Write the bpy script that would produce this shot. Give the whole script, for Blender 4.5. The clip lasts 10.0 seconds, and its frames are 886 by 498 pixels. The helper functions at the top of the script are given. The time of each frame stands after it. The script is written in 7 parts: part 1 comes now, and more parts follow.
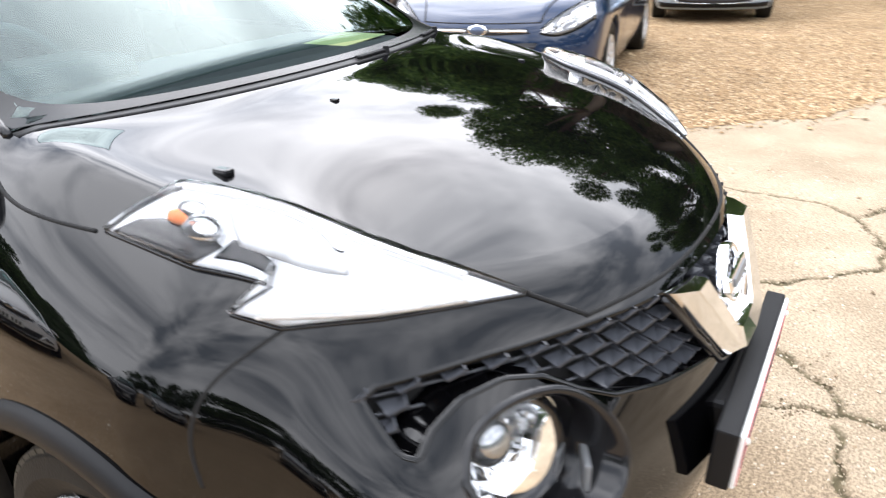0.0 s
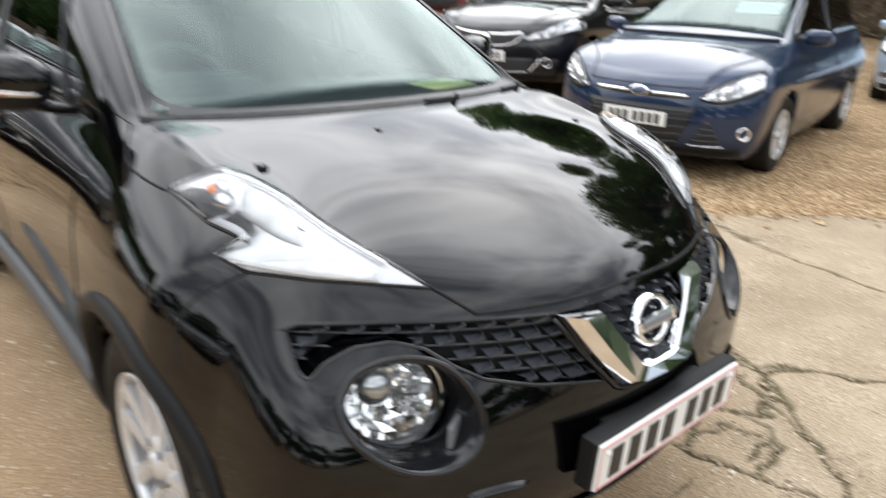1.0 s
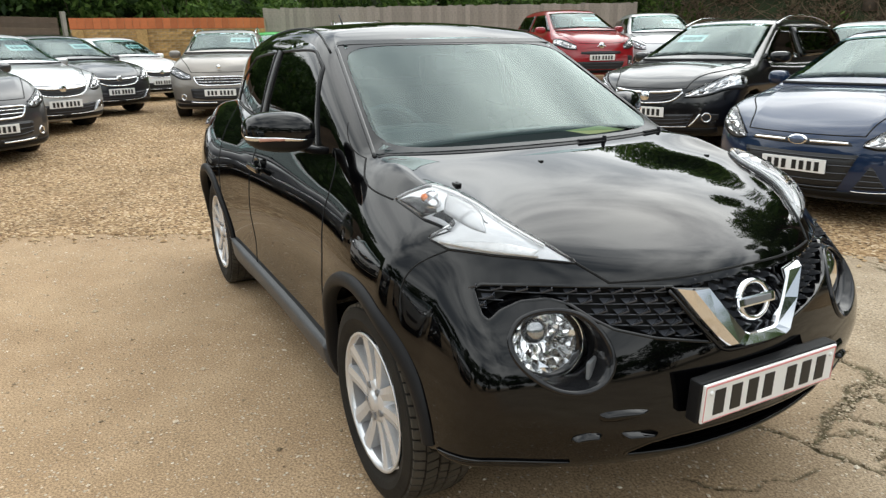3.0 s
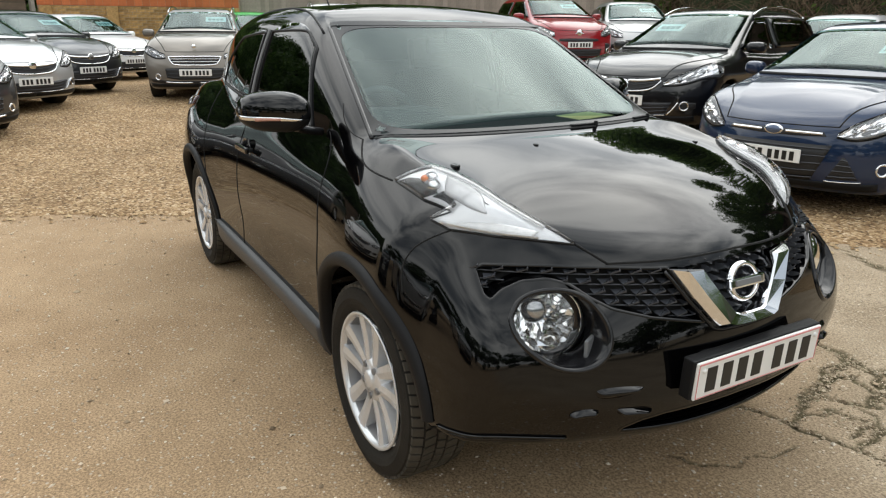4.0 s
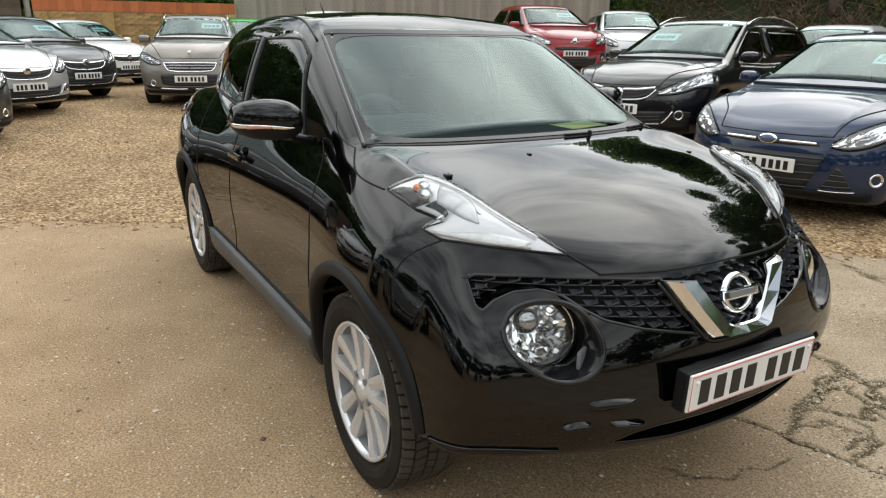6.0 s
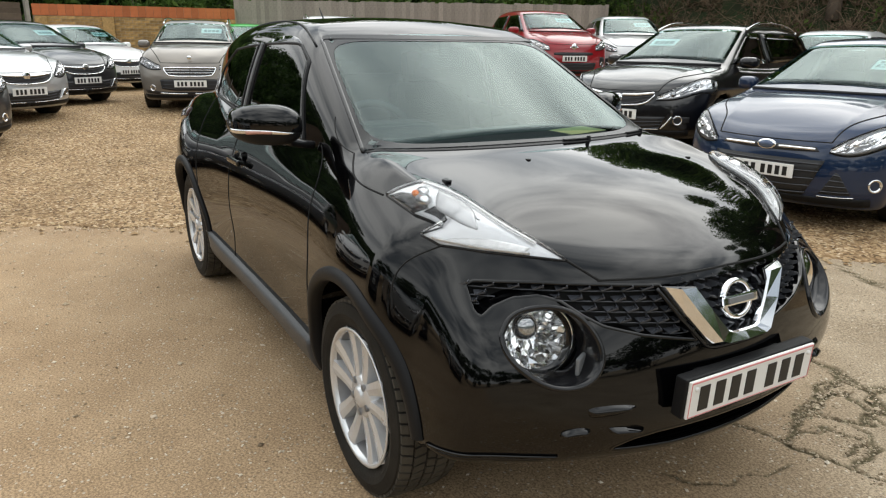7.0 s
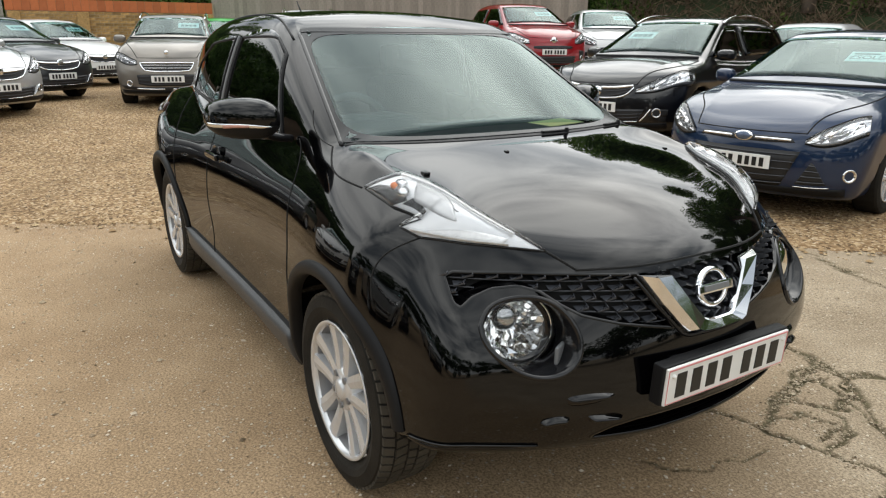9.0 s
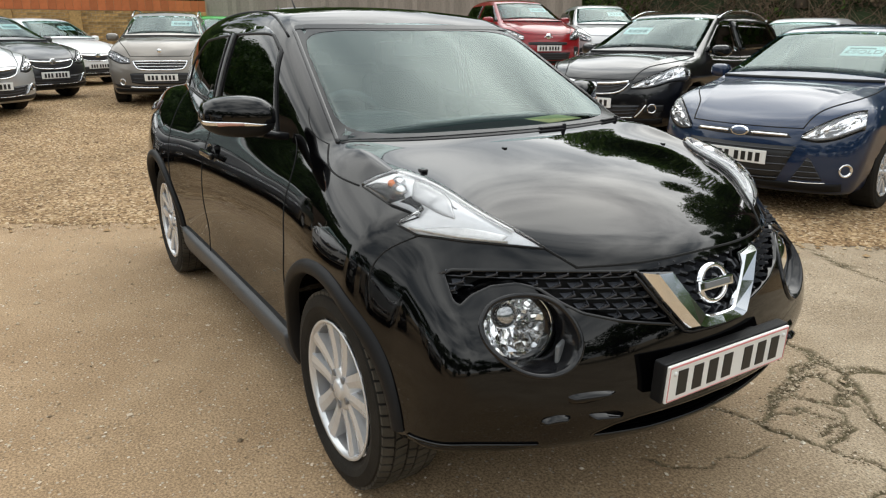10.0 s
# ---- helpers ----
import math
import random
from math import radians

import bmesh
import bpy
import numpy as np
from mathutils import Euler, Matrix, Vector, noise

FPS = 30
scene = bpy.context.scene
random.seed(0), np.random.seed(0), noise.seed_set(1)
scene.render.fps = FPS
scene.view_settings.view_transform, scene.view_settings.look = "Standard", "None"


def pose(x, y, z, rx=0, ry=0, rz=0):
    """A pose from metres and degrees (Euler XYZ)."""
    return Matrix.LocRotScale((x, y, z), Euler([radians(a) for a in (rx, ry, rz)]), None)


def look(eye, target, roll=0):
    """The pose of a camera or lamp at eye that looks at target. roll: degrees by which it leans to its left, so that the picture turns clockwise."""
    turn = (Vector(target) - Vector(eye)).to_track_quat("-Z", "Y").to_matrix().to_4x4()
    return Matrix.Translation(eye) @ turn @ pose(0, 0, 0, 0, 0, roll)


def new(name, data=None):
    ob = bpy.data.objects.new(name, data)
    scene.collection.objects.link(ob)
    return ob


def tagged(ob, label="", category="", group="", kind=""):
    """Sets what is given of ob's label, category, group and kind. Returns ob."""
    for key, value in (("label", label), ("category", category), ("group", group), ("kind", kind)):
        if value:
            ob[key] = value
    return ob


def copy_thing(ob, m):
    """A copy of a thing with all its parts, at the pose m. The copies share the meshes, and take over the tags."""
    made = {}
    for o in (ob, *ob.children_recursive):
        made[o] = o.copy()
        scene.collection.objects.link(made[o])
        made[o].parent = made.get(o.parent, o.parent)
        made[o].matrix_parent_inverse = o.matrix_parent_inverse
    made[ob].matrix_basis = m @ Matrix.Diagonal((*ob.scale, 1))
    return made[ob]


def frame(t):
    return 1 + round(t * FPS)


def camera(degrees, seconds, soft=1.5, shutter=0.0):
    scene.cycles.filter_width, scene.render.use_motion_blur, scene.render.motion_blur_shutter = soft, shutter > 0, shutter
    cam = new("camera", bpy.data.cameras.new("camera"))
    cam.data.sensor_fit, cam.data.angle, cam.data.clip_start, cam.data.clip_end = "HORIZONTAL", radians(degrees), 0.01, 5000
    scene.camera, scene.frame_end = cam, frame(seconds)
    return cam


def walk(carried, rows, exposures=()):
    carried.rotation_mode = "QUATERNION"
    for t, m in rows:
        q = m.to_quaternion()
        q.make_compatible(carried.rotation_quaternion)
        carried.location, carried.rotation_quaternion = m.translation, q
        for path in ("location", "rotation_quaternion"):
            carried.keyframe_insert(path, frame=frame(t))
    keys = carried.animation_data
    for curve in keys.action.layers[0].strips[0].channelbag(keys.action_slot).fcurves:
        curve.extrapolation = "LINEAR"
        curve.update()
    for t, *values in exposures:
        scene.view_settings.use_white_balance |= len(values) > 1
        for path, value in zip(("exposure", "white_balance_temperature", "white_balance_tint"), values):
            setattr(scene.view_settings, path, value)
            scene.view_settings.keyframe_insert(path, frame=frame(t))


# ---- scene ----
cam = camera(65.0, 10.0, soft=1.2, shutter=0.5)
PATH = [
    (0, (2.166, -1.243, 1.359), (1.201, 0.302, 0.533), -2.2),
    (0.3, (2.358, -1.178, 1.344), (1.245, 0.273, 0.534), -1.3),
    (0.5, (2.459, -1.134, 1.37), (1.305, 0.269, 0.534), 1.7),
    (0.7, (2.565, -1.14, 1.391), (1.311, 0.22, 0.631), 2.4),
    (1, (2.709, -1.222, 1.433), (1.315, 0.016, 0.709), 2.3),
    (1.2, (2.809, -1.289, 1.454), (1.239, -0.168, 0.925), -0.8),
    (1.4, (2.866, -1.36, 1.456), (1.2, -0.334, 1.046), -0.8),
    (1.5, (2.911, -1.408, 1.445), (1.216, -0.413, 1.077), -0.8),
    (2, (3.044, -1.528, 1.434), (1.37, -0.572, 0.904), -0.4),
    (2.5, (3.193, -1.536, 1.451), (1.466, -0.687, 0.906), -1.4),
    (3.8, (3.181, -1.636, 1.439), (1.534, -0.669, 0.844), 0.1),
    (4, (3.18, -1.647, 1.441), (1.527, -0.696, 0.84), 0.3),
    (4.5, (3.187, -1.645, 1.448), (1.541, -0.676, 0.856), 0.6),
    (5, (3.181, -1.635, 1.44), (1.553, -0.638, 0.844), 0.8),
    (5.5, (3.174, -1.631, 1.442), (1.529, -0.66, 0.849), 0.7),
    (7, (3.167, -1.626, 1.446), (1.512, -0.657, 0.877), 0.7),
    (7.5, (3.176, -1.625, 1.445), (1.524, -0.65, 0.881), 0.6),
    (8, (3.175, -1.625, 1.439), (1.524, -0.643, 0.883), 0.6),
    (8.5, (3.187, -1.621, 1.441), (1.56, -0.623, 0.842), 0.6),
    (9, (3.179, -1.621, 1.44), (1.554, -0.612, 0.857), 0.5),
    (9.5, (3.171, -1.621, 1.438), (1.551, -0.604, 0.853), 0.3),
    (10, (3.16, -1.619, 1.437), (1.543, -0.6, 0.846), 0.2),
]
EXPOSURES = [(0.0, 1.2, 6120, 13), (0.5, 0.83, 6230, 13), (1.0, 0.62, 6250, 10), (1.5, 0.54, 6250, 8), (2.0, 0.46, 6250, 7), (2.5, 0.39, 6280, 6), (4.0, 0.1, 6420, 7), (10.0, 0.08, 6440, 7)]
walk(cam, [(t, look(eye, target, roll)) for t, eye, target, roll in PATH], EXPOSURES)

# ---- light ----
world = bpy.data.worlds.new("sky")
scene.world = world
world.use_nodes = True
wn, wl = world.node_tree.nodes, world.node_tree.links
wn.clear()
w_out = wn.new("ShaderNodeOutputWorld")
w_bg = wn.new("ShaderNodeBackground")
w_sky = wn.new("ShaderNodeTexSky")
w_sky.sky_type, w_sky.sun_disc = "NISHITA", False
w_sky.sun_elevation, w_sky.sun_rotation = radians(42), radians(329)
w_sky.air_density, w_sky.dust_density = 1.0, 2.0
# cloud cover over the sky
w_tc = wn.new("ShaderNodeTexCoord")
w_map = wn.new("ShaderNodeMapping")
w_map.inputs["Scale"].default_value = (1.0, 1.0, 2.2)
w_noise = wn.new("ShaderNodeTexNoise")
w_noise.inputs["Scale"].default_value, w_noise.inputs["Detail"].default_value = 2.3, 7.0
w_noise.inputs["Roughness"].default_value, w_noise.inputs["Distortion"].default_value = 0.52, 0.4
w_ramp = wn.new("ShaderNodeValToRGB")
w_ramp.color_ramp.elements[0].position, w_ramp.color_ramp.elements[0].color = 0.36, (4.8, 5.2, 5.7, 1)
w_ramp.color_ramp.elements[1].position, w_ramp.color_ramp.elements[1].color = 0.64, (20.0, 19.8, 19.4, 1)
w_mix = wn.new("ShaderNodeMixRGB")
w_mix.inputs[0].default_value = 0.9
wl.new(w_tc.outputs["Generated"], w_map.inputs["Vector"])
wl.new(w_map.outputs["Vector"], w_noise.inputs["Vector"])
wl.new(w_noise.outputs[0], w_ramp.inputs[0])
wl.new(w_sky.outputs[0], w_mix.inputs[1])
wl.new(w_ramp.outputs[0], w_mix.inputs[2])
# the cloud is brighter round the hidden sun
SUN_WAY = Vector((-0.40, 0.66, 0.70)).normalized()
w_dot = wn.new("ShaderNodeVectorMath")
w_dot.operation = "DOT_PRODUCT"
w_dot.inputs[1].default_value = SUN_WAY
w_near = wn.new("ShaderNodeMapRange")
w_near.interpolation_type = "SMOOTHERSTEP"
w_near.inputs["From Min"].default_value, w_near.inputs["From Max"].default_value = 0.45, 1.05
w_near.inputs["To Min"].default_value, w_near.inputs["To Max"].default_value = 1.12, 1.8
w_lit = wn.new("ShaderNodeVectorMath")
w_lit.operation = "SCALE"
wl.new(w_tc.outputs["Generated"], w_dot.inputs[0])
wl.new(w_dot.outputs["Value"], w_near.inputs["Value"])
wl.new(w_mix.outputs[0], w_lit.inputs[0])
w_sep, w_zen, w_both = wn.new("ShaderNodeSeparateXYZ"), wn.new("ShaderNodeMapRange"), wn.new("ShaderNodeMath")
w_zen.inputs["To Min"].default_value, w_zen.inputs["To Max"].default_value = 0.8, 1.3
w_both.operation = "MULTIPLY"
wl.new(w_tc.outputs["Generated"], w_sep.inputs[0])
wl.new(w_sep.outputs["Z"], w_zen.inputs["Value"])
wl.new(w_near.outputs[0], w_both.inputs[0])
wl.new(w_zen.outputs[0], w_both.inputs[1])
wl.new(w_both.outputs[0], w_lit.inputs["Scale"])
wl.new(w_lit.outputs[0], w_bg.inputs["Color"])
w_bg.inputs["Strength"].default_value = 0.1
wl.new(w_bg.outputs[0], w_out.inputs["Surface"])
sun = new("sun", bpy.data.lights.new("sun", "SUN"))
sun.data.energy, sun.data.angle, sun.data.color = 0.6, radians(70), (1.0, 0.96, 0.9)
sun.matrix_world = look(SUN_WAY * 20, (0, 0, 0))

# ---- materials ----
MATS = {}


def nodes_of(m):
    return m.node_tree.nodes, m.node_tree.links


def mat(name, base, rough=0.5, metal=0.0, vary=0.0, scale=8.0, fine=0.0, fine_scale=90.0, bump=0.0, coat=0.0, second=None, spec=0.5, per_piece=0.0, trans=0.0, ior=1.45, emit=0.0):
    """A Principled material with variation at two scales, fine relief and, if asked, a tint that differs from piece to piece."""
    if name in MATS:
        return MATS[name]
    m = MATS[name] = bpy.data.materials.new(name)
    m.use_nodes = True
    n, l = nodes_of(m)
    b = n["Principled BSDF"]
    b.inputs["Base Color"].default_value = (*base, 1)
    b.inputs["Roughness"].default_value, b.inputs["Metallic"].default_value = rough, metal
    b.inputs["Coat Weight"].default_value, b.inputs["Coat Roughness"].default_value = coat, 0.03
    b.inputs["Specular IOR Level"].default_value = spec
    b.inputs["Coat IOR"].default_value = 1.5
    b.inputs["Transmission Weight"].default_value, b.inputs["IOR"].default_value = trans, ior
    if emit:
        b.inputs["Emission Color"].default_value, b.inputs["Emission Strength"].default_value = (*base, 1), emit
    if not (vary or fine or bump or per_piece):
        return m
    tc = n.new("ShaderNodeTexCoord")
    big = n.new("ShaderNodeTexNoise")
    big.inputs["Scale"].default_value, big.inputs["Detail"].default_value = scale, 5
    small = n.new("ShaderNodeTexNoise")
    small.inputs["Scale"].default_value, small.inputs["Detail"].default_value = fine_scale, 4
    for q in (big, small):
        l.new(tc.outputs["Object"], q.inputs["Vector"])
    mix = n.new("ShaderNodeMixRGB")
    mix.inputs[1].default_value = (*[c * (1 - vary) for c in base], 1)
    mix.inputs[2].default_value = (*(second or [min(1, c * (1 + vary)) for c in base]), 1)
    l.new(big.outputs[0], mix.inputs[0])
    last = mix
    if fine:
        over = n.new("ShaderNodeMixRGB")
        over.blend_type = "OVERLAY"
        over.inputs[0].default_value = fine
        l.new(last.outputs[0], over.inputs[1])
        l.new(small.outputs[0], over.inputs[2])
        last = over
    if per_piece:
        info, hsv, rng = n.new("ShaderNodeObjectInfo"), n.new("ShaderNodeHueSaturation"), n.new("ShaderNodeMapRange")
        rng.inputs[3].default_value, rng.inputs[4].default_value = 1 - per_piece, 1 + per_piece
        l.new(info.outputs["Random"], rng.inputs[0])
        l.new(rng.outputs[0], hsv.inputs["Value"])
        l.new(last.outputs[0], hsv.inputs["Color"])
        last = hsv
    l.new(last.outputs[0], b.inputs["Base Color"])
    if bump:
        bp = n.new("ShaderNodeBump")
        bp.inputs["Strength"].default_value, bp.inputs["Distance"].default_value = bump, 0.01
        l.new(small.outputs[0], bp.inputs["Height"])
        l.new(bp.outputs[0], b.inputs["Normal"])
    return m


def paint(name, base, metal=0.0, rough=0.35):
    return mat(name, base, rough, metal, coat=1.0, spec=0.2)


M_BLACK = mat("black_paint", (0.001, 0.001, 0.0012), 0.5, coat=1.0, spec=0.0)
M_BLACK.node_tree.nodes["Principled BSDF"].inputs["Coat IOR"].default_value = 1.45
M_PLASTIC = mat("black_plastic", (0.009, 0.0092, 0.01), 0.5, spec=0.22, vary=0.2, scale=5, bump=0.06, fine_scale=500)
# paler copy of the black plastic: sky light on the sill, put into colour
M_SILL_LIT = mat("sill_plastic_lit", (0.045, 0.047, 0.05), 0.4, vary=0.15, scale=5, bump=0.06, fine_scale=500)
M_GLOSSBLACK = mat("gloss_black", (0.008, 0.008, 0.009), 0.12)
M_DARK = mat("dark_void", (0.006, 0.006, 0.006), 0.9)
M_CHROME = mat("chrome", (0.82, 0.83, 0.85), 0.07, 1.0)
M_SILVER = mat("reflector", (0.78, 0.79, 0.81), 0.18, 1.0)
M_BARREL = mat("wheel_barrel", (0.22, 0.22, 0.225), 0.5, 0.6, vary=0.2, scale=10)
M_REFL = mat("lamp_silvering", (0.95, 0.955, 0.96), 0.09, 1.0)
M_ALLOY = mat("alloy", (0.66, 0.67, 0.685), 0.26, 0.5, vary=0.06, scale=12, coat=0.5)
M_TYRE = mat("tyre_rubber", (0.006, 0.006, 0.0065), 0.7, spec=0.2, vary=0.3, scale=9, second=(0.03, 0.027, 0.022), bump=0.2, fine_scale=160)
M_TREAD = mat("dusty_tread", (0.025, 0.023, 0.02), 0.85, spec=0.2, vary=0.3, scale=7, second=(0.11, 0.098, 0.078), bump=0.3, fine_scale=120)
M_PLATE = mat("plate_white", (0.78, 0.78, 0.76), 0.3, vary=0.04, scale=6)
M_INK = mat("plate_black", (0.012, 0.012, 0.012), 0.4)
M_AMBER = mat("amber", (0.75, 0.2, 0.04), 0.25)
M_SEAT = mat("seat_cloth", (0.05, 0.052, 0.056), 0.85, vary=0.3, scale=20, bump=0.2, fine_scale=300)
M_DASH = mat("dashboard_plastic", (0.06, 0.063, 0.066), 0.6, bump=0.1, fine_scale=400)


def glass(name, tint, alpha, rough=0.0, sheen=(1, 1, 1), ior=1.47):
    """Tinted car glass: mirror gloss by Fresnel over a clear, tinted pane."""
    if name in MATS:
        return MATS[name]
    m = MATS[name] = bpy.data.materials.new(name)
    m.use_nodes = True
    n, l = nodes_of(m)
    n.remove(n["Principled BSDF"])
    clear, gloss, mx, fr = n.new("ShaderNodeBsdfTransparent"), n.new("ShaderNodeBsdfGlossy"), n.new("ShaderNodeMixShader"), n.new("ShaderNodeFresnel")
    clear.inputs["Color"].default_value = (*[c * alpha for c in tint], 1)
    gloss.inputs["Roughness"].default_value = rough
    gloss.inputs["Color"].default_value = (*sheen, 1)
    fr.inputs["IOR"].default_value = ior
    l.new(fr.outputs[0], mx.inputs[0])
    l.new(clear.outputs[0], mx.inputs[1])
    l.new(gloss.outputs[0], mx.inputs[2])
    l.new(mx.outputs[0], n["Material Output"].inputs["Surface"])
    return m


G_WIND = glass("windscreen_glass", (0.76, 0.95, 0.93), 0.8, sheen=(0.84, 0.98, 0.96))
G_DARK = glass("privacy_glass", (0.8, 0.95, 0.85), 0.12)
G_CLEAR = glass("lamp_glass", (1, 1, 1), 0.97, ior=1.33)

# ---- mesh tools ----


def mesh_ob(name, verts, faces, material, parent=None, label="", smooth=True, normals=None):
    me = bpy.data.meshes.new(name)
    me.from_pydata([tuple(map(float, v)) for v in verts], [], [tuple(map(int, f)) for f in faces])
    me.materials.append(material)
    if smooth:
        me.polygons.foreach_set("use_smooth", np.ones(len(me.polygons), dtype=bool))
    if normals is not None:
        me.normals_split_custom_set_from_vertices([tuple(map(float, v)) for v in normals])
    ob = new(name, me)
    if parent is not None:
        ob.parent = parent
    if label:
        tagged(ob, label)
    return ob


def part(name, bm, material, parent, label="", smooth=False):
    me = bpy.data.meshes.new(name)
    bm.to_mesh(me)
    bm.free()
    me.materials.append(material)
    if smooth:
        me.polygons.foreach_set("use_smooth", np.ones(len(me.polygons), dtype=bool))
    ob = new(name, me)
    ob.parent = parent
    if label:
        tagged(ob, label)
    return ob


def thing(name, m, label, category, group="", kind=""):
    ob = new(name)
    ob.empty_display_size = 0.1
    ob.matrix_world = m
    return tagged(ob, label, category, group, kind)


def box(sx, sy, sz, at=(0, 0, 0), bevel=0.0, rot=None, bm=None):
    """A bevelled box of these sizes, centred at a place."""
    own = bmesh.new()
    bmesh.ops.create_cube(own, size=1.0)
    bmesh.ops.scale(own, vec=(sx, sy, sz), verts=own.verts)
    if bevel:
        bmesh.ops.bevel(own, geom=own.edges[:], offset=bevel, segments=2, affect="EDGES", profile=0.6)
    own.transform(Matrix.Translation(at) @ (rot or Matrix.Identity(4)))
    if bm is None:
        return own
    tmp = bpy.data.meshes.new("tmp")
    own.to_mesh(tmp)
    own.free()
    bm.from_mesh(tmp)
    bpy.data.meshes.remove(tmp)
    return bm


def spl(xs, ys):
    """A natural cubic through the knots, straight beyond them, for arrays."""
    xs, ys = np.array(xs, float), np.array(ys, float)
    n, hh = len(xs), np.diff(xs)
    a, r = np.eye(n), np.zeros(n)
    for i in range(1, n - 1):
        a[i, i - 1], a[i, i], a[i, i + 1] = hh[i - 1], 2 * (hh[i - 1] + hh[i]), hh[i]
        r[i] = 6 * ((ys[i + 1] - ys[i]) / hh[i] - (ys[i] - ys[i - 1]) / hh[i - 1])
    mm = np.linalg.solve(a, r)

    def f(x):
        x = np.asarray(x, float)
        c = np.clip(x, xs[0], xs[-1])
        i = np.clip(np.searchsorted(xs, c) - 1, 0, n - 2)
        h_, p, q = hh[i], xs[i + 1] - c, c - xs[i]
        v = (mm[i] * p**3 + mm[i + 1] * q**3) / (6 * h_) + (ys[i] / h_ - mm[i] * h_ / 6) * p + (ys[i + 1] / h_ - mm[i + 1] * h_ / 6) * q
        s0 = (ys[1] - ys[0]) / hh[0] - hh[0] * mm[1] / 6
        s1 = (ys[-1] - ys[-2]) / hh[-1] + hh[-1] * mm[-2] / 6
        return v + np.where(x < xs[0], (x - xs[0]) * s0, 0) + np.where(x > xs[-1], (x - xs[-1]) * s1, 0)

    return f


def smax(a, b, k):
    return np.maximum(a, b) + np.maximum(k - np.abs(a - b), 0) ** 2 / (4 * k)


def smin(a, b, k):
    return -smax(-a, -b, k)


def sd_poly(px, py, pts):
    """Signed distance to a polygon, for arrays; inside is negative."""
    d, sign = np.full(np.shape(px), 1e9), np.ones(np.shape(px))
    n = len(pts)
    for i in range(n):
        (ax, ay), (bx, by) = pts[i], pts[i - 1]
        ex, ey, wx, wy = bx - ax, by - ay, px - ax, py - ay
        t = np.clip((wx * ex + wy * ey) / (ex * ex + ey * ey), 0, 1)
        d = np.minimum(d, (wx - ex * t) ** 2 + (wy - ey * t) ** 2)
        c1, c2, c3 = py >= ay, py < by, ex * wy > ey * wx
        sign = np.where((c1 & c2 & c3) | (~c1 & ~c2 & ~c3), -sign, sign)
    return sign * np.sqrt(d)


def grad(F, p, e=1.5e-3):
    g = np.empty_like(p)
    for i in range(3):
        a, b = p.copy(), p.copy()
        a[:, i] += e
        b[:, i] -= e
        g[:, i] = (F(*a.T) - F(*b.T)) / (2 * e)
    return g


def onto(F, p, rounds=5, step=0.03, level=0.0):
    """Brings points onto the surface F = level and gives the surface's normals there."""
    p = np.array(p, float)
    for _ in range(rounds):
        g = grad(F, p)
        s = ((F(*p.T) - level) / np.maximum((g * g).sum(1), 1e-6))[:, None] * g
        ln = np.linalg.norm(s, axis=1, keepdims=True)
        p -= s * np.minimum(1, step / np.maximum(ln, 1e-9))
    g = grad(F, p)
    return p, g / np.maximum(np.linalg.norm(g, axis=1, keepdims=True), 1e-9)


def skin(F, lo, hi, h):
    """The surface F = 0 in a box as a quad net: places, normals and faces."""
    ax = [np.arange(a, b + h, h) for a, b in zip(lo, hi)]
    V = F(*np.meshgrid(*ax, indexing="ij"))
    n = [s - 1 for s in V.shape]
    I = V < 0
    count = np.zeros(n, np.int8)
    cn = [(i, j, k) for i in (0, 1) for j in (0, 1) for k in (0, 1)]
    for i, j, k in cn:
        count += I[i:i + n[0], j:j + n[1], k:k + n[2]]
    mask = (count > 0) & (count < 8)
    ids = np.full(n, -1, np.int64)
    ids[mask] = np.arange(mask.sum())
    c = np.argwhere(mask)
    vals = np.stack([V[c[:, 0] + i, c[:, 1] + j, c[:, 2] + k] for i, j, k in cn], 1)
    acc, wt = np.zeros((len(c), 3)), np.zeros((len(c), 1))
    for a in range(8):
        for b in range(a + 1, 8):
            if sum(abs(u - v) for u, v in zip(cn[a], cn[b])) != 1:
                continue
            va, vb = vals[:, a], vals[:, b]
            x = (va < 0) != (vb < 0)
            t = np.where(x, va / np.where(x, va - vb, 1), 0)[:, None]
            acc += np.where(x[:, None], np.array(cn[a]) + t * (np.array(cn[b]) - np.array(cn[a])), 0)
            wt += x[:, None]
    p = (c + acc / wt) * h + np.array(lo)
    p, nr = onto(F, p, 3, h * 0.6)
    quads = []
    for d in range(3):
        e, f = [(1, 2), (2, 0), (0, 1)][d]
        sl0, sl1 = [slice(1, -1)] * 3, [slice(1, -1)] * 3
        sl0[d], sl1[d] = slice(0, -1), slice(1, None)
        A, B = I[tuple(sl0)], I[tuple(sl1)]
        w = np.argwhere(A != B)
        base = w.copy()
        base[:, e] += 1
        base[:, f] += 1
        flip = A[tuple(w.T)]
        q = []
        for de, df in ((-1, -1), (0, -1), (0, 0), (-1, 0)):
            o = base.copy()
            o[:, e] += de
            o[:, f] += df
            q.append(ids[tuple(o.T)])
        q = np.stack(q, 1)
        q[~flip] = q[~flip][:, ::-1]
        quads.append(q)
    q = np.concatenate(quads)
    return p, nr, q[(q >= 0).all(1)]


def pick(p, nr, q, keep):
    """Only the faces kept, with their own points."""
    q = q[keep]
    used = np.unique(q)
    re = np.full(len(p), -1)
    re[used] = np.arange(len(used))
    return p[used], nr[used], re[q]


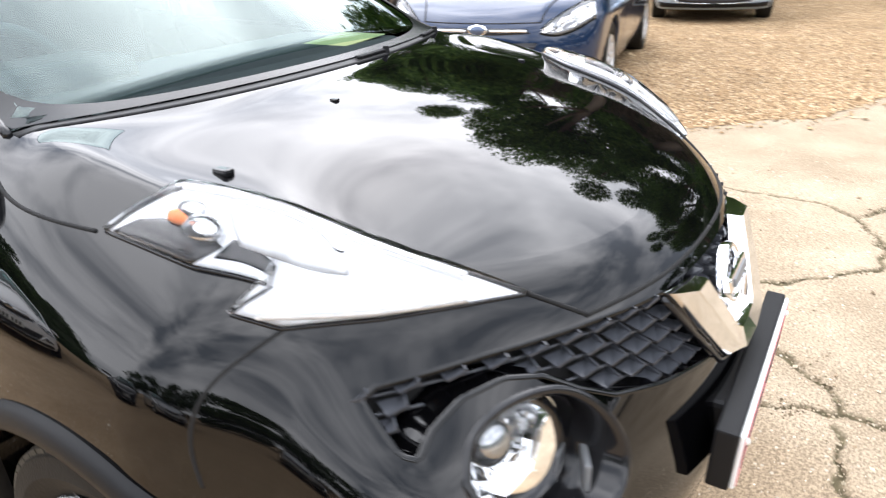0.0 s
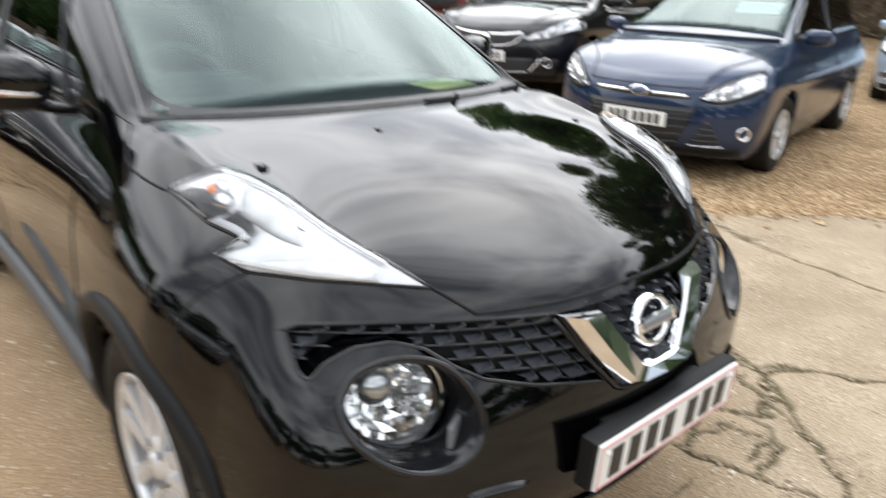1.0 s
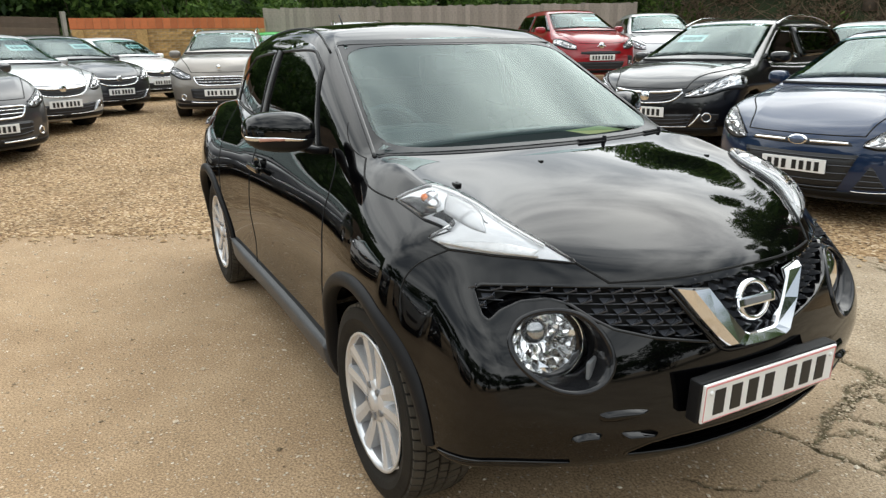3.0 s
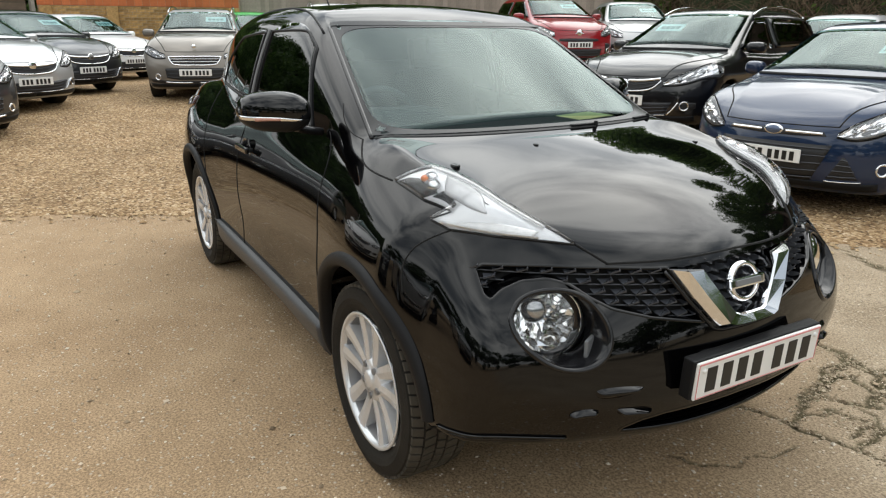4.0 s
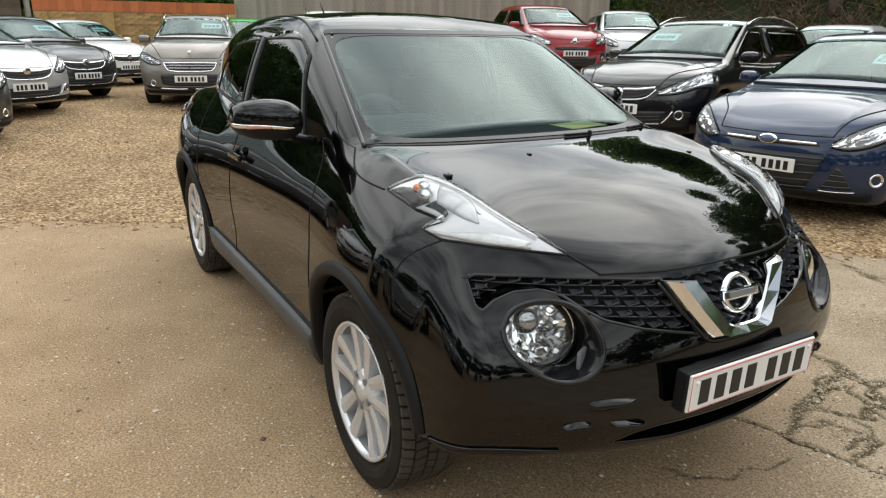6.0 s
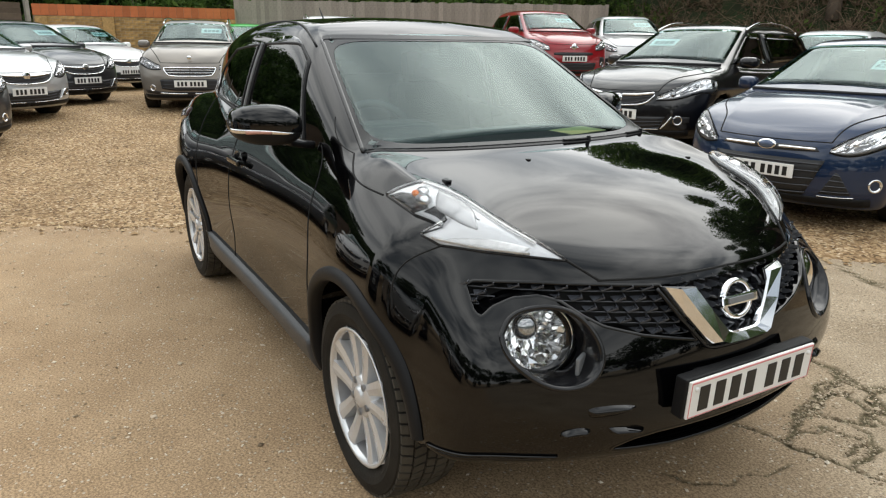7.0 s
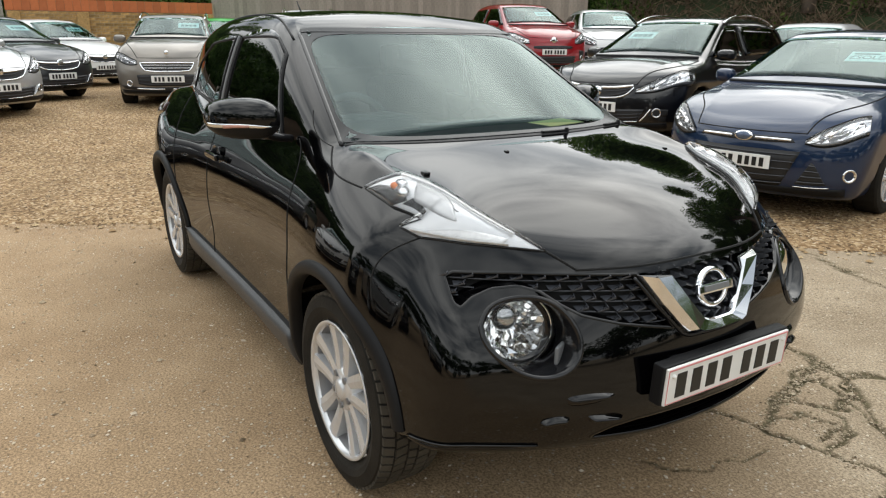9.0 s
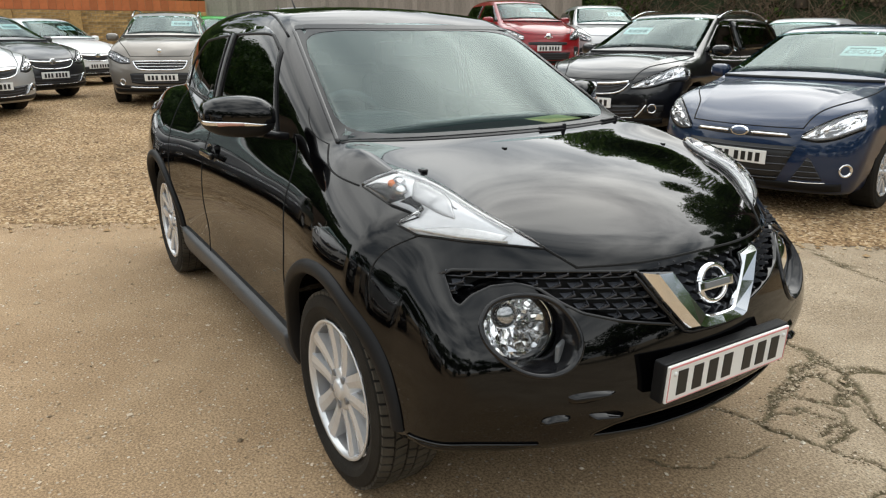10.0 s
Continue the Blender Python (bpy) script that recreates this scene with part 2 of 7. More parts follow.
def rail(pts, n, straight=False):
    """n points spread evenly along a smooth (or a straight-edged) line through these points."""
    pts = np.array(pts, float)
    if len(pts) == n:
        return pts
    s = np.concatenate([[0], np.cumsum(np.linalg.norm(np.diff(pts, axis=0), axis=1))])
    t = np.linspace(0, s[-1], n)
    if straight:
        return np.stack([np.interp(t, s, pts[:, i]) for i in range(3)], 1)
    if len(pts) == 2:
        return pts[0] + (pts[1] - pts[0]) * (t / s[-1])[:, None]
    return np.stack([spl(s, pts[:, i])(t) for i in range(3)], 1)


def knots(pts, ts, n):
    """n points along a line whose corners are met at the given shares of its length."""
    pts, t = np.array(pts, float), np.linspace(0, 1, n)
    return [tuple(np.interp(v, ts, pts[:, i]) for i in range(3)) for v in t]


def sheet_between(F, a, b, nu, nv, lift=0.003, straight=False):
    """A grid between two rails, laid onto the surface of F and lifted off it."""
    A, B = rail(a, nu, straight), rail(b, nu, straight)
    t = np.linspace(0, 1, nv)[:, None, None]
    p = (A[None] * (1 - t) + B[None] * t).reshape(-1, 3)
    p, nr = onto(F, p, 6)
    i = np.arange(nu * nv).reshape(nv, nu)
    f = np.stack([i[:-1, :-1], i[:-1, 1:], i[1:, 1:], i[1:, :-1]], -1).reshape(-1, 4)
    mid = f[len(f) // 2]
    d = np.cross(p[mid[1]] - p[mid[0]], p[mid[3]] - p[mid[0]])
    if d @ nr[mid[0]] < 0:
        f = f[:, ::-1]
    return p + nr * lift, nr, f


def with_rim(p, nr, f, depth):
    """Gives a sheet a border that goes down by depth, so that it has a thickness."""
    edges = {}
    for q in f:
        for a, b in zip(q, np.roll(q, -1)):
            if (b, a) in edges:
                del edges[(b, a)]
            else:
                edges[(a, b)] = 1
    vs, fs, low = list(p), [tuple(q) for q in f], {}
    ns = list(nr)
    for a, b in edges:
        for v in (a, b):
            if v not in low:
                low[v] = len(vs)
                vs.append(p[v] - nr[v] * depth)
                ns.append(nr[v])
        fs.append((b, a, low[a], low[b]))
    return vs, fs


def tube(path, r, sides=6, closed=False, taper=None):
    """Places and faces of a round bar along a line."""
    path = np.array(path, float)
    n = len(path)
    tg = np.gradient(path, axis=0)
    if closed:
        tg = (np.roll(path, -1, 0) - np.roll(path, 1, 0)) / 2
    tg /= np.maximum(np.linalg.norm(tg, axis=1, keepdims=True), 1e-9)
    ref = np.array([0, 0, 1.0]) if abs(tg[:, 2]).mean() < 0.8 else np.array([1.0, 0, 0])
    u = np.cross(tg, ref)
    u /= np.maximum(np.linalg.norm(u, axis=1, keepdims=True), 1e-9)
    v = np.cross(tg, u)
    a = np.arange(sides) * 2 * math.pi / sides
    rr = (np.full(n, r) if taper is None else r * np.array(taper))[:, None, None]
    p = path[:, None] + rr * (np.cos(a)[None, :, None] * u[:, None] + np.sin(a)[None, :, None] * v[:, None])
    f = []
    for i in range(n if closed else n - 1):
        j = (i + 1) % n
        for k in range(sides):
            m = (k + 1) % sides
            f.append((i * sides + k, j * sides + k, j * sides + m, i * sides + m))
    if not closed:
        f.append(tuple(range(sides)))
        f.append(tuple((n - 1) * sides + k for k in reversed(range(sides))))
    return p.reshape(-1, 3), f


def turned(profile, n=48, axis="y", phase=0.0):
    """A body of revolution: profile rows are (along the axis, radius)."""
    vs, fs = [], []
    for a in range(n):
        c, s = math.cos(a * 2 * math.pi / n + phase), math.sin(a * 2 * math.pi / n + phase)
        for d, r in profile:
            vs.append((r * c, d, r * s) if axis == "y" else (d, r * c, r * s) if axis == "x" else (r * c, r * s, d))
    k = len(profile)
    for a in range(n):
        b = (a + 1) % n
        for i in range(k - 1):
            q = (a * k + i, a * k + i + 1, b * k + i + 1, b * k + i)
            fs.append(q if axis != "y" else q[::-1])
    return vs, fs


def ground_z(x, y):
    """The lot is level under the near car, rises a little towards the brick wall and more towards the timber fence."""
    t = np.clip((-x - 5.0) / 6.0, 0, 1)
    rise = np.clip(0.1 * (y - 2.5), 0, 0.22) * np.clip((-x - 1.0) / 2.0, 0, 1) + np.clip(0.1 * (y - 4.7), 0, 0.32) * np.clip((-x - 5.0) / 2.0, 0, 1)
    return 0.27 * t * t * (3 - 2 * t) * np.clip((14 - np.maximum(y, 4)) / 10, 0.2, 1) + rise


def far(x, y, z=None):
    """Plan places of the far boundary, laid out at seven fifths of the first plan."""
    q = (3.1 + 1.4 * (x - 3.1), -1.6 + 1.4 * (y + 1.6))
    return q if z is None else (*q, 1.44 + 1.4 * (z - 1.44))

# ---- the black crossover ----
M_FIN = mat("grille_plastic", (0.05, 0.053, 0.061), 0.22)
M_BULB = mat("projector_glass", (0.30, 0.31, 0.32), 0.04, 0.9, coat=1.0, spec=1.0)
M_MIRROR = mat("bright_reflector", (0.93, 0.93, 0.94), 0.16, 1.0)
M_AMBER_PALE = mat("pale_amber", (0.55, 0.3, 0.24), 0.25)
M_TAIL = mat("tail_lens", (0.035, 0.008, 0.008), 0.06, coat=1.0)
M_PAPER = mat("yellow_paper", (0.75, 0.70, 0.35), 0.7)
j_top = spl([-2.05, -1.6, -1.0, -0.4, 0.3, 1.0, 1.3, 1.6, 1.8, 1.95, 2.1], [0.92, 1.0, 1.04, 1.04, 1.04, 1.085, 1.06, 1.01, 0.95, 0.88, 0.78])
j_drop = spl([0.9, 1.05, 1.27, 1.52, 1.8, 2.0], [0.0, 0.03, 0.125, 0.17, 0.25, 0.3])
j_wide = spl([-2.05, -1.8, -1.265, -0.6, 0.0, 0.6, 1.265, 1.7, 2.0], [0.74, 0.81, 0.855, 0.835, 0.825, 0.832, 0.855, 0.84, 0.80])
j_tuck = spl([0.18, 0.3, 0.45, 0.6, 0.72, 0.85, 0.95, 1.05, 1.15], [0.08, 0.03, 0.012, 0.0, 0.003, 0.02, 0.055, 0.115, 0.2])
j_nose = spl([0.15, 0.22, 0.3, 0.4, 0.5, 0.6, 0.67, 0.77, 0.84, 0.9, 1.0], [1.84, 1.91, 1.975, 2.032, 2.06, 2.05, 2.035, 2.005, 1.985, 1.96, 1.9])
j_bend = spl([0.2, 0.35, 0.5, 0.68, 0.76, 0.84, 1.0], [0.40, 0.37, 0.36, 0.41, 0.48, 0.61, 0.7])
j_flank = spl([0.35, 0.5, 0.62, 0.70, 0.77, 0.80, 0.85, 0.92], [0.85, 0.825, 0.80, 0.782, 0.764, 0.757, 0.748, 0.738])
j_crest = spl([0.9, 1.05, 1.27, 1.45, 1.6, 1.75, 1.85], [0.66, 0.66, 0.655, 0.63, 0.60, 0.52, 0.46])
j_roof = spl([-1.75, -1.3, -0.8, -0.3, 0.0, 0.3, 0.5], [1.36, 1.48, 1.545, 1.565, 1.553, 1.51, 1.455])
j_side = spl([0.9, 1.05, 1.15, 1.3, 1.45, 1.6], [0.765, 0.740, 0.718, 0.672, 0.610, 0.53])
GRILLE = [(0.0, 0.685), (0.0, 0.842), (0.24, 0.834), (0.40, 0.842), (0.55, 0.846), (0.675, 0.844), (0.697, 0.834), (0.706, 0.777), (0.694, 0.768), (0.659, 0.79), (0.607, 0.81), (0.548, 0.816), (0.503, 0.804), (0.464, 0.772), (0.418, 0.744), (0.317, 0.715), (0.155, 0.685)]
BOWL = [(0.668, 0.733), (0.638, 0.765), (0.59, 0.786), (0.538, 0.792), (0.484, 0.779), (0.442, 0.72), (0.44, 0.66), (0.476, 0.615), (0.555, 0.603), (0.644, 0.653), (0.671, 0.701)]
INTAKE = [(0.0, 0.365), (0.0, 0.452), (0.17, 0.447), (0.27, 0.442), (0.34, 0.430), (0.395, 0.404), (0.39, 0.388), (0.2, 0.372)]


def shell(x, y, z):
    """The body without wheel openings."""
    Y = np.abs(y)
    Ys = np.sqrt(y * y + 1e-4)
    off = np.sqrt((Ys - j_crest(x)) ** 2 + 2e-4) - 0.014
    crest = 0.045 * np.exp(-off / 0.1) * np.exp(-((x - 1.38) / 0.34) ** 4)
    top = z - (j_top(x) - j_drop(x) * Ys**2 + crest)
    flare = 0.03 * (np.exp(-((x - 1.265) / 0.36) ** 2) + np.exp(-((x + 1.265) / 0.36) ** 2)) * np.exp(-((z - 0.62) / 0.26) ** 2)
    scoop = 0.022 * np.exp(-((x - 0.1) / 0.55) ** 2) * np.exp(-((z - 0.5) / 0.14) ** 2)
    side = Y - (j_wide(x) - j_tuck(z) + flare - scoop)
    cheek = 0.02 * np.exp(-((Y - 0.68) / 0.2) ** 2 - ((z - 0.66) / 0.11) ** 2)
    front = (x - (j_nose(z) - j_bend(z) * Ys**2 + cheek)) * 0.9
    rear = (-1.98 + 0.12 * Ys**2 + 0.25 * np.maximum(0, z - 0.75) - 0.3 * np.minimum(0, z - 0.4) ** 2) - x
    fore = np.clip((x - 1.5) / 0.2, 0, 1)
    low = 0.2 + 0.05 * np.exp(-((x - 0.0) / 0.9) ** 4) + (0.125 + 0.06 * Ys**2) * fore * fore * (3 - 2 * fore) - z
    body = smax(top, side, 0.10)
    body = smax(body, front, 0.06)
    flank = (Y - (j_flank(z) - 0.25 * (x - 1.72) + 0.9 * np.maximum(0, 1.64 - x) ** 1.5)) * 0.95
    body = smax(body, flank, 0.06)
    body = smax(body, rear, 0.12)
    body = smax(body, low, 0.05)
    # greenhouse
    roof = z - (j_roof(x) - 0.1 * Ys**2)
    wind = (x - (1.12 - 1.9 * (z - 1.06) - 0.22 * Ys**2)) * 0.466
    gside = (Y - (j_side(z) - 0.02 * np.maximum(x + 0.1, 0) ** 2 - 0.115 * np.minimum(x + 0.45, 0) ** 2)) * 0.93
    back = ((-1.93 + 0.62 * (z - 1.0) + 0.15 * Ys**2) - x) * 0.85
    house = smax(smax(roof, wind, 0.05), gside, 0.09)
    house = smax(smax(house, back, 0.1), 0.93 - z, 0.02)
    return smin(body, house, 0.035)


def body_field(x, y, z):
    d, Y = shell(x, y, z), np.abs(y)
    for xa in (1.265, -1.265):
        hole = smax(np.hypot(x - xa, z - 0.335) - 0.395, 0.56 - Y, 0.02)
        d = smax(d, -hole, 0.012)
    return d


def wheel_parts(parent, m, r=0.334, w=0.215, rim=0.231, spokes=5, name="wheel", tread=True, steps=64):
    """A wheel under a car: hub barrel, tyre with tread blocks, rim with paired spokes. Its outer face looks to -y."""
    h = w / 2
    vs, fs = turned([(-h * 0.80, rim * 0.93), (-h * 0.86, rim * 0.955), (-h * 0.93, rim * 1.01), (-h * 0.97, rim * 1.0), (-h * 0.95, rim * 0.955), (-h * 0.80, rim * 0.935)], steps)
    wheel = mesh_ob(name, vs, fs, M_ALLOY, parent)
    vs, fs = turned([(h * 0.9, rim * 0.93), (h * 0.3, rim * 0.86), (-h * 0.3, rim * 0.85), (-h * 0.8, rim * 0.925)], steps)
    mesh_ob("rim_barrel", vs, fs, M_BARREL, wheel)
    wheel.matrix_local = m
    prof = [(h * 0.86, rim), (h * 1.0, rim * 1.12), (h * 1.06, (rim + r) / 2), (h * 0.98, r * 0.955), (h * 0.8, r * 0.99), (h * 0.4, r)]
    prof = prof + [(-a, b) for a, b in reversed(prof)]
    vs, fs = turned(prof, steps)
    vs, fs = list(vs), list(fs)
    if tread:
        # tread blocks in five ribs
        nb = 60
        for k, (y0, y1) in enumerate([(-0.93, -0.62), (-0.55, -0.2), (-0.13, 0.13), (0.2, 0.55), (0.62, 0.93)]):
            for i in range(nb):
                a0 = (i + 0.5 * (k % 2)) * 2 * math.pi / nb
                a1 = a0 + 2 * math.pi / nb * 0.78
                b = len(vs)
                sk = 0.02 * (1 if k % 2 else -1)
                for rr in (-0.008, 0.005):
                    for yy, aa in ((y0, a0), (y1, a0 + sk), (y1, a1 + sk), (y0, a1)):
                        rad = (r if abs(yy) < 0.7 else r * 0.978) + rr
                        vs.append((rad * math.cos(aa), yy * h, rad * math.sin(aa)))
                fs += [(b + 4, b + 5, b + 6, b + 7), (b, b + 1, b + 5, b + 4), (b + 1, b + 2, b + 6, b + 5), (b + 2, b + 3, b + 7, b + 6), (b + 3, b, b + 4, b + 7)]
    body_n = steps * (len(prof) - 1)
    tyre = mesh_ob("tyre", vs, fs, M_TYRE, wheel, smooth=False)
    if tread:
        tyre.data.materials.append(M_TREAD)
        tyre.data.polygons.foreach_set("material_index", (np.arange(len(fs)) >= body_n).astype(np.int32))
    # paired spokes, each a bent bar from hub to rim
    bm = bmesh.new()
    y_hub, y_rim = -h * 0.80, -h * 0.90
    for s in range(spokes):
        for side in (-1, 1):
            a = s * 2 * math.pi / spokes + math.pi / 2
            c, sn = math.cos(a), math.sin(a)
            rows = []
            for t in np.linspace(0, 1, 6):
                rad = rim * (0.2 + 0.78 * t)
                off = side * rim * (0.10 + 0.145 * t)
                wid = rim * (0.092 + 0.05 * t)
                yy = y_hub + (y_rim - y_hub) * t + h * 0.05 * math.sin(math.pi * t)
                rows.append([bm.verts.new((rad * c - (off + e * wid) * sn, yy + dy, rad * sn + (off + e * wid) * c)) for e, dy in ((-1, h * 0.5), (-0.84, 0.0), (0, -0.004), (0.84, 0.0), (1, h * 0.5))])
            for p, q in zip(rows, rows[1:]):
                for i in range(4):
                    bm.faces.new((p[i], p[i + 1], q[i + 1], q[i]))
    bmesh.ops.recalc_face_normals(bm, faces=bm.faces)
    part("rim_spokes", bm, M_ALLOY, wheel)
    vs, fs = turned([(h * 0.1, rim * 0.34), (y_hub + 0.005, rim * 0.33), (y_hub - 0.006, rim * 0.27), (y_hub - 0.004, rim * 0.16), (y_hub - 0.012, rim * 0.15), (y_hub - 0.016, rim * 0.1), (y_hub - 0.017, 0.001)], 32)
    mesh_ob("hub_cap", vs, fs, M_ALLOY, wheel)
    for s in range(5):
        a = s * 2 * math.pi / 5 + math.pi / 2 + math.pi / 5
        bm = bmesh.new()
        bmesh.ops.create_cone(bm, cap_ends=True, segments=10, radius1=0.013, radius2=0.011, depth=0.012, matrix=Matrix.Translation((rim * 0.245 * math.cos(a), y_hub - 0.004, rim * 0.245 * math.sin(a))) @ Matrix.Rotation(math.pi / 2, 4, "X"))
        part("wheel_nut", bm, M_BARREL, wheel)
    vs, fs = turned([(h * 0.25, rim * 0.3), (h * 0.25, rim * 0.72), (h * 0.12, rim * 0.72), (h * 0.12, rim * 0.3)], 32)
    mesh_ob("brake_disc", vs, fs, M_DISC, wheel)
    return wheel


M_DISC = mat("brake_iron", (0.16, 0.15, 0.14), 0.45, 0.8)
M_FRIT = mat("black_glass_print", (0.010, 0.011, 0.012), 0.2, spec=0.2)
M_COWL = mat("cowl_plastic", (0.012, 0.012, 0.013), 0.5, spec=0.3)
M_RED = mat("plate_border", (0.62, 0.22, 0.22), 0.4)
M_LAMPIN = mat("lamp_lining", (0.6, 0.61, 0.625), 0.34, 0.3, vary=0.12, scale=40)
M_GUIDE = mat("light_guide", (0.5, 0.505, 0.515), 0.25, 0.4)
M_STRIP = mat("pale_strip", (0.8, 0.81, 0.82), 0.3, 0.1, vary=0.25, scale=60)
M_BEZEL = mat("satin_bezel", (0.2, 0.2, 0.205), 0.28, 0.6)
M_GREY = mat("grey_plastic", (0.16, 0.165, 0.17), 0.45, bump=0.05, fine_scale=400)
car = thing("crossover_car", Matrix.Identity(4), "shiny black crossover car with bulbous fenders parked on cracked concrete", "car")
jp, jn, jq = skin(body_field, (-2.12, -0.96, 0.14), (2.14, 0.96, 1.62), 0.0135)
jc, jcn = jp[jq].mean(1), jn[jq].mean(1)
cx, cy, cz, cY = jc[:, 0], jc[:, 1], jc[:, 2], np.abs(jc[:, 1])
WIN_F = [(0.56, 1.06), (-0.26, 1.085), (-0.24, 1.43), (0.23, 1.442), (0.375, 1.36)]
WIN_R = [(-0.36, 1.095), (-1.06, 1.15), (-1.0, 1.28), (-0.76, 1.395), (-0.34, 1.425)]
ws_half = 0.665 - 0.32 * (cz - 1.085)
hole = (cx > 0.25) & (cz > 1.093) & (cz < 1.445) & (cY < ws_half - 0.035) & (jcn[:, 0] > 0.25) & (jcn[:, 2] > 0.3)
for poly in (WIN_F, WIN_R):
    hole |= (sd_poly(cx, cz, poly) < -0.012) & (cY > 0.45) & (np.abs(jcn[:, 1]) > 0.5)
for poly in (GRILLE, BOWL, INTAKE):
    hole |= (sd_poly(cY, cz, [(y if y > 0 else -0.05, z) for y, z in poly]) < -0.003) & (cx > 1.5) & (jcn[:, 0] > 0.15)
cut = np.zeros(len(jp), bool)
cut[np.intersect1d(jq[hole], jq[~hole])] = True
for poly in (GRILLE, BOWL, INTAKE):
    ring = np.array([(y if y > 0 else -0.05, z) for y, z in poly])
    idx = np.nonzero(cut & (jp[:, 0] > 1.5) & (np.abs(sd_poly(np.abs(jp[:, 1]), jp[:, 2], [tuple(v) for v in ring])) < 0.02))[0]
    if not len(idx):
        continue
    w = np.stack([np.abs(jp[idx, 1]), jp[idx, 2]], 1)
    best, at = np.full(len(idx), 9.0), w.copy()
    for a_, b_ in zip(ring, np.roll(ring, -1, 0)):
        e_ = b_ - a_
        t_ = np.clip(((w - a_) @ e_) / (e_ @ e_), 0, 1)[:, None]
        q_ = a_ + t_ * e_
        d_ = np.linalg.norm(w - q_, axis=1)
        at[d_ < best] = q_[d_ < best]
        best = np.minimum(best, d_)
    at[:, 0] = np.where(at[:, 0] < 0, w[:, 0], at[:, 0])
    moved = np.stack([jp[idx, 0], np.sign(jp[idx, 1]) * at[:, 0], at[:, 1]], 1)
    for _ in range(6):
        g_ = (body_field(moved[:, 0] + 1e-3, moved[:, 1], moved[:, 2]) - body_field(moved[:, 0] - 1e-3, moved[:, 1], moved[:, 2])) / 2e-3
        moved[:, 0] -= np.clip(body_field(*moved.T) / np.maximum(g_, 0.25), -0.02, 0.02)
    jp[idx] = moved
    g_ = grad(body_field, moved)
    jn[idx] = g_ / np.linalg.norm(g_, axis=1, keepdims=True)
bonnet_y = np.interp(cx, [0.95, 1.08, 1.21, 1.28, 1.36, 1.64, 1.80, 1.88, 2.0], [0.69, 0.744, 0.749, 0.66, 0.629, 0.54, 0.445, 0.39, 0.33])
region = np.full(len(jq), 0)
region[(cz < 1.06) & (cx > 0.86)] = 1
region[(cx > 0.95) & (cY < bonnet_y) & (jcn[:, 2] > 0.3) & (cz > 0.84) & (cx > 1.12 - 0.3 * cY * cY)] = 2
region[(region == 1) & (cx > 1.56)] = 3
region[(cz < 1.06) & (cx <= 0.86) & (cx > -0.35) & (cz > 0.3)] = 4
region[(cz < 1.06) & (cx <= -0.35) & (cx > -1.02) & (cz > 0.3)] = 5
region[(cz < 1.06) & (cx <= -1.02)] = 6
inner = (np.hypot(np.abs(cx) - 1.265, cz - 0.335) < 0.392) & (cY < 0.9)
region[inner] = 7
for k, name in enumerate(["cabin_shell", "front_fender", "bonnet", "front_bumper", "front_door", "rear_door", "rear_quarter", "wheel_well"]):
    for sgn in ((0,) if k in (0, 2, 3, 6) else (-1, 1)):
        keep = (region == k) & ~hole
        if sgn:
            keep &= np.sign(cy) == sgn
        for half in ((cx > 0, cx <= 0) if k == 7 else (cx < 9,)):
            if (keep & half).any():
                a, b, f = pick(jp, jn, jq, keep & half)
                mesh_ob(name, a, f, M_DARK if k == 7 else M_BLACK, car, normals=b)


def sides(name, a, b, nu, nv, material, lift=0.004, rim=0.008, label="", both=(-1, 1), parent=None, F=None, dome=0.0, straight=False, pinch=0.0, edge=0.5):
    """A skin piece between two rails given for the positive side, for both sides of the car."""
    out = []
    for s in both:
        p, nr, f = sheet_between(F or body_field, [(u, v * s, w) for u, v, w in a], [(u, v * s, w) for u, v, w in b], nu, nv, lift, straight)
        if dome:
            u = np.tile(np.linspace(0, 1, nu), nv)
            v = np.repeat(np.linspace(0, 1, nv), nu)
            p = p + nr * (dome * np.clip(4 * v * (1 - v), 0, 1) ** edge * np.clip(7 * u * (1 - u), 0, 1) ** 0.7 * (1 - pinch * np.exp(-((u - 0.5) / 0.07) ** 2) * np.clip(2 * v - 0.6, 0, 1)))[:, None]
        vs, fs = with_rim(p, nr, f, rim)
        out.append(mesh_ob(name, vs, fs, material, parent or car, label))
    return out


def seam(name, pts, r=0.0022, both=(-1, 1), n=40, material=None, lift=-0.0004, F=None, parent=None, straight=False):
    """A dark joint or a thin moulding along the skin."""
    for s in both:
        p, nr = onto(F or body_field, rail([(u, v * s, w) for u, v, w in pts], n, straight), 5)
        vs, fs = tube(p + nr * lift, r, 6)
        mesh_ob(name, vs, fs, material or M_DARK, parent or car)


def loop(pts, n=90, x0=1.8, s=1, straight=False):
    """A closed outline, given as (y, z), laid onto the nose of the car."""
    pts = list(pts) + [pts[0]]
    r3 = rail([(0, v, w) for v, w in pts], n + 1, straight)[:-1]
    x = j_nose(r3[:, 2]) - j_bend(r3[:, 2]) * r3[:, 1] ** 2
    p = np.stack([x, r3[:, 1] * s, r3[:, 2]], 1)
    for _ in range(8):
        g = (body_field(p[:, 0] + 1e-3, p[:, 1], p[:, 2]) - body_field(p[:, 0] - 1e-3, p[:, 1], p[:, 2])) / 2e-3
        p[:, 0] -= np.clip(body_field(*p.T) / np.maximum(g, 0.2), -0.03, 0.03)
    g = grad(body_field, p)
    return p, g / np.linalg.norm(g, axis=1, keepdims=True)


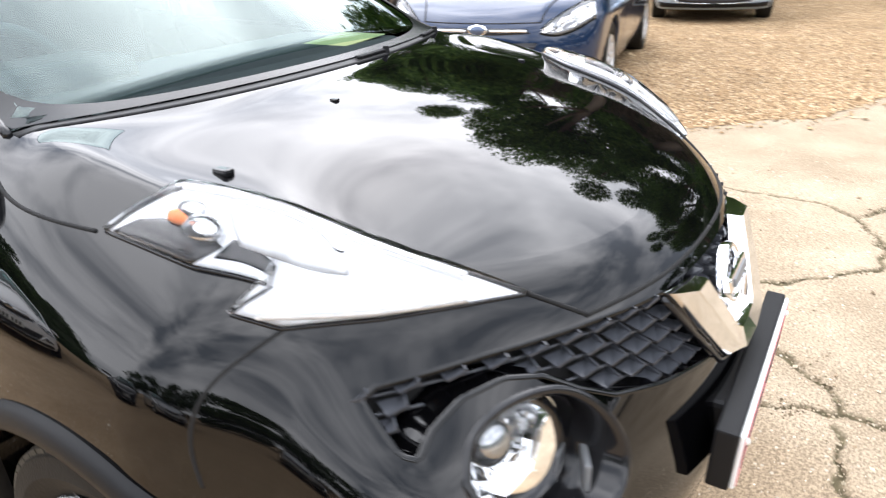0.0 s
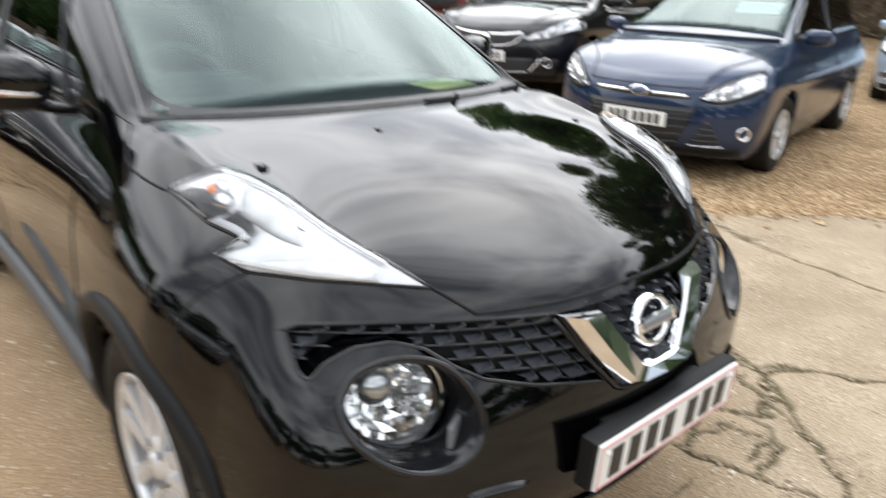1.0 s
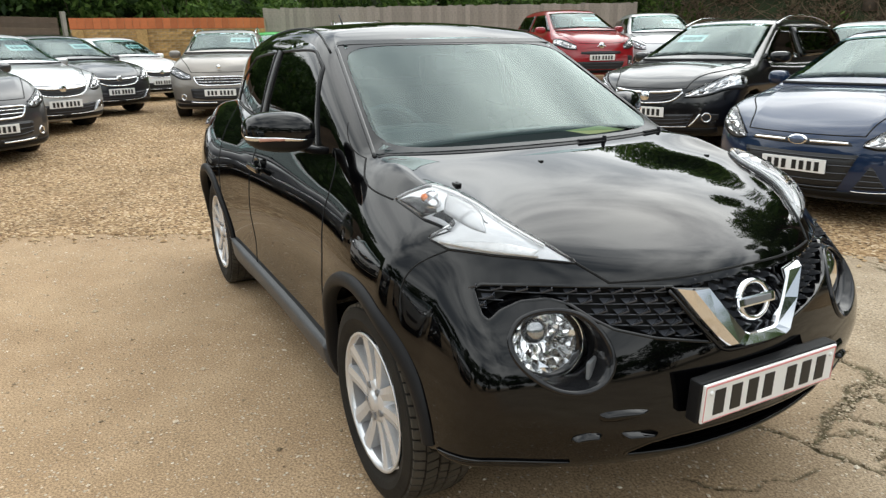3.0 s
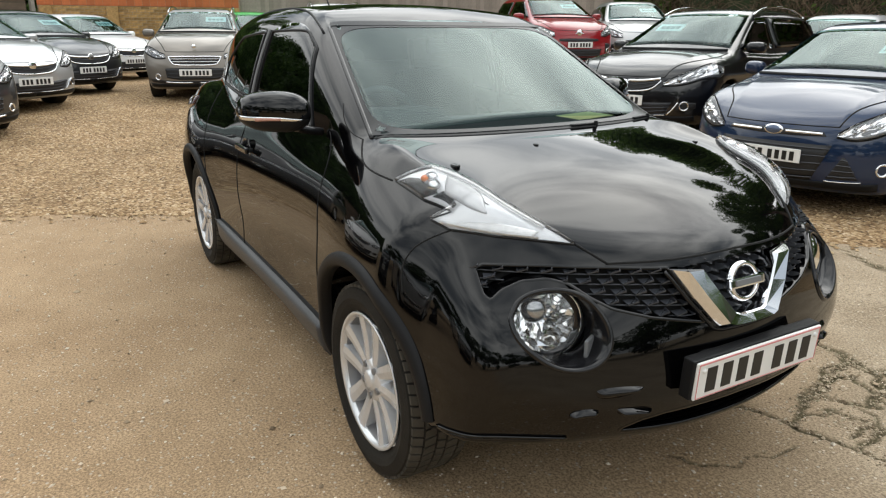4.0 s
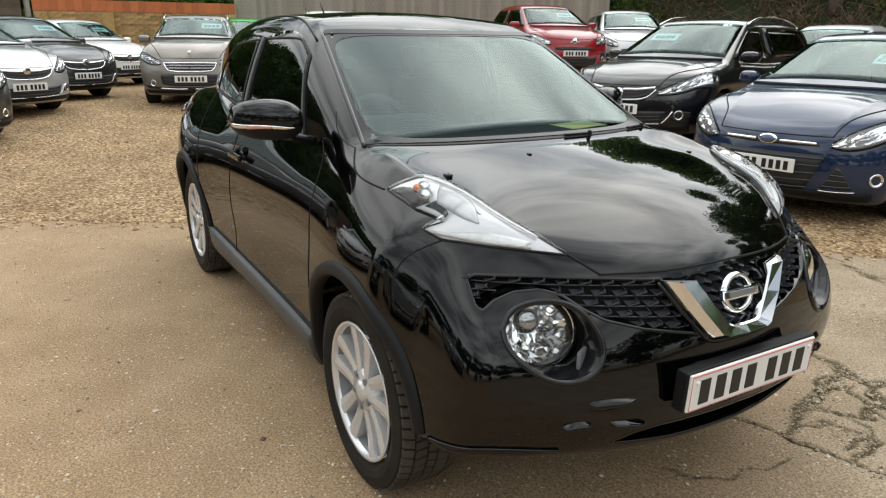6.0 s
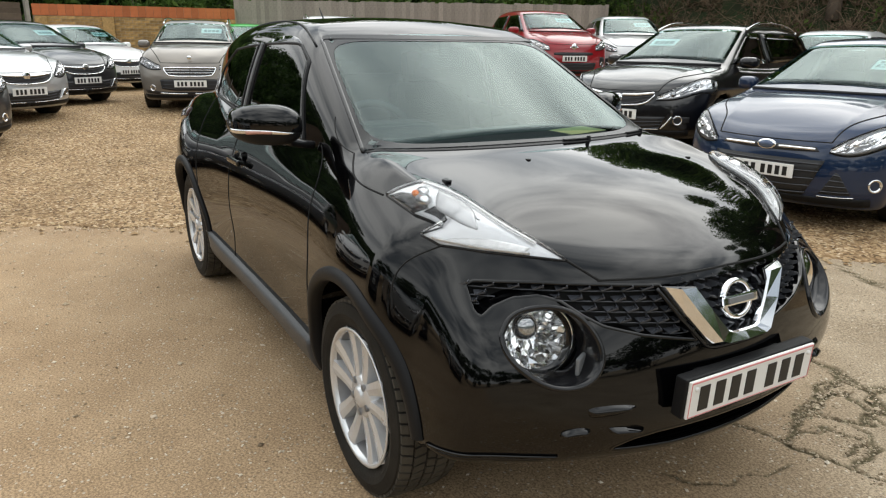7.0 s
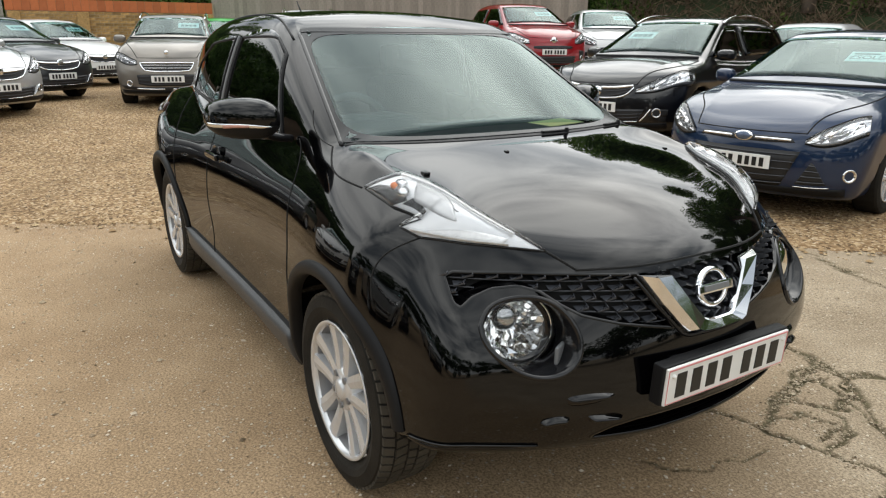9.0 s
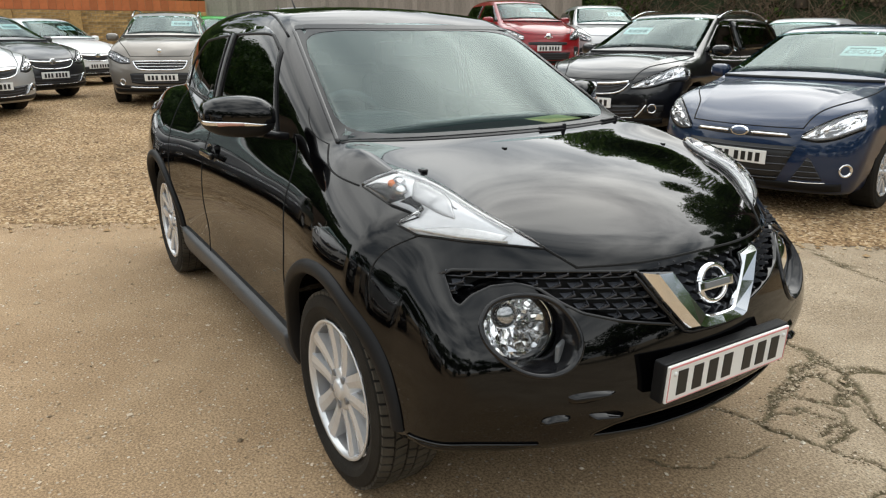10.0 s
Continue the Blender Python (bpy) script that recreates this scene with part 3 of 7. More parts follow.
def framed(name, pts, out, depth, material, s=1, n=90, lift=0.004, straight=False, bead=0.006, parent=None):
    """The rounded edge of an opening in the nose, and the wall that goes in from it."""
    p, nr = loop(pts, n, s=s, straight=straight)
    tg = np.roll(p, -1, 0) - np.roll(p, 1, 0)
    tg /= np.linalg.norm(tg, axis=1, keepdims=True)
    lat = np.cross(tg, nr)
    c = p.mean(0)
    lat *= np.sign(((p - c) * lat).sum(1).mean())
    rows = [p + lat * out, p + lat * out * 0.5 + nr * lift, p - lat * 0.004 + nr * lift * 0.9, p - lat * (0.004 + bead) - nr * 0.004, p - lat * (0.004 + bead) + np.array([-depth * 0.5, 0, 0]), p - lat * (0.004 + bead) + np.array([-depth, 0, 0])]
    k = len(rows)
    vs = np.stack(rows, 1).reshape(-1, 3)
    fs = []
    m = len(p)
    for i in range(m):
        j = (i + 1) % m
        for a in range(k - 1):
            q = (i * k + a, i * k + a + 1, j * k + a + 1, j * k + a)
            fs.append(q)
    return mesh_ob(name, vs, fs, material, parent or car), p


# glass
wsx = lambda Y, z: 1.12 - 1.9 * (z - 1.06) - 0.22 * Y * Y
edge = [(wsx(Y, z), Y, z) for Y, z in ((0.665, 1.082), (0.605, 1.27), (0.545, 1.455))]
p, nr, f = sheet_between(body_field, edge, [(a, -b, c) for a, b, c in edge], 24, 32, 0.003)
mesh_ob("windscreen", *with_rim(p, nr, f, 0.006), G_WIND, car, "wide raked windscreen with green tint")
# black printed border with rounded inner corners
ws_at = lambda u, v: (wsx((0.665 - 0.32 * (v - 1.082)) * u, v), (0.665 - 0.32 * (v - 1.082)) * u, v)
n_b = 120
outer_b, inner_b = [], []
for k in range(n_b):
    a = 2 * math.pi * k / n_b
    c_, s_ = math.cos(a), math.sin(a)
    q = (abs(c_) ** 40 + abs(s_) ** 40) ** (-1 / 40)
    r_ = (abs(c_) ** 7 + abs(s_) ** 7) ** (-1 / 7)
    outer_b.append(ws_at(1.0 * c_ * q, 1.268 + (0.207 if s_ > 0 else 0.187) * s_ * q))
    inner_b.append(ws_at(0.968 * c_ * r_, 1.270 + (0.178 if s_ > 0 else 0.176) * s_ * r_))
po, no_ = onto(body_field, outer_b, 5)
pi_, ni_ = onto(body_field, inner_b, 5)
vs = np.concatenate([po + no_ * 0.0045, pi_ + ni_ * 0.0045])
mesh_ob("windscreen_border", vs, [(k, (k + 1) % n_b, n_b + (k + 1) % n_b, n_b + k) for k in range(n_b)], M_FRIT, car, "black printed windscreen border")
sides("side_window", [(0.56, 0.74, 1.06), (0.15, 0.74, 1.072), (-0.26, 0.74, 1.085)], [(0.375, 0.64, 1.36), (0.23, 0.61, 1.442), (-0.24, 0.61, 1.43)], 20, 14, G_DARK, 0.002, 0.004)
sides("side_window", [(-0.36, 0.72, 1.095), (-0.7, 0.72, 1.12), (-1.06, 0.7, 1.15)], [(-0.34, 0.6, 1.425), (-0.70, 0.6, 1.405), (-1.0, 0.64, 1.28)], 20, 14, G_DARK, 0.002, 0.004)
for poly in (WIN_F, WIN_R):
    seam("window_seal", [(u, 0.7 if w < 1.2 else 0.62, w) for u, w in poly + poly[:1]], 0.007, n=80, material=M_PLASTIC, lift=0.001, straight=True)
seam("window_seal", [(-0.31, 0.735, 1.09), (-0.30, 0.68, 1.25), (-0.29, 0.61, 1.43)], 0.009, material=M_GREY, lift=0.002)
p, nr, f = sheet_between(body_field, [(-1.86, 0.5, 1.12), (-1.7, 0.5, 1.37)], [(-1.86, -0.5, 1.12), (-1.7, -0.5, 1.37)], 10, 16, 0.003)
mesh_ob("rear_window", *with_rim(p, nr, f, 0.005), G_DARK, car)
for Y0, z0, Y1, z1 in ((0.54, 1.455, -0.54, 1.455),):
    seam("windscreen_seal", [(wsx(Y0 + (Y1 - Y0) * t, z0), Y0 + (Y1 - Y0) * t, z0) for t in np.linspace(0, 1, 9)], 0.005, (1,), 40, M_PLASTIC, 0.001)
seam("windscreen_seal", edge, 0.009, n=30, material=M_GLOSSBLACK, lift=-0.002)
# plastic cowl strip under the windscreen
p, nr, f = sheet_between(body_field, [(wsx(v, 1.083) + 0.006, v, 1.083) for v in (-0.66, -0.4, 0, 0.4, 0.66)], [(wsx(v, 1.083) + 0.030 - 0.012 * abs(v), v, 1.078) for v in (-0.66, -0.4, 0, 0.4, 0.66)], 40, 4, 0.002)
mesh_ob("cowl_strip", *with_rim(p, nr, f, 0.006), M_COWL, car)

# joints
seam("bonnet_gap", [(0.955, 0.689, 1.079), (1.02, 0.728, 1.055), (1.081, 0.744, 1.026), (1.209, 0.749, 1.006), (1.285, 0.737, 1.0)], 0.0035)
seam("bonnet_gap", [(1.353, 0.632, 1.038), (1.443, 0.588, 1.018), (1.640, 0.543, 0.964), (1.743, 0.481, 0.916), (1.801, 0.443, 0.885), (1.872, 0.392, 0.846)], 0.004)
seam("bonnet_gap", [(1.872, 0.395, 0.846), (1.93, 0.24, 0.848), (1.955, 0.1, 0.852), (1.958, 0.0, 0.853)], 0.004)
seam("door_gap", [(0.80, 0.80, 0.33), (0.845, 0.84, 0.515), (0.885, 0.846, 0.745), (0.848, 0.823, 0.858), (0.824, 0.775, 0.972), (0.724, 0.714, 1.077)], 0.003)
seam("door_gap", [(-0.38, 0.80, 0.36), (-0.364, 0.81, 0.447), (-0.35, 0.822, 0.602), (-0.343, 0.81, 0.835), (-0.32, 0.74, 1.08)], 0.003)
seam("door_gap", [(-0.93, 0.83, 0.62), (-0.98, 0.82, 0.8), (-1.05, 0.76, 1.0), (-1.10, 0.71, 1.14)], 0.003)
seam("bumper_gap", [(1.59, 0.708, 0.909), (1.565, 0.75, 0.89), (1.539, 0.796, 0.859), (1.53, 0.83, 0.80), (1.55, 0.85, 0.74)], 0.0028)
seam("roof_seam", [(0.33, 0.585, 1.44), (0.0, 0.53, 1.52), (-0.6, 0.5, 1.53), (-1.3, 0.47, 1.45)], 0.006, material=M_PLASTIC, lift=0.0)
seam("door_gap", [(0.955, 0.689, 1.079), (0.86, 0.70, 1.10), (0.79, 0.69, 1.14), (0.74, 0.66, 1.17)], 0.002)

sides("tail_lamp", [(-1.50, 0.74, 1.03), (-1.66, 0.73, 1.015), (-1.82, 0.69, 0.99)], [(-1.52, 0.79, 0.985), (-1.68, 0.79, 0.95), (-1.86, 0.74, 0.90)], 16, 8, M_TAIL, 0.006, 0.01, "dark red tail lamp lens", dome=0.012)

# boomerang side lamps on the fenders
INNER = [(1.301, 0.732, 1.0), (1.317, 0.696, 1.019), (1.353, 0.629, 1.038), (1.443, 0.585, 1.018), (1.50, 0.57, 1.003), (1.56, 0.558, 0.987), (1.61, 0.548, 0.973), (1.67, 0.528, 0.954), (1.743, 0.481, 0.916), (1.801, 0.445, 0.885)]
OUTER = [(1.301, 0.732, 1.0), (1.451, 0.721, 0.974), (1.557, 0.684, 0.951), (1.528, 0.736, 0.929), (1.587, 0.708, 0.909), (1.675, 0.618, 0.901), (1.749, 0.523, 0.894), (1.801, 0.445, 0.885)]
INNER = knots(INNER, [0, 0.06, 0.14, 0.3, 0.42, 0.52, 0.62, 0.75, 0.9, 1], 60)
OUTER = knots(OUTER, [0, 0.25, 0.42, 0.54, 0.63, 0.76, 0.9, 1], 60)
lens = sides("side_lamp", INNER, OUTER, 60, 14, G_CLEAR, 0.011, 0.012, "clear boomerang lamp lens", dome=0.017, straight=True, pinch=0.95)
for L_, s in zip(lens, (-1, 1)):
    sides("lamp_reflector", INNER, OUTER, 60, 10, M_LAMPIN, 0.0015, 0.002, both=(s,), parent=L_, straight=True)
    sides("light_guide", [(1.42, 0.622, 1.02), (1.50, 0.595, 1.0), (1.58, 0.598, 0.972), (1.625, 0.612, 0.956)], [(1.49, 0.665, 0.98), (1.545, 0.65, 0.965), (1.59, 0.635, 0.957), (1.625, 0.616, 0.954)], 20, 6, M_GUIDE, 0.004, 0.004, both=(s,), parent=L_, dome=0.004)
    seam("light_strip", [(1.36, 0.64, 1.034), (1.445, 0.598, 1.015), (1.63, 0.555, 0.965), (1.73, 0.497, 0.917)], 0.004, (s,), 30, M_STRIP, 0.008, parent=L_)
    seam("light_strip", [(1.56, 0.72, 0.922), (1.66, 0.625, 0.906), (1.745, 0.525, 0.897)], 0.0035, (s,), 30, M_STRIP, 0.010, parent=L_)
    sides("light_bar", [(1.575, 0.712, 0.921), (1.66, 0.632, 0.913), (1.735, 0.54, 0.902)], [(1.60, 0.68, 0.932), (1.665, 0.60, 0.935), (1.735, 0.517, 0.915)], 24, 6, M_STRIP, 0.004, 0.003, both=(s,), parent=L_, dome=0.003)
    sides("lamp_bezel", [(1.31, 0.728, 1.0), (1.38, 0.725, 0.987), (1.45, 0.718, 0.975)], [(1.335, 0.70, 1.012), (1.40, 0.672, 1.005), (1.47, 0.678, 0.983)], 12, 5, M_GLOSSBLACK, 0.0035, 0.003, both=(s,), parent=L_)
    sides("lamp_bezel", [(1.47, 0.695, 0.975), (1.51, 0.68, 0.968), (1.55, 0.675, 0.957)], [(1.475, 0.66, 0.985), (1.51, 0.655, 0.975), (1.545, 0.66, 0.962)], 10, 5, M_GLOSSBLACK, 0.0035, 0.003, both=(s,), parent=L_)
    for (u, v, w), rr, mm in (((1.385, 0.672, 1.010), 0.016, M_AMBER), ((1.43, 0.672, 0.998), 0.03, M_SILVER), ((1.395, 0.655, 1.012), 0.022, M_SILVER)):
        c0, n0 = onto(body_field, [(u, v * s, w)], 6)
        bm = bmesh.new()
        bmesh.ops.create_uvsphere(bm, u_segments=16, v_segments=10, radius=rr)
        bmesh.ops.scale(bm, vec=(1.2, 0.8, 0.7), verts=bm.verts)
        bm.transform(Matrix.Translation(Vector(c0[0] + n0[0] * 0.004)))
        part("indicator_bulb" if mm is M_AMBER else "lamp_pod", bm, mm, L_, smooth=True)
for rl in (INNER, OUTER):
    seam("lamp_gasket", rl, 0.0032, n=70, straight=True, material=M_GLOSSBLACK, lift=0.001)

# grille band with winged cells
for s in (-1, 1):
    fr_, pl_ = framed("grille_frame", GRILLE[2:], 0.003, 0.05, M_BLACK, s, 150, 0.0008, True, 0.002)
    # near-black sheet whose colour stands for the shade behind the cells
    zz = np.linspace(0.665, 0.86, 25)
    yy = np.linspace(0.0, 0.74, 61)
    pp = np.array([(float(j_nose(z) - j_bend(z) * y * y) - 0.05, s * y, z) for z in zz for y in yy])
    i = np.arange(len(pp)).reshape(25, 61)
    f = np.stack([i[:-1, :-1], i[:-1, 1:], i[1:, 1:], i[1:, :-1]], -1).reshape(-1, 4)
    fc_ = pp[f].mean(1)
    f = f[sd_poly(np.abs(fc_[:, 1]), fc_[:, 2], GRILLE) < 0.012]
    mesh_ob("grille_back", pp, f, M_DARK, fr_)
    # one winged fin, shared by all the cells
    bm = bmesh.new()
    q = [bm.verts.new(v) for v in ((0, -0.027, 0.0), (0, 0.021, 0.0), (0.0, 0.024, 0.004), (0.0, -0.026, 0.004), (0.030, -0.019, 0.005), (0.026, 0.016, -0.008), (0.026, 0.017, -0.003), (0.031, -0.018, 0.011))]
    for fc in ((0, 1, 5, 4), (3, 7, 6, 2), (4, 5, 6, 7), (0, 4, 7, 3), (1, 2, 6, 5)):
        bm.faces.new([q[k] for k in fc])
    w_ = [bm.verts.new(v) for v in ((0.0, -0.027, -0.014), (0.0, -0.023, -0.014), (0.028, -0.019, 0.002), (0.03, -0.023, 0.004), (0.0, -0.027, 0.016), (0.0, -0.023, 0.016), (0.03, -0.017, 0.013), (0.03, -0.021, 0.013))]
    for fc in ((0, 1, 2, 3), (4, 7, 6, 5), (3, 2, 6, 7), (0, 3, 7, 4), (1, 5, 6, 2)):
        bm.faces.new([w_[k] for k in fc])
    bmesh.ops.recalc_face_normals(bm, faces=bm.faces)
    fin = bpy.data.meshes.new("grille_fin")
    bm.to_mesh(fin)
    bm.free()
    fin.materials.append(M_FIN)
    row_z = lambda k_, y_: float(np.interp(y_, [0.2, 0.4, 0.7], [0.824, 0.829, 0.8345])) - k_ * float(np.interp(y_, [0.2, 0.7], [0.0285, 0.0185]))
    for row in range(6):
        line_ = [y_ for y_ in np.linspace(0.13, 0.70, 70) if sd_poly(np.array(y_), np.array(row_z(row, y_) - 0.009), GRILLE) < -0.002 and y_ > 0.11 + (row_z(row, y_) - 0.69) * 0.7]
        runs = np.split(np.array(line_), np.nonzero(np.diff(line_) > 0.012)[0] + 1) if line_ else []
        for run in runs:
            if len(run) > 2:
                mesh_ob("grille_slat", *tube([(float(j_nose(row_z(row, y_)) - j_bend(row_z(row, y_)) * y_ * y_) - 0.018, s * y_, row_z(row, y_) - 0.009) for y_ in run], 0.0024, 5), M_FIN, fr_)
        for y0 in np.arange(0.165 + 0.026 * (row % 2), 0.706, 0.052):
            z0 = row_z(row, y0)
            if sd_poly(np.array(y0), np.array(z0), GRILLE) > -0.003 or y0 < 0.13 + (z0 - 0.69) * 0.75:
                continue
            a = math.atan(-2 * float(j_bend(z0)) * y0)
            o = new("grille_fin", fin)
            o.parent = fr_
            o.matrix_local = Matrix.Translation((float(j_nose(z0) - j_bend(z0) * y0 * y0) - 0.034, s * y0, z0)) @ Matrix.Rotation(s * a * -1, 4, "Z") @ Matrix.Diagonal((1, s * 0.74, 0.72, 1))
# centre grille bars behind the badge
cg = mesh_ob("centre_grille", *tube([(1.945, y, 0.83) for y in np.linspace(-0.2, 0.2, 9)], 0.005, 6), M_FIN, car)
for z0 in np.arange(0.70, 0.84, 0.0265):
    w0 = 0.06 + (z0 - 0.69) * 0.7
    for y0 in np.arange(-w0 + 0.01, w0, 0.052):
        o = new("grille_fin", fin)
        o.parent = cg
        o.matrix_local = Matrix.Translation((float(j_nose(z0) - j_bend(z0) * y0 * y0) - 0.045, y0, z0))

# chrome V and badge
VO = [(0.243, 0.832), (0.19, 0.752), (0.125, 0.672), (0.10, 0.664), (0.0, 0.662)]
VI = [(0.152, 0.828), (0.107, 0.765), (0.06, 0.704), (0.045, 0.698), (0.0, 0.697)]
vo = [(y, z) for y, z in VO] + [(-y, z) for y, z in VO[-2::-1]]
vi = [(y, z) for y, z in VI] + [(-y, z) for y, z in VI[-2::-1]]
no = lambda y, z: (float(j_nose(z) - j_bend(z) * y * y), y, z)
A, B = np.array([no(*q) for q in vo]), np.array([no(*q) for q in vi])
nv_ = len(A)
rows = []
for t, up in ((0.0, -0.03), (0.0, 0.004), (0.05, 0.012), (0.34, 0.032), (0.38, 0.035), (0.94, 0.024), (1.0, 0.018), (1.0, -0.03)):
    q = A * (1 - t) + B * t
    rows.append(q + np.array([up, 0, 0]))
vs = np.stack(rows, 1).reshape(-1, 3)
fs = [(i * 8 + k, i * 8 + k + 1, (i + 1) * 8 + k + 1, (i + 1) * 8 + k) for i in range(nv_ - 1) for k in range(7)]
fs += [tuple(range(8)), tuple((nv_ - 1) * 8 + k for k in reversed(range(8)))]
mesh_ob("chrome_v_strip", vs, fs, M_CHROME, car, "bright chrome V strip", smooth=False)
seam("v_outline", [(a - 0.006, b, c) for a, b, c in [no(y * 1.04, z - 0.008) for y, z in vo]], 0.006, (1,), 60, M_GLOSSBLACK, 0.0, straight=True)
ang = np.linspace(0, 2 * math.pi, 49)[:-1]
ring_rows = []
for rr, up in ((0.043, 0.0), (0.043, 0.012), (0.046, 0.017), (0.053, 0.018), (0.057, 0.013), (0.058, 0.0)):
    ring_rows.append(np.stack([np.full(48, up), rr * 1.08 * np.cos(ang), rr * np.sin(ang)], 1))
vs = np.stack(ring_rows, 1).reshape(-1, 3)
fs = [(i * 6 + k, i * 6 + k + 1, (i + 1) % 48 * 6 + k + 1, (i + 1) % 48 * 6 + k) for i in range(48) for k in range(5)]
badge = mesh_ob("round_badge", vs, fs, M_CHROME, car, "chrome ring badge with a plain bar")
badge.location = (2.0, 0.0, 0.772)
badge.rotation_euler = (0, radians(-14), 0)
part("badge_bar", box(0.02, 0.142, 0.03, (0.016, 0, 0), 0.006), M_CHROME, badge)
part("badge_panel", box(0.004, 0.10, 0.016, (0.0275, 0, 0), 0.001), M_GREY, badge)

# number plate on its black holder
hold = part("plate_holder", box(0.038, 0.535, 0.116, (0.008, 0, 0), 0.005), M_PLASTIC, car)
hold.matrix_local = pose(2.064, 0, 0.566, 0, 2.5, 0)
part("holder_bracket", box(0.07, 0.36, 0.07, (-0.03, 0, 0.01), 0.01), M_PLASTIC, hold)
pl = part("number_plate", box(0.008, 0.52, 0.109, (0, 0, 0), 0.003), M_PLATE, hold, "white number plate with black bars and a thin red border")
pl.matrix_local = Matrix.Translation((0.031, 0, -0.001))
bm = bmesh.new()
for yy, zz, wy, wz in ((0, 0.0495, 0.508, 0.0042), (0, -0.0505, 0.508, 0.0012), (0.2545, 0, 0.0013, 0.099), (-0.2545, 0, 0.0013, 0.099)):
    box(0.002, wy, wz, (0.0048, yy, zz), 0, None, bm)
part("plate_border", bm, M_RED, pl)
for k, yy in enumerate((-0.19, -0.128, -0.066, -0.004, 0.085, 0.147, 0.209)):
    part("plate_bar", box(0.002, 0.038, 0.072, (0.0048, yy - 0.012, -0.002), 0.0005), M_INK, pl)
for yy in (-0.235, 0.235):
    bm = bmesh.new()
    bmesh.ops.create_uvsphere(bm, u_segments=10, v_segments=6, radius=0.007)
    bm.transform(Matrix.Translation((0.004, yy, 0.03)))
    part("screw_cap", bm, M_PLATE, pl, smooth=True)

# round lamps in the bumper
for s in (-1, 1):
    ring, rp = framed("lamp_bowl", BOWL, 0.007, 0.09, M_GLOSSBLACK, s, 80, 0.006, False, 0.005)
    # the lamp unit, turned a little outwards
    um = Matrix.Translation((1.836, s * 0.556, 0.697)) @ Matrix.Rotation(s * radians(22), 4, "Z") @ Matrix.Rotation(radians(-8), 4, "Y")

    def unit(name, vs, fs, material, smooth=True, label=""):
        o = mesh_ob(name, vs, fs, material, ring, label, smooth)
        o.matrix_local = um
        return o

    unit("lamp_bezel", *turned([(-0.10, 0.15), (-0.06, 0.13), (-0.035, 0.118), (-0.02, 0.108), (-0.012, 0.101), (-0.006, 0.097), (-0.010, 0.092), (-0.04, 0.086)], 48, "x"), M_BEZEL, label="satin grey bezel ring")
    unit("lamp_ring", *tube([(-0.006, 0.098 * math.cos(a), 0.098 * math.sin(a)) for a in np.linspace(0, 2 * math.pi, 49)[:-1]], 0.0035, 6, True), M_CHROME)
    rg = np.random.default_rng(3)
    rows_ = []
    for d_, r_ in ((-0.085, 0.006), (-0.078, 0.026), (-0.066, 0.044), (-0.05, 0.06), (-0.032, 0.075), (-0.010, 0.092)):
        rows_.append([(d_ + rg.normal() * 0.0028, r_ * math.cos(a), r_ * math.sin(a)) for a in np.linspace(0, 2 * math.pi, 19)[:-1]])
    vs = [v for r_ in rows_ for v in r_]
    fs = [(i * 18 + k, i * 18 + (k + 1) % 18, (i + 1) * 18 + (k + 1) % 18, (i + 1) * 18 + k) for i in range(5) for k in range(18)]
    unit("lamp_reflector", vs, fs, M_REFL, False)
    bm = bmesh.new()
    bmesh.ops.create_uvsphere(bm, u_segments=24, v_segments=14, radius=0.036)
    bmesh.ops.scale(bm, vec=(0.8, 1, 1), verts=bm.verts)
    pj = part("projector_lens", bm, M_BULB, ring, smooth=True)
    pj.matrix_local = um @ Matrix.Translation((-0.006, s * 0.032, 0.036))
    pr_ = mesh_ob("projector_ring", *turned([(-0.05, 0.034), (-0.004, 0.036), (0.012, 0.039), (0.012, 0.045), (0.004, 0.048), (-0.05, 0.049)], 28, "x"), M_CHROME, ring)
    pr_.matrix_local = pj.matrix_local
    unit("lamp_glass", *turned([(-0.004, 0.0975), (0.014, 0.09), (0.030, 0.073), (0.040, 0.048), (0.045, 0.022), (0.046, 0.001)], 40, "x"), G_CLEAR)
    vb = mesh_ob("side_bulb", *turned([(-0.06, 0.001), (-0.06, 0.011), (-0.03, 0.012), (-0.02, 0.008), (-0.016, 0.001)], 14, "x"), M_BULB, ring)
    vb.matrix_local = um @ Matrix.Translation((0, -s * 0.03, -0.012))
    part("lamp_insert", box(0.012, 0.07, 0.05, (1.908, s * 0.46, 0.64), 0.006, Matrix.Rotation(-s * 0.5, 4, "Z")), M_GREY, ring)

# lower bumper: intake, mouldings, blanks
it, _ = framed("lower_intake", INTAKE[1:] + [(-y, z) for y, z in INTAKE[:1:-1]] , 0.006, 0.08, M_BLACK, 1, 120, 0.0012, True, 0.004)
# near-black sheet: the shade inside the intake, given as colour
pp = [(1.89, -0.43, 0.366), (1.95, 0.0, 0.36), (1.89, 0.43, 0.366), (1.89, 0.43, 0.46), (1.95, 0.0, 0.46), (1.89, -0.43, 0.46)]
mesh_ob("intake_back", pp, [(0, 1, 4, 5), (1, 2, 3, 4)], M_DARK, it)
for zz in (0.395, 0.425):
    mesh_ob("intake_slat", *tube([(float(j_nose(zz) - j_bend(zz) * y * y) - 0.05, y, zz) for y in np.linspace(-0.36, 0.36, 20)], 0.004, 6), M_PLASTIC, it)
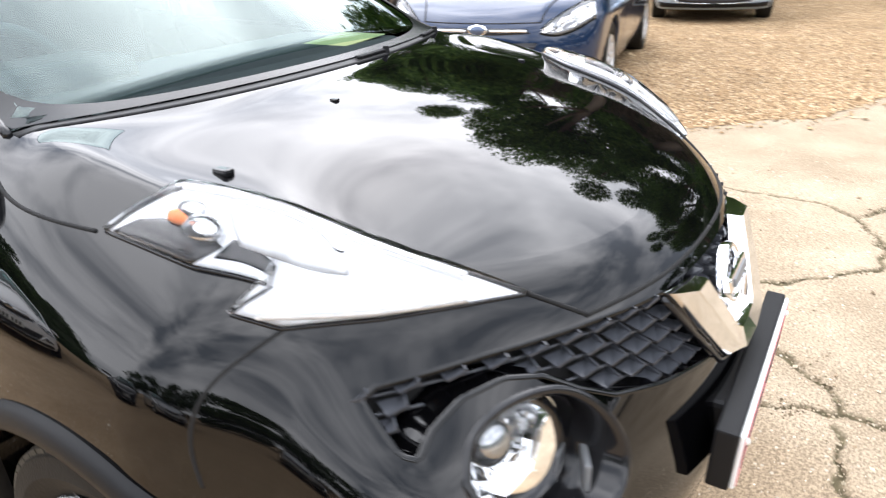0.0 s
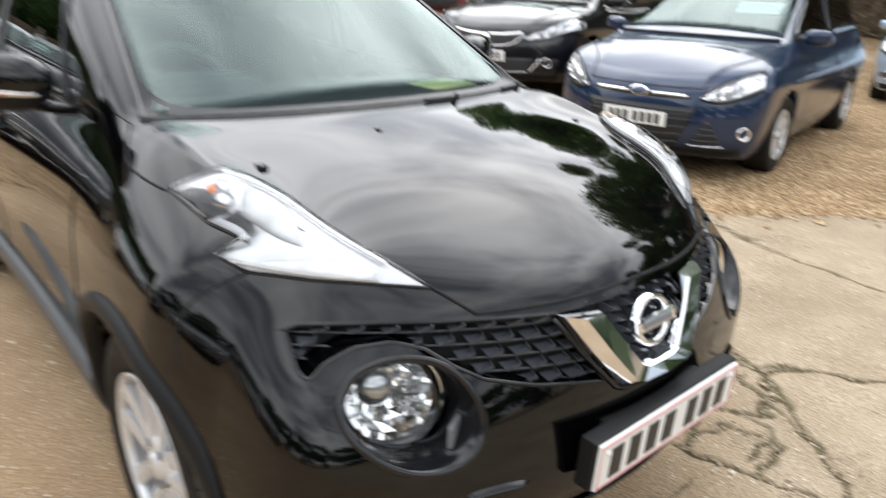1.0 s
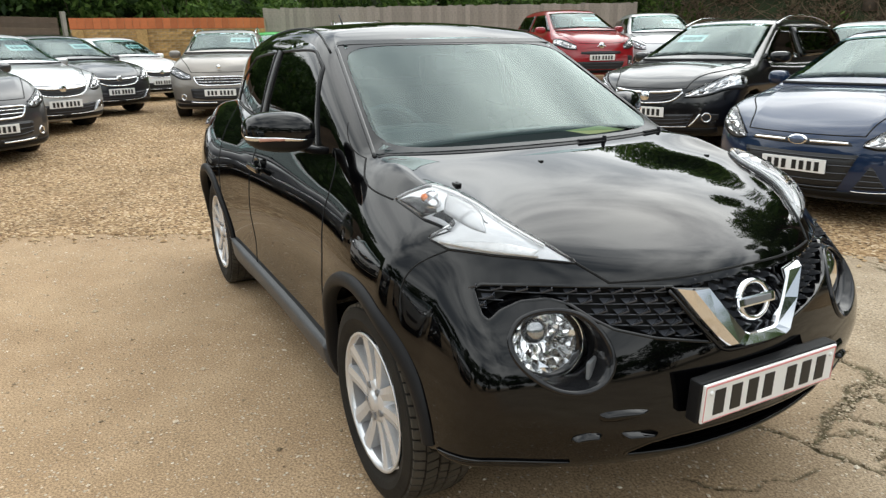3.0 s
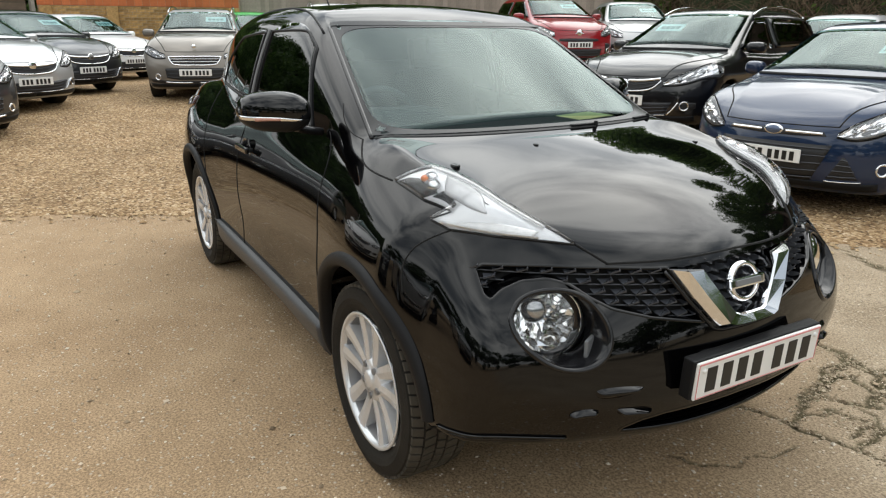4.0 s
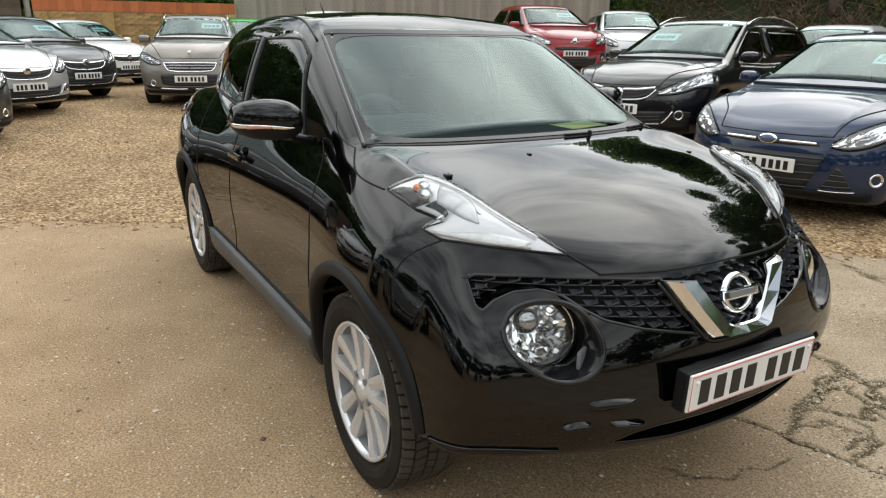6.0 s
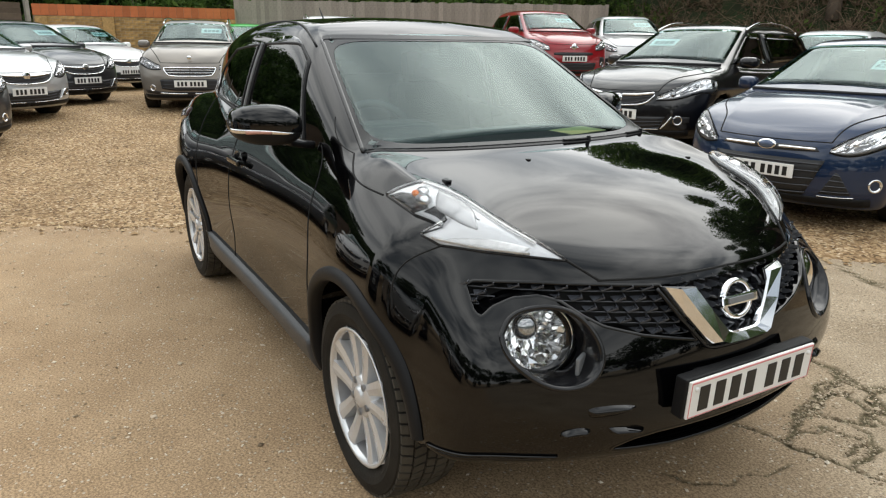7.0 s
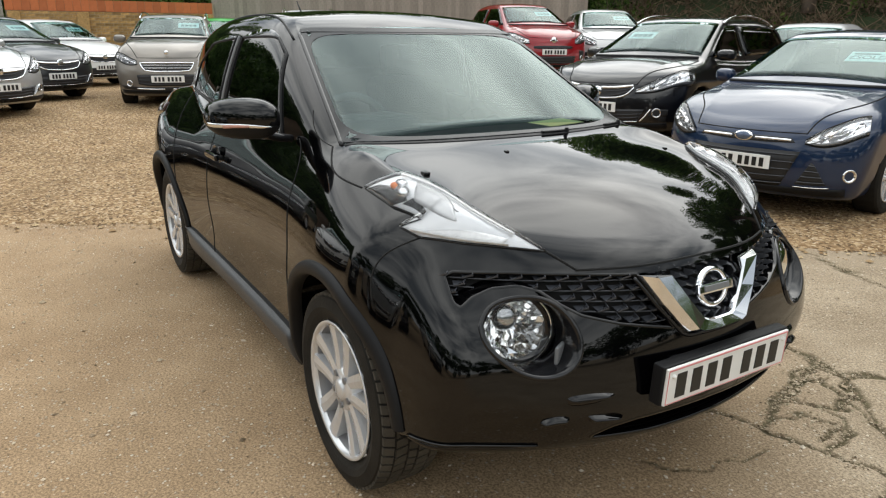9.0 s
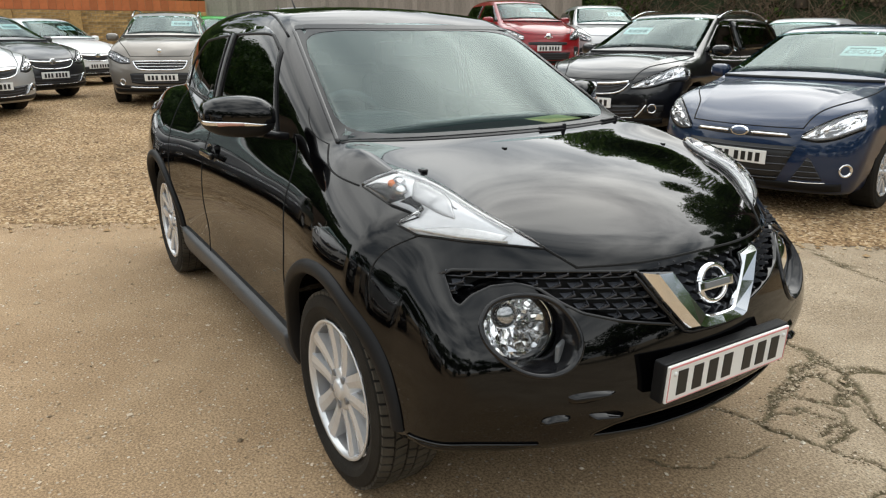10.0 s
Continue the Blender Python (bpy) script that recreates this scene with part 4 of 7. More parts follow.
sides("bumper_lip", [(1.709, 0.827, 0.40), (1.785, 0.81, 0.405), (1.891, 0.703, 0.392), (1.945, 0.56, 0.374)], [(1.70, 0.82, 0.386), (1.77, 0.80, 0.386), (1.87, 0.69, 0.377), (1.93, 0.56, 0.368)], 40, 6, M_BLACK, 0.002, 0.012, dome=0.006)
seam("bumper_edge", [(1.715, 0.825, 0.401), (1.785, 0.81, 0.407), (1.891, 0.703, 0.395), (1.958, 0.55, 0.371)], 0.0045, n=40, material=M_BLACK, lift=0.003)
sides("fog_blank", [(1.955, 0.56, 0.462), (1.97, 0.52, 0.458), (1.985, 0.475, 0.466)], [(1.957, 0.555, 0.48), (1.97, 0.52, 0.492), (1.985, 0.478, 0.486)], 26, 14, M_BLACK, -0.004, 0.003, dome=0.019, edge=1.6)
sides("bumper_fin", [(1.999, 0.438, 0.484), (2.015, 0.38, 0.476), (2.031, 0.323, 0.464)], [(2.005, 0.42, 0.452), (2.018, 0.37, 0.453), (2.031, 0.323, 0.458)], 26, 14, M_BLACK, -0.004, 0.003, dome=0.020, edge=1.6)
sides("bumper_swell", [(1.985, 0.50, 0.55), (2.0, 0.42, 0.552), (2.02, 0.35, 0.54)], [(1.985, 0.49, 0.515), (2.0, 0.42, 0.512), (2.02, 0.36, 0.528)], 26, 14, M_BLACK, -0.004, 0.003, dome=0.015, edge=1.6)

# wheel-arch and sill cladding
for xa in (1.265, -1.265):
    for s in (-1, 1):
        th = np.linspace(0.15, math.pi + 0.35, 60) if xa > 0 else np.linspace(-0.35, math.pi + 0.35, 60)
        rows = []
        prof = [(0.388, -0.03), (0.390, 0.006), (0.397, 0.013), (0.413, 0.016), (0.428, 0.013), (0.434, 0.007), (0.436, -0.004)]
        for rr, up in prof:
            p = np.stack([xa + rr * np.cos(th), np.full(60, 0.9 * s), 0.335 + rr * np.sin(th)], 1)
            for _ in range(8):
                d = shell(*p.T)
                p[:, 1] -= s * np.clip(d, -0.05, 0.05)
            p[:, 1] += s * up
            rows.append(p)
        k = len(prof)
        vs = np.stack(rows, 1).reshape(-1, 3)
        fs = [(i * k + a, i * k + a + 1, (i + 1) * k + a + 1, (i + 1) * k + a) for i in range(59) for a in range(k - 1)]
        if s < 0:
            fs = [q[::-1] for q in fs]
        mesh_ob("arch_cladding", vs, fs, M_PLASTIC, car)
sides("sill_cladding", [(0.84, 0.82, 0.365), (0.3, 0.80, 0.35), (-0.3, 0.80, 0.36), (-0.86, 0.82, 0.395)], [(0.84, 0.80, 0.235), (0.3, 0.79, 0.235), (-0.3, 0.79, 0.235), (-0.86, 0.80, 0.235)], 40, 8, M_SILL_LIT, 0.02, 0.05, dome=0.015)

# door mirrors
for s in (-1, 1):
    fold = 0.09 if s > 0 else 0.0

    def mirror_field(x, y, z):
        Y, x = y * s + fold, x + fold
        u = (x - (0.66 + 0.55 * (0.9 - Y) - 1.2 * (Y - 0.9) ** 2)) / 0.085
        v = (Y - 0.905) / 0.115
        w = (z - (1.155 + 0.08 * (0.9 - Y) * 0)) / (0.073 - 0.03 * np.clip(Y - 0.9, 0, 1))
        return (np.abs(u) ** 2.6 + np.abs(v) ** 2.8 + np.abs(w) ** 2.4 + 1e-9) ** (1 / 2.6) * 0.07 - 0.07

    lo, hi = (0.38, min(s * 0.66, s * 1.04), 1.06), (0.85, max(s * 0.66, s * 1.04), 1.25)
    a, b, f = skin(mirror_field, lo, hi, 0.008)
    fc = a[f].mean(1)
    base_ob = None
    for nm, keep, mm in (("wing_mirror", fc[:, 2] > 1.135, M_BLACK), ("mirror_housing", fc[:, 2] <= 1.135, M_PLASTIC)):
        v_, n_, f_ = pick(a, b, f, keep)
        ob = mesh_ob(nm, v_, f_, mm, base_ob or car, normals=n_)
        base_ob = base_ob or ob
    sides("indicator_strip", [(0.60, 0.985, 1.147), (0.70, 0.93, 1.145), (0.745, 0.87, 1.140), (0.765, 0.835, 1.134)], [(0.60, 0.985, 1.140), (0.70, 0.93, 1.136), (0.745, 0.87, 1.132), (0.765, 0.835, 1.130)], 20, 4, M_SILVER, 0.003, 0.004, both=(s,), parent=base_ob, F=mirror_field)
    sides("indicator_lamp", [(0.66, 0.955, 1.1445), (0.70, 0.93, 1.143), (0.725, 0.90, 1.142)], [(0.66, 0.955, 1.138), (0.70, 0.93, 1.136), (0.725, 0.90, 1.135)], 10, 3, M_AMBER_PALE, 0.005, 0.004, both=(s,), parent=base_ob, F=mirror_field)
    mesh_ob("mirror_arm", *tube(rail([(0.69, s * 0.84, 1.10), (0.69, s * 0.79, 1.085), (0.68, s * 0.735, 1.075)], 8), 0.018, 10, taper=np.linspace(1, 0.8, 8)), M_GLOSSBLACK, base_ob)
    # door pulls
    c0, n0 = onto(body_field, [(-0.20, s * 0.80, 0.885)], 6)
    hb = part("door_handle", box(0.20, 0.022, 0.03, (0, 0, 0), 0.009), M_BLACK, car)
    hb.matrix_local = Matrix.Translation(Vector(c0[0] + n0[0] * 0.028))
    for dx in (-0.08, 0.08):
        part("handle_foot", box(0.03, 0.03, 0.02, (dx, -s * 0.015, 0), 0.004), M_BLACK, hb)
    vs, fs = turned([(0, 0.05), (0.004 * s, 0.045), (-0.012 * s, 0.03), (-0.016 * s, 0.001)], 24)
    mesh_ob("handle_cup", [(a * 1.5, b, c_) for a, b, c_ in vs], fs, M_GLOSSBLACK, hb).location = (0, -s * 0.024, 0)

# wipers, washer jets, aerial
for y0, y1, zz in ((0.25, 0.12, 1.080), (0.60, 0.50, 1.082)):
    path = [(wsx(y0 + (y1 - y0) * t, zz) + 0.012, y0 + (y1 - y0) * t, zz) for t in np.linspace(0, 1, 12)]
    wp, wn_ = onto(body_field, path, 5)
    wiper = mesh_ob("wiper", *tube(wp + wn_ * 0.007, 0.004, 6), M_PLASTIC, car)
    mesh_ob("wiper_blade", *tube(wp + wn_ * 0.004 + np.array([-0.008, 0, 0.004]), 0.003, 5), M_PLASTIC, wiper)
    bm = bmesh.new()
    bmesh.ops.create_cone(bm, cap_ends=True, segments=14, radius1=0.010, radius2=0.007, depth=0.018, matrix=Matrix.Translation(Vector(wp[0] + wn_[0] * 0.008)))
    part("wiper_pivot", bm, M_PLASTIC, wiper, smooth=False)
for y0 in (-0.54, -0.169, 0.54):
    c0, n0 = onto(body_field, [(1.332 if abs(y0) > 0.3 else 1.251, y0, 1.04)], 6)
    jet = part("washer_jet", box(0.032, 0.02, 0.012, (0, 0, 0.002), 0.005) if y0 == -0.54 else box(0.018, 0.012, 0.007, (0, 0, 0.001), 0.003), M_GLOSSBLACK, car)
    jet.matrix_local = Matrix.Translation(Vector(c0[0]))
mesh_ob("roof_aerial", *tube([(-1.15, 0.05, 1.50), (-1.25, 0.05, 1.60), (-1.30, 0.05, 1.65)], 0.007, 6, taper=[1.4, 0.8, 0.5]), M_PLASTIC, car)

# inside the cabin
dash = part("dashboard", box(0.5, 1.24, 0.16, (0.70, 0, 1.0), 0.06), M_DASH, car)
part("instrument_hood", box(0.22, 0.36, 0.1, (0.58, -0.36, 1.085), 0.04), M_DASH, dash)
ringp = [(0.43 - 0.055 * math.sin(a), -0.36 + 0.185 * math.cos(a), 1.02 + 0.175 * math.sin(a)) for a in np.linspace(0, 2 * math.pi, 40)[:-1]]
sw = mesh_ob("steering_wheel", *tube(ringp, 0.016, 8, True), M_DASH, car)
part("wheel_boss", box(0.05, 0.15, 0.13, (0.45, -0.36, 1.01), 0.03), M_DASH, sw)
for a in (0.1, math.pi - 0.1, -math.pi / 2):
    mesh_ob("wheel_spoke", *tube([(0.45, -0.36, 1.01), (0.43 - 0.055 * math.sin(a), -0.36 + 0.185 * math.cos(a), 1.02 + 0.175 * math.sin(a))], 0.016, 6), M_DASH, sw)
for yy in (-0.36, 0.36):
    st = part("front_seat", box(0.50, 0.48, 0.16, (-0.05, yy, 0.62), 0.06), M_SEAT, car)
    part("backrest", box(0.14, 0.48, 0.62, (-0.36, yy, 0.93), 0.06, Matrix.Rotation(-0.25, 4, "Y")), M_SEAT, st)
    part("headrest", box(0.10, 0.27, 0.18, (-0.47, yy, 1.31), 0.045, Matrix.Rotation(-0.15, 4, "Y")), M_SEAT, st)
part("rear_bench", box(0.16, 1.2, 0.6, (-1.15, 0, 0.95), 0.06, Matrix.Rotation(-0.3, 4, "Y")), M_SEAT, car)
rv = part("rear_view_mirror", box(0.03, 0.22, 0.065, (0.30, 0.03, 1.37), 0.014), M_DASH, car)
part("mirror_mount", box(0.03, 0.06, 0.08, (0.33, 0.03, 1.42), 0.01), M_DASH, rv)
part("dash_paper", box(0.16, 0.22, 0.002, (0.80, 0.42, 1.083), 0, Matrix.Rotation(0.05, 4, "X")), M_PAPER, dash, "pale yellow paper sheet")

# wheels
for xa in (1.265, -1.265):
    for s in (-1, 1):
        m = Matrix.Translation((xa, s * 0.731, 0.331)) @ (Matrix.Rotation(math.pi, 4, "Z") if s > 0 else Matrix.Identity(4))
        wheel_parts(car, m, 0.327)

# ---- parked cars ----


def car_field(P):
    L, W, H = P["L"], P["W"] / 2, P["H"]
    hood, cowl, belt = P.get("hood", 0.78), P.get("cowl", 1.0), P.get("belt", 0.95)
    f, r = L / 2, -L / 2
    base = f - P.get("nose", 1.05)
    top_ws = base - P.get("screen", 0.85)
    tail = r + P.get("boot", 0.15)
    tp = spl([r, r + 0.4, 0, base - 0.05, f - 0.45, f - 0.12, f + 0.05], [belt - 0.05, belt, belt, cowl, (hood + cowl) / 2 + 0.03, hood, hood - 0.1])
    nose = spl([0.15, 0.25, 0.4, 0.55, 0.7, 0.85, 1.0], [f - 0.14, f - 0.04, f, f - 0.005, f - 0.04, f - 0.13, f - 0.3])
    tuck = spl([0.15, 0.3, 0.5, 0.7, 0.85, 0.95, 1.1], [0.1, 0.05, 0.015, 0.0, 0.02, 0.06, 0.16])
    roof = spl([r + 0.1, r + 0.7, 0 - 0.4, top_ws + 0.0, top_ws + 0.25], [H - 0.2, H - 0.05, H, H - 0.06, H - 0.15])
    gs = spl([0.85, 1.0, 1.2, H - 0.08, H + 0.1], [W - 0.08, W - 0.11, W - 0.2, W - 0.3, W - 0.42])
    ax_f, ax_r, wr = f - P.get("over", 0.88), f - P.get("over", 0.88) - P.get("base", 2.65), P.get("wr", 0.32)
    slope = (base - top_ws) / (H - 0.06 - cowl)

    K_LOW = belt - 0.1

    def F(x, y, z):
        Y, Ys = np.abs(y), np.sqrt(y * y + 1e-4)
        fore = np.clip((x - base + 0.3) / 0.5, 0, 1)
        ridge = P.get("ridge", 0.015) * np.exp(-np.sqrt((Ys - 0.42 - 0.22 * (f - x)) ** 2 + 1e-4) / 0.06) * fore
        top = z - (tp(x) - 0.1 * Ys**2 * fore + ridge)
        side = Y - (W - tuck(z) - 0.05 * ((x - 0.1) / f) ** 4 + 0.012 * np.exp(-((z - P.get("crease", 0.75)) / 0.05) ** 2))
        front = (x - (nose(z) - P.get("bend", 0.34) * Ys**2 - 0.25 * Ys**6)) * 0.9
        rear = (r + 0.18 * Ys**2 + 0.1 * np.maximum(0, z - 0.9)) - x
        low = 0.19 - z
        d = smax(smax(smax(smax(top, side, 0.1), front, 0.08), rear, 0.1), low, 0.05)
        wind = (x - (base - slope * (z - cowl) - 0.2 * Ys**2)) * 0.5
        back = ((tail + P.get("rake", 0.7) * (z - 0.9) + 0.15 * Ys**2) - x) * 0.75
        house = smax(smax(smax(z - (roof(x) - 0.08 * Ys**2), wind, 0.05), Y - gs(z), 0.08), back, 0.1)
        house = smax(house, K_LOW - z, 0.02)
        d = smin(d, house, 0.03)
        for xa in (ax_f, ax_r):
            d = smax(d, -smax(np.hypot(x - xa, z - wr) - wr - 0.045, 0.55 - Y, 0.02), 0.012)
        return d

    return F, dict(f=f, r=r, base=base, top_ws=top_ws, ax_f=ax_f, ax_r=ax_r, wr=wr, slope=slope, cowl=cowl, tail=tail, belt=belt)


def car_mesh(F, P, K, h=0.03):
    """Body faces split into the parts of a car: shell, bonnet, bumper, with holes for the glass."""
    H, W = P["H"], P["W"] / 2
    p, nr, q = skin(F, (K["r"] - 0.06, -W - 0.08, 0.14), (K["f"] + 0.06, W + 0.08, H + 0.06), h)
    c, cn = p[q].mean(1), nr[q].mean(1)
    x, Y, z = c[:, 0], np.abs(c[:, 1]), c[:, 2]
    ws = (x > K["top_ws"] - 0.1) & (z > K["cowl"] + 0.07) & (z < H - 0.11) & (Y < W - 0.24 - 0.3 * (z - K["cowl"])) & (cn[:, 0] > 0.3) & (cn[:, 2] > 0.3)
    sw = (z > K["belt"] + 0.07) & (z < H - 0.14) & (np.abs(cn[:, 1]) > 0.6) & (x < K["base"] - 0.2 - K["slope"] * (z - K["cowl"])) & (x > K["tail"] + 0.25 + 0.8 * (z - 0.95)) & (np.abs(x - K["ax_f"] + 1.55) > 0.05)
    return p, nr, q, x, Y, z, cn, ws | sw


def plate(parent, m, w=0.52, h=0.111, bars=7, border=None, bold=0.019, name="number_plate"):
    """A white number plate in the local yz plane facing +x, its writing as plain bars."""
    pl = part(name, box(0.012, w, h, bevel=0.004), M_PLATE, parent, "white number plate with black bars")
    pl.matrix_local = m
    pitch = w * 0.86 / (bars + 0.4)
    for i in range(bars):
        y = (i - (bars - 1) / 2) * pitch + (pitch * 0.2 if i >= 4 else -pitch * 0.2)
        part("plate_bar", box(0.003, pitch * 0.6, h * 0.66, (0.0075, -y, -0.003)), M_INK, pl)
    return pl


def parked_car(P, m, label, colour):
    F, K = car_field(P)
    body_m = paint("paint_" + colour[0], colour[1], colour[2], 0.3)
    ob = thing(P.get("kind", "parked_car"), m, label, "car", "parked cars")
    p, nr, q, x, Y, z, cn, hole = car_mesh(F, P, K, P.get("h", 0.034))
    reg = np.zeros(len(q), int)
    reg[(x > K["base"] - 0.1) & (cn[:, 2] > 0.45) & (z > 0.7)] = 1
    reg[(reg == 0) & (x > K["f"] - 0.5) & (z < 0.75)] = 2
    for k, nm in enumerate(["body", "bonnet", "front_bumper"]):
        keep = (reg == k) & ~hole
        a, b, f = pick(p, nr, q, keep)
        mesh_ob(nm, a, f, body_m, ob, normals=b)
    W, H = P["W"] / 2, P["H"]

    def both(name, a, b, nu, nv, material, lift=0.006, rim=0.01, both_=(-1, 1)):
        return sides(name, a, b, nu, nv, material, lift, rim, "", both_, ob, F)

    # glass
    e = [(K["base"] - K["slope"] * (zz - K["cowl"]) - 0.2 * yy * yy, yy, zz) for yy, zz in ((W - 0.2, K["cowl"] + 0.03), (W - 0.27, (K["cowl"] + H) / 2), (W - 0.33, H - 0.085))]
    pp, nn, ff = sheet_between(F, e, [(a, -b, c) for a, b, c in e], 10, 12, 0.005)
    mesh_ob("windscreen", *with_rim(pp, nn, ff, 0.006), G_WIND, ob)
    zt, zb = H - 0.12, K["belt"] + 0.06
    xf = lambda zz: K["base"] - 0.18 - K["slope"] * (zz - K["cowl"])
    mid, end = K["ax_f"] - 1.55, K["tail"] + 0.22
    both("side_window", [(xf(zb), W - 0.12, zb), (mid + 0.04, W - 0.12, zb)], [(xf(zt), W - 0.28, zt), (mid + 0.04, W - 0.28, zt)], 8, 6, G_DARK, 0.003)
    both("side_window", [(mid - 0.04, W - 0.12, zb), (end, W - 0.12, zb + 0.05)], [(mid - 0.04, W - 0.28, zt), (end + 0.3, W - 0.28, zt - 0.03)], 8, 6, G_DARK, 0.003)
    # lamps, grilles, plate, badge
    fx = lambda yy, zz: K["f"] - P.get("bend", 0.34) * yy * yy - 0.25 * yy**6 - 0.1 * max(0, zz - 0.6)
    lo = [(fx(v, 0.65) - bk, v, w) for v, w, bk in P["lamp_lo"]]
    hi = [(fx(v, 0.7) - bk, v, w) for v, w, bk in P["lamp_hi"]]
    lamps = both("headlamp", lo, hi, 14, 7, G_CLEAR, 0.012, 0.014)
    for s, hl in zip((-1, 1), lamps):
        sides("headlamp_reflector", lo, hi, 14, 7, M_LAMPDARK, 0.003, 0.003, "", (s,), hl, F)
        for rl_ in (lo, hi):
            gp_, gn_ = onto(F, [(a_, s * b_, c_) for a_, b_, c_ in rail(rl_, 20)], 5)
            mesh_ob("lamp_gasket", *tube(gp_ + gn_ * 0.006, 0.007, 5), M_DARK, hl)
        mid_ = [tuple((p_ + q_) / 2 for p_, q_ in zip(a_, b_)) for a_, b_ in zip(lo, hi)]
        lower = [tuple(p_ * 0.8 + q_ * 0.2 for p_, q_ in zip(a_, b_)) for a_, b_ in zip(lo, hi)]
        upper = [tuple(p_ * 0.25 + q_ * 0.75 for p_, q_ in zip(a_, b_)) for a_, b_ in zip(lo, hi)]
        cut_glass = sides("lamp_lining", lower, upper, 13, 6, M_MIRROR, 0.008, 0.004, "", (s,), hl, F)[0].data
        jitter = np.random.default_rng(7)
        for v_ in cut_glass.vertices:
            v_.co.x += float(jitter.normal() * 0.007)
        cut_glass.polygons.foreach_set("use_smooth", np.zeros(len(cut_glass.polygons), dtype=bool))
        line = rail(mid_, 9)
        for k_, rr in ((2, 0.045), (5, 0.04)):
            c0, n0 = onto(F, [(line[k_][0], s * line[k_][1], line[k_][2])], 6)
            bm = bmesh.new()
            bmesh.ops.create_uvsphere(bm, u_segments=14, v_segments=8, radius=rr * P.get("bulb", 1.0))
            bm.transform(Matrix.Translation(Vector(c0[0] - n0[0] * rr * 0.55)))
            part("lamp_bulb", bm, M_BULB, hl, smooth=True)
    for nm, glo, ghi, nsl, mirrored in P["dark"]:
        for s in ((-1, 1) if mirrored else (1,)):
            wl2 = [(y, z) for y, z in glo] if mirrored else [(-y, z) for y, z in glo[::-1]] + list(glo)[1:]
            wh2 = [(y, z) for y, z in ghi] if mirrored else [(-y, z) for y, z in ghi[::-1]] + list(ghi)[1:]
            a3, b3 = [(fx(abs(y), z), y * s, z) for y, z in wl2], [(fx(abs(y), z), y * s, z) for y, z in wh2]
            pp, nn, ff = sheet_between(F, a3, b3, 20, 5, 0.004)
            g_ = mesh_ob(nm, *with_rim(pp, nn, ff, 0.008), M_DARKGRILLE, ob)
            for k_ in range(nsl):
                t_ = (k_ + 0.5) / nsl
                ln_ = [tuple(p_ * (1 - t_) + q_ * t_ for p_, q_ in zip(u_, v_)) for u_, v_ in zip(rail(a3, 12), rail(b3, 12))]
                lp, lnm = onto(F, ln_, 5)
                mesh_ob("grille_slat", *tube(lp + lnm * 0.006, 0.006, 5), M_FIN, g_)
    for pts_, rr in P["chrome_bars"]:
        for s in (-1, 1):
            lp, lnm = onto(F, rail([(fx(y, z), y * s, z) for y, z in pts_], 16), 6)
            mesh_ob("chrome_strip", *tube(lp + lnm * 0.008, rr, 6), M_CHROME, ob)
    pz = P.get("plate_z", 0.5)
    plate(ob, Matrix.Translation((fx(0.1, pz) + 0.012, 0, pz)))
    bz = P.get("badge_z", 0.7)
    c0, n0 = onto(F, [(fx(0, bz), 0, bz)], 6)
    vs, fs = turned([(-0.01, 0.058), (0.008, 0.058), (0.014, 0.05), (0.014, 0.001)], 20, "x")
    br = P.get("badge_r", 1.0)
    bd = mesh_ob("badge", [(a, b * P.get("badge_w", 1.0) * br, c * br) for a, b, c in vs], fs, M_CHROME, ob)
    if P.get("badge_face"):
        vs, fs = turned([(0.012, 0.046), (0.018, 0.044), (0.019, 0.001)], 20, "x")
        mesh_ob("badge_face", [(a, b * P.get("badge_w", 1.0) * br, c * br) for a, b, c in vs], fs, M_BADGE, bd)
    bd.location = (c0[0][0] + 0.004 + P.get("badge_out", 0.0), 0, bz)
    # mirrors
    for s in (-1, 1):
        mz = K["belt"] + 0.085
        Fm = lambda x_, y_, z_: (np.abs((x_ - K["base"] + 0.42 + 0.25 * (np.abs(y_) - W)) / 0.085) ** 3 + np.abs((y_ - s * (W + 0.015)) / 0.105) ** 3 + np.abs((z_ - mz) / 0.068) ** 3 + 1e-9) ** (1 / 3) * 0.08 - 0.08
        a, b, f = skin(Fm, (K["base"] - 0.65, s * (W + 0.03) - 0.17, mz - 0.12), (K["base"] - 0.2, s * (W + 0.03) + 0.17, mz + 0.12), 0.02)
        mesh_ob("wing_mirror", a, f, body_m, ob, normals=b)
    # wheels
    for xa in (K["ax_f"], K["ax_r"]):
        for s in (-1, 1):
            mm = Matrix.Translation((xa, s * (W - 0.125), K["wr"])) @ (Matrix.Rotation(math.pi, 4, "Z") if s > 0 else Matrix.Identity(4))
            wheel_parts(ob, mm, K["wr"], 0.2, 0.21, tread=False, steps=32)
    # cowl, fog lamps
    ce = [(K["base"] - 0.2 * v * v + 0.0, v, K["cowl"] + 0.012) for v in np.linspace(-W + 0.2, W - 0.2, 7)]
    cp, cn_ = onto(F, rail(ce, 24), 6)
    mesh_ob("cowl_strip", *tube(cp + cn_ * 0.002, 0.02, 6), M_COWL, ob)
    fy, fz = P.get("fog", (0.68, 0.41))
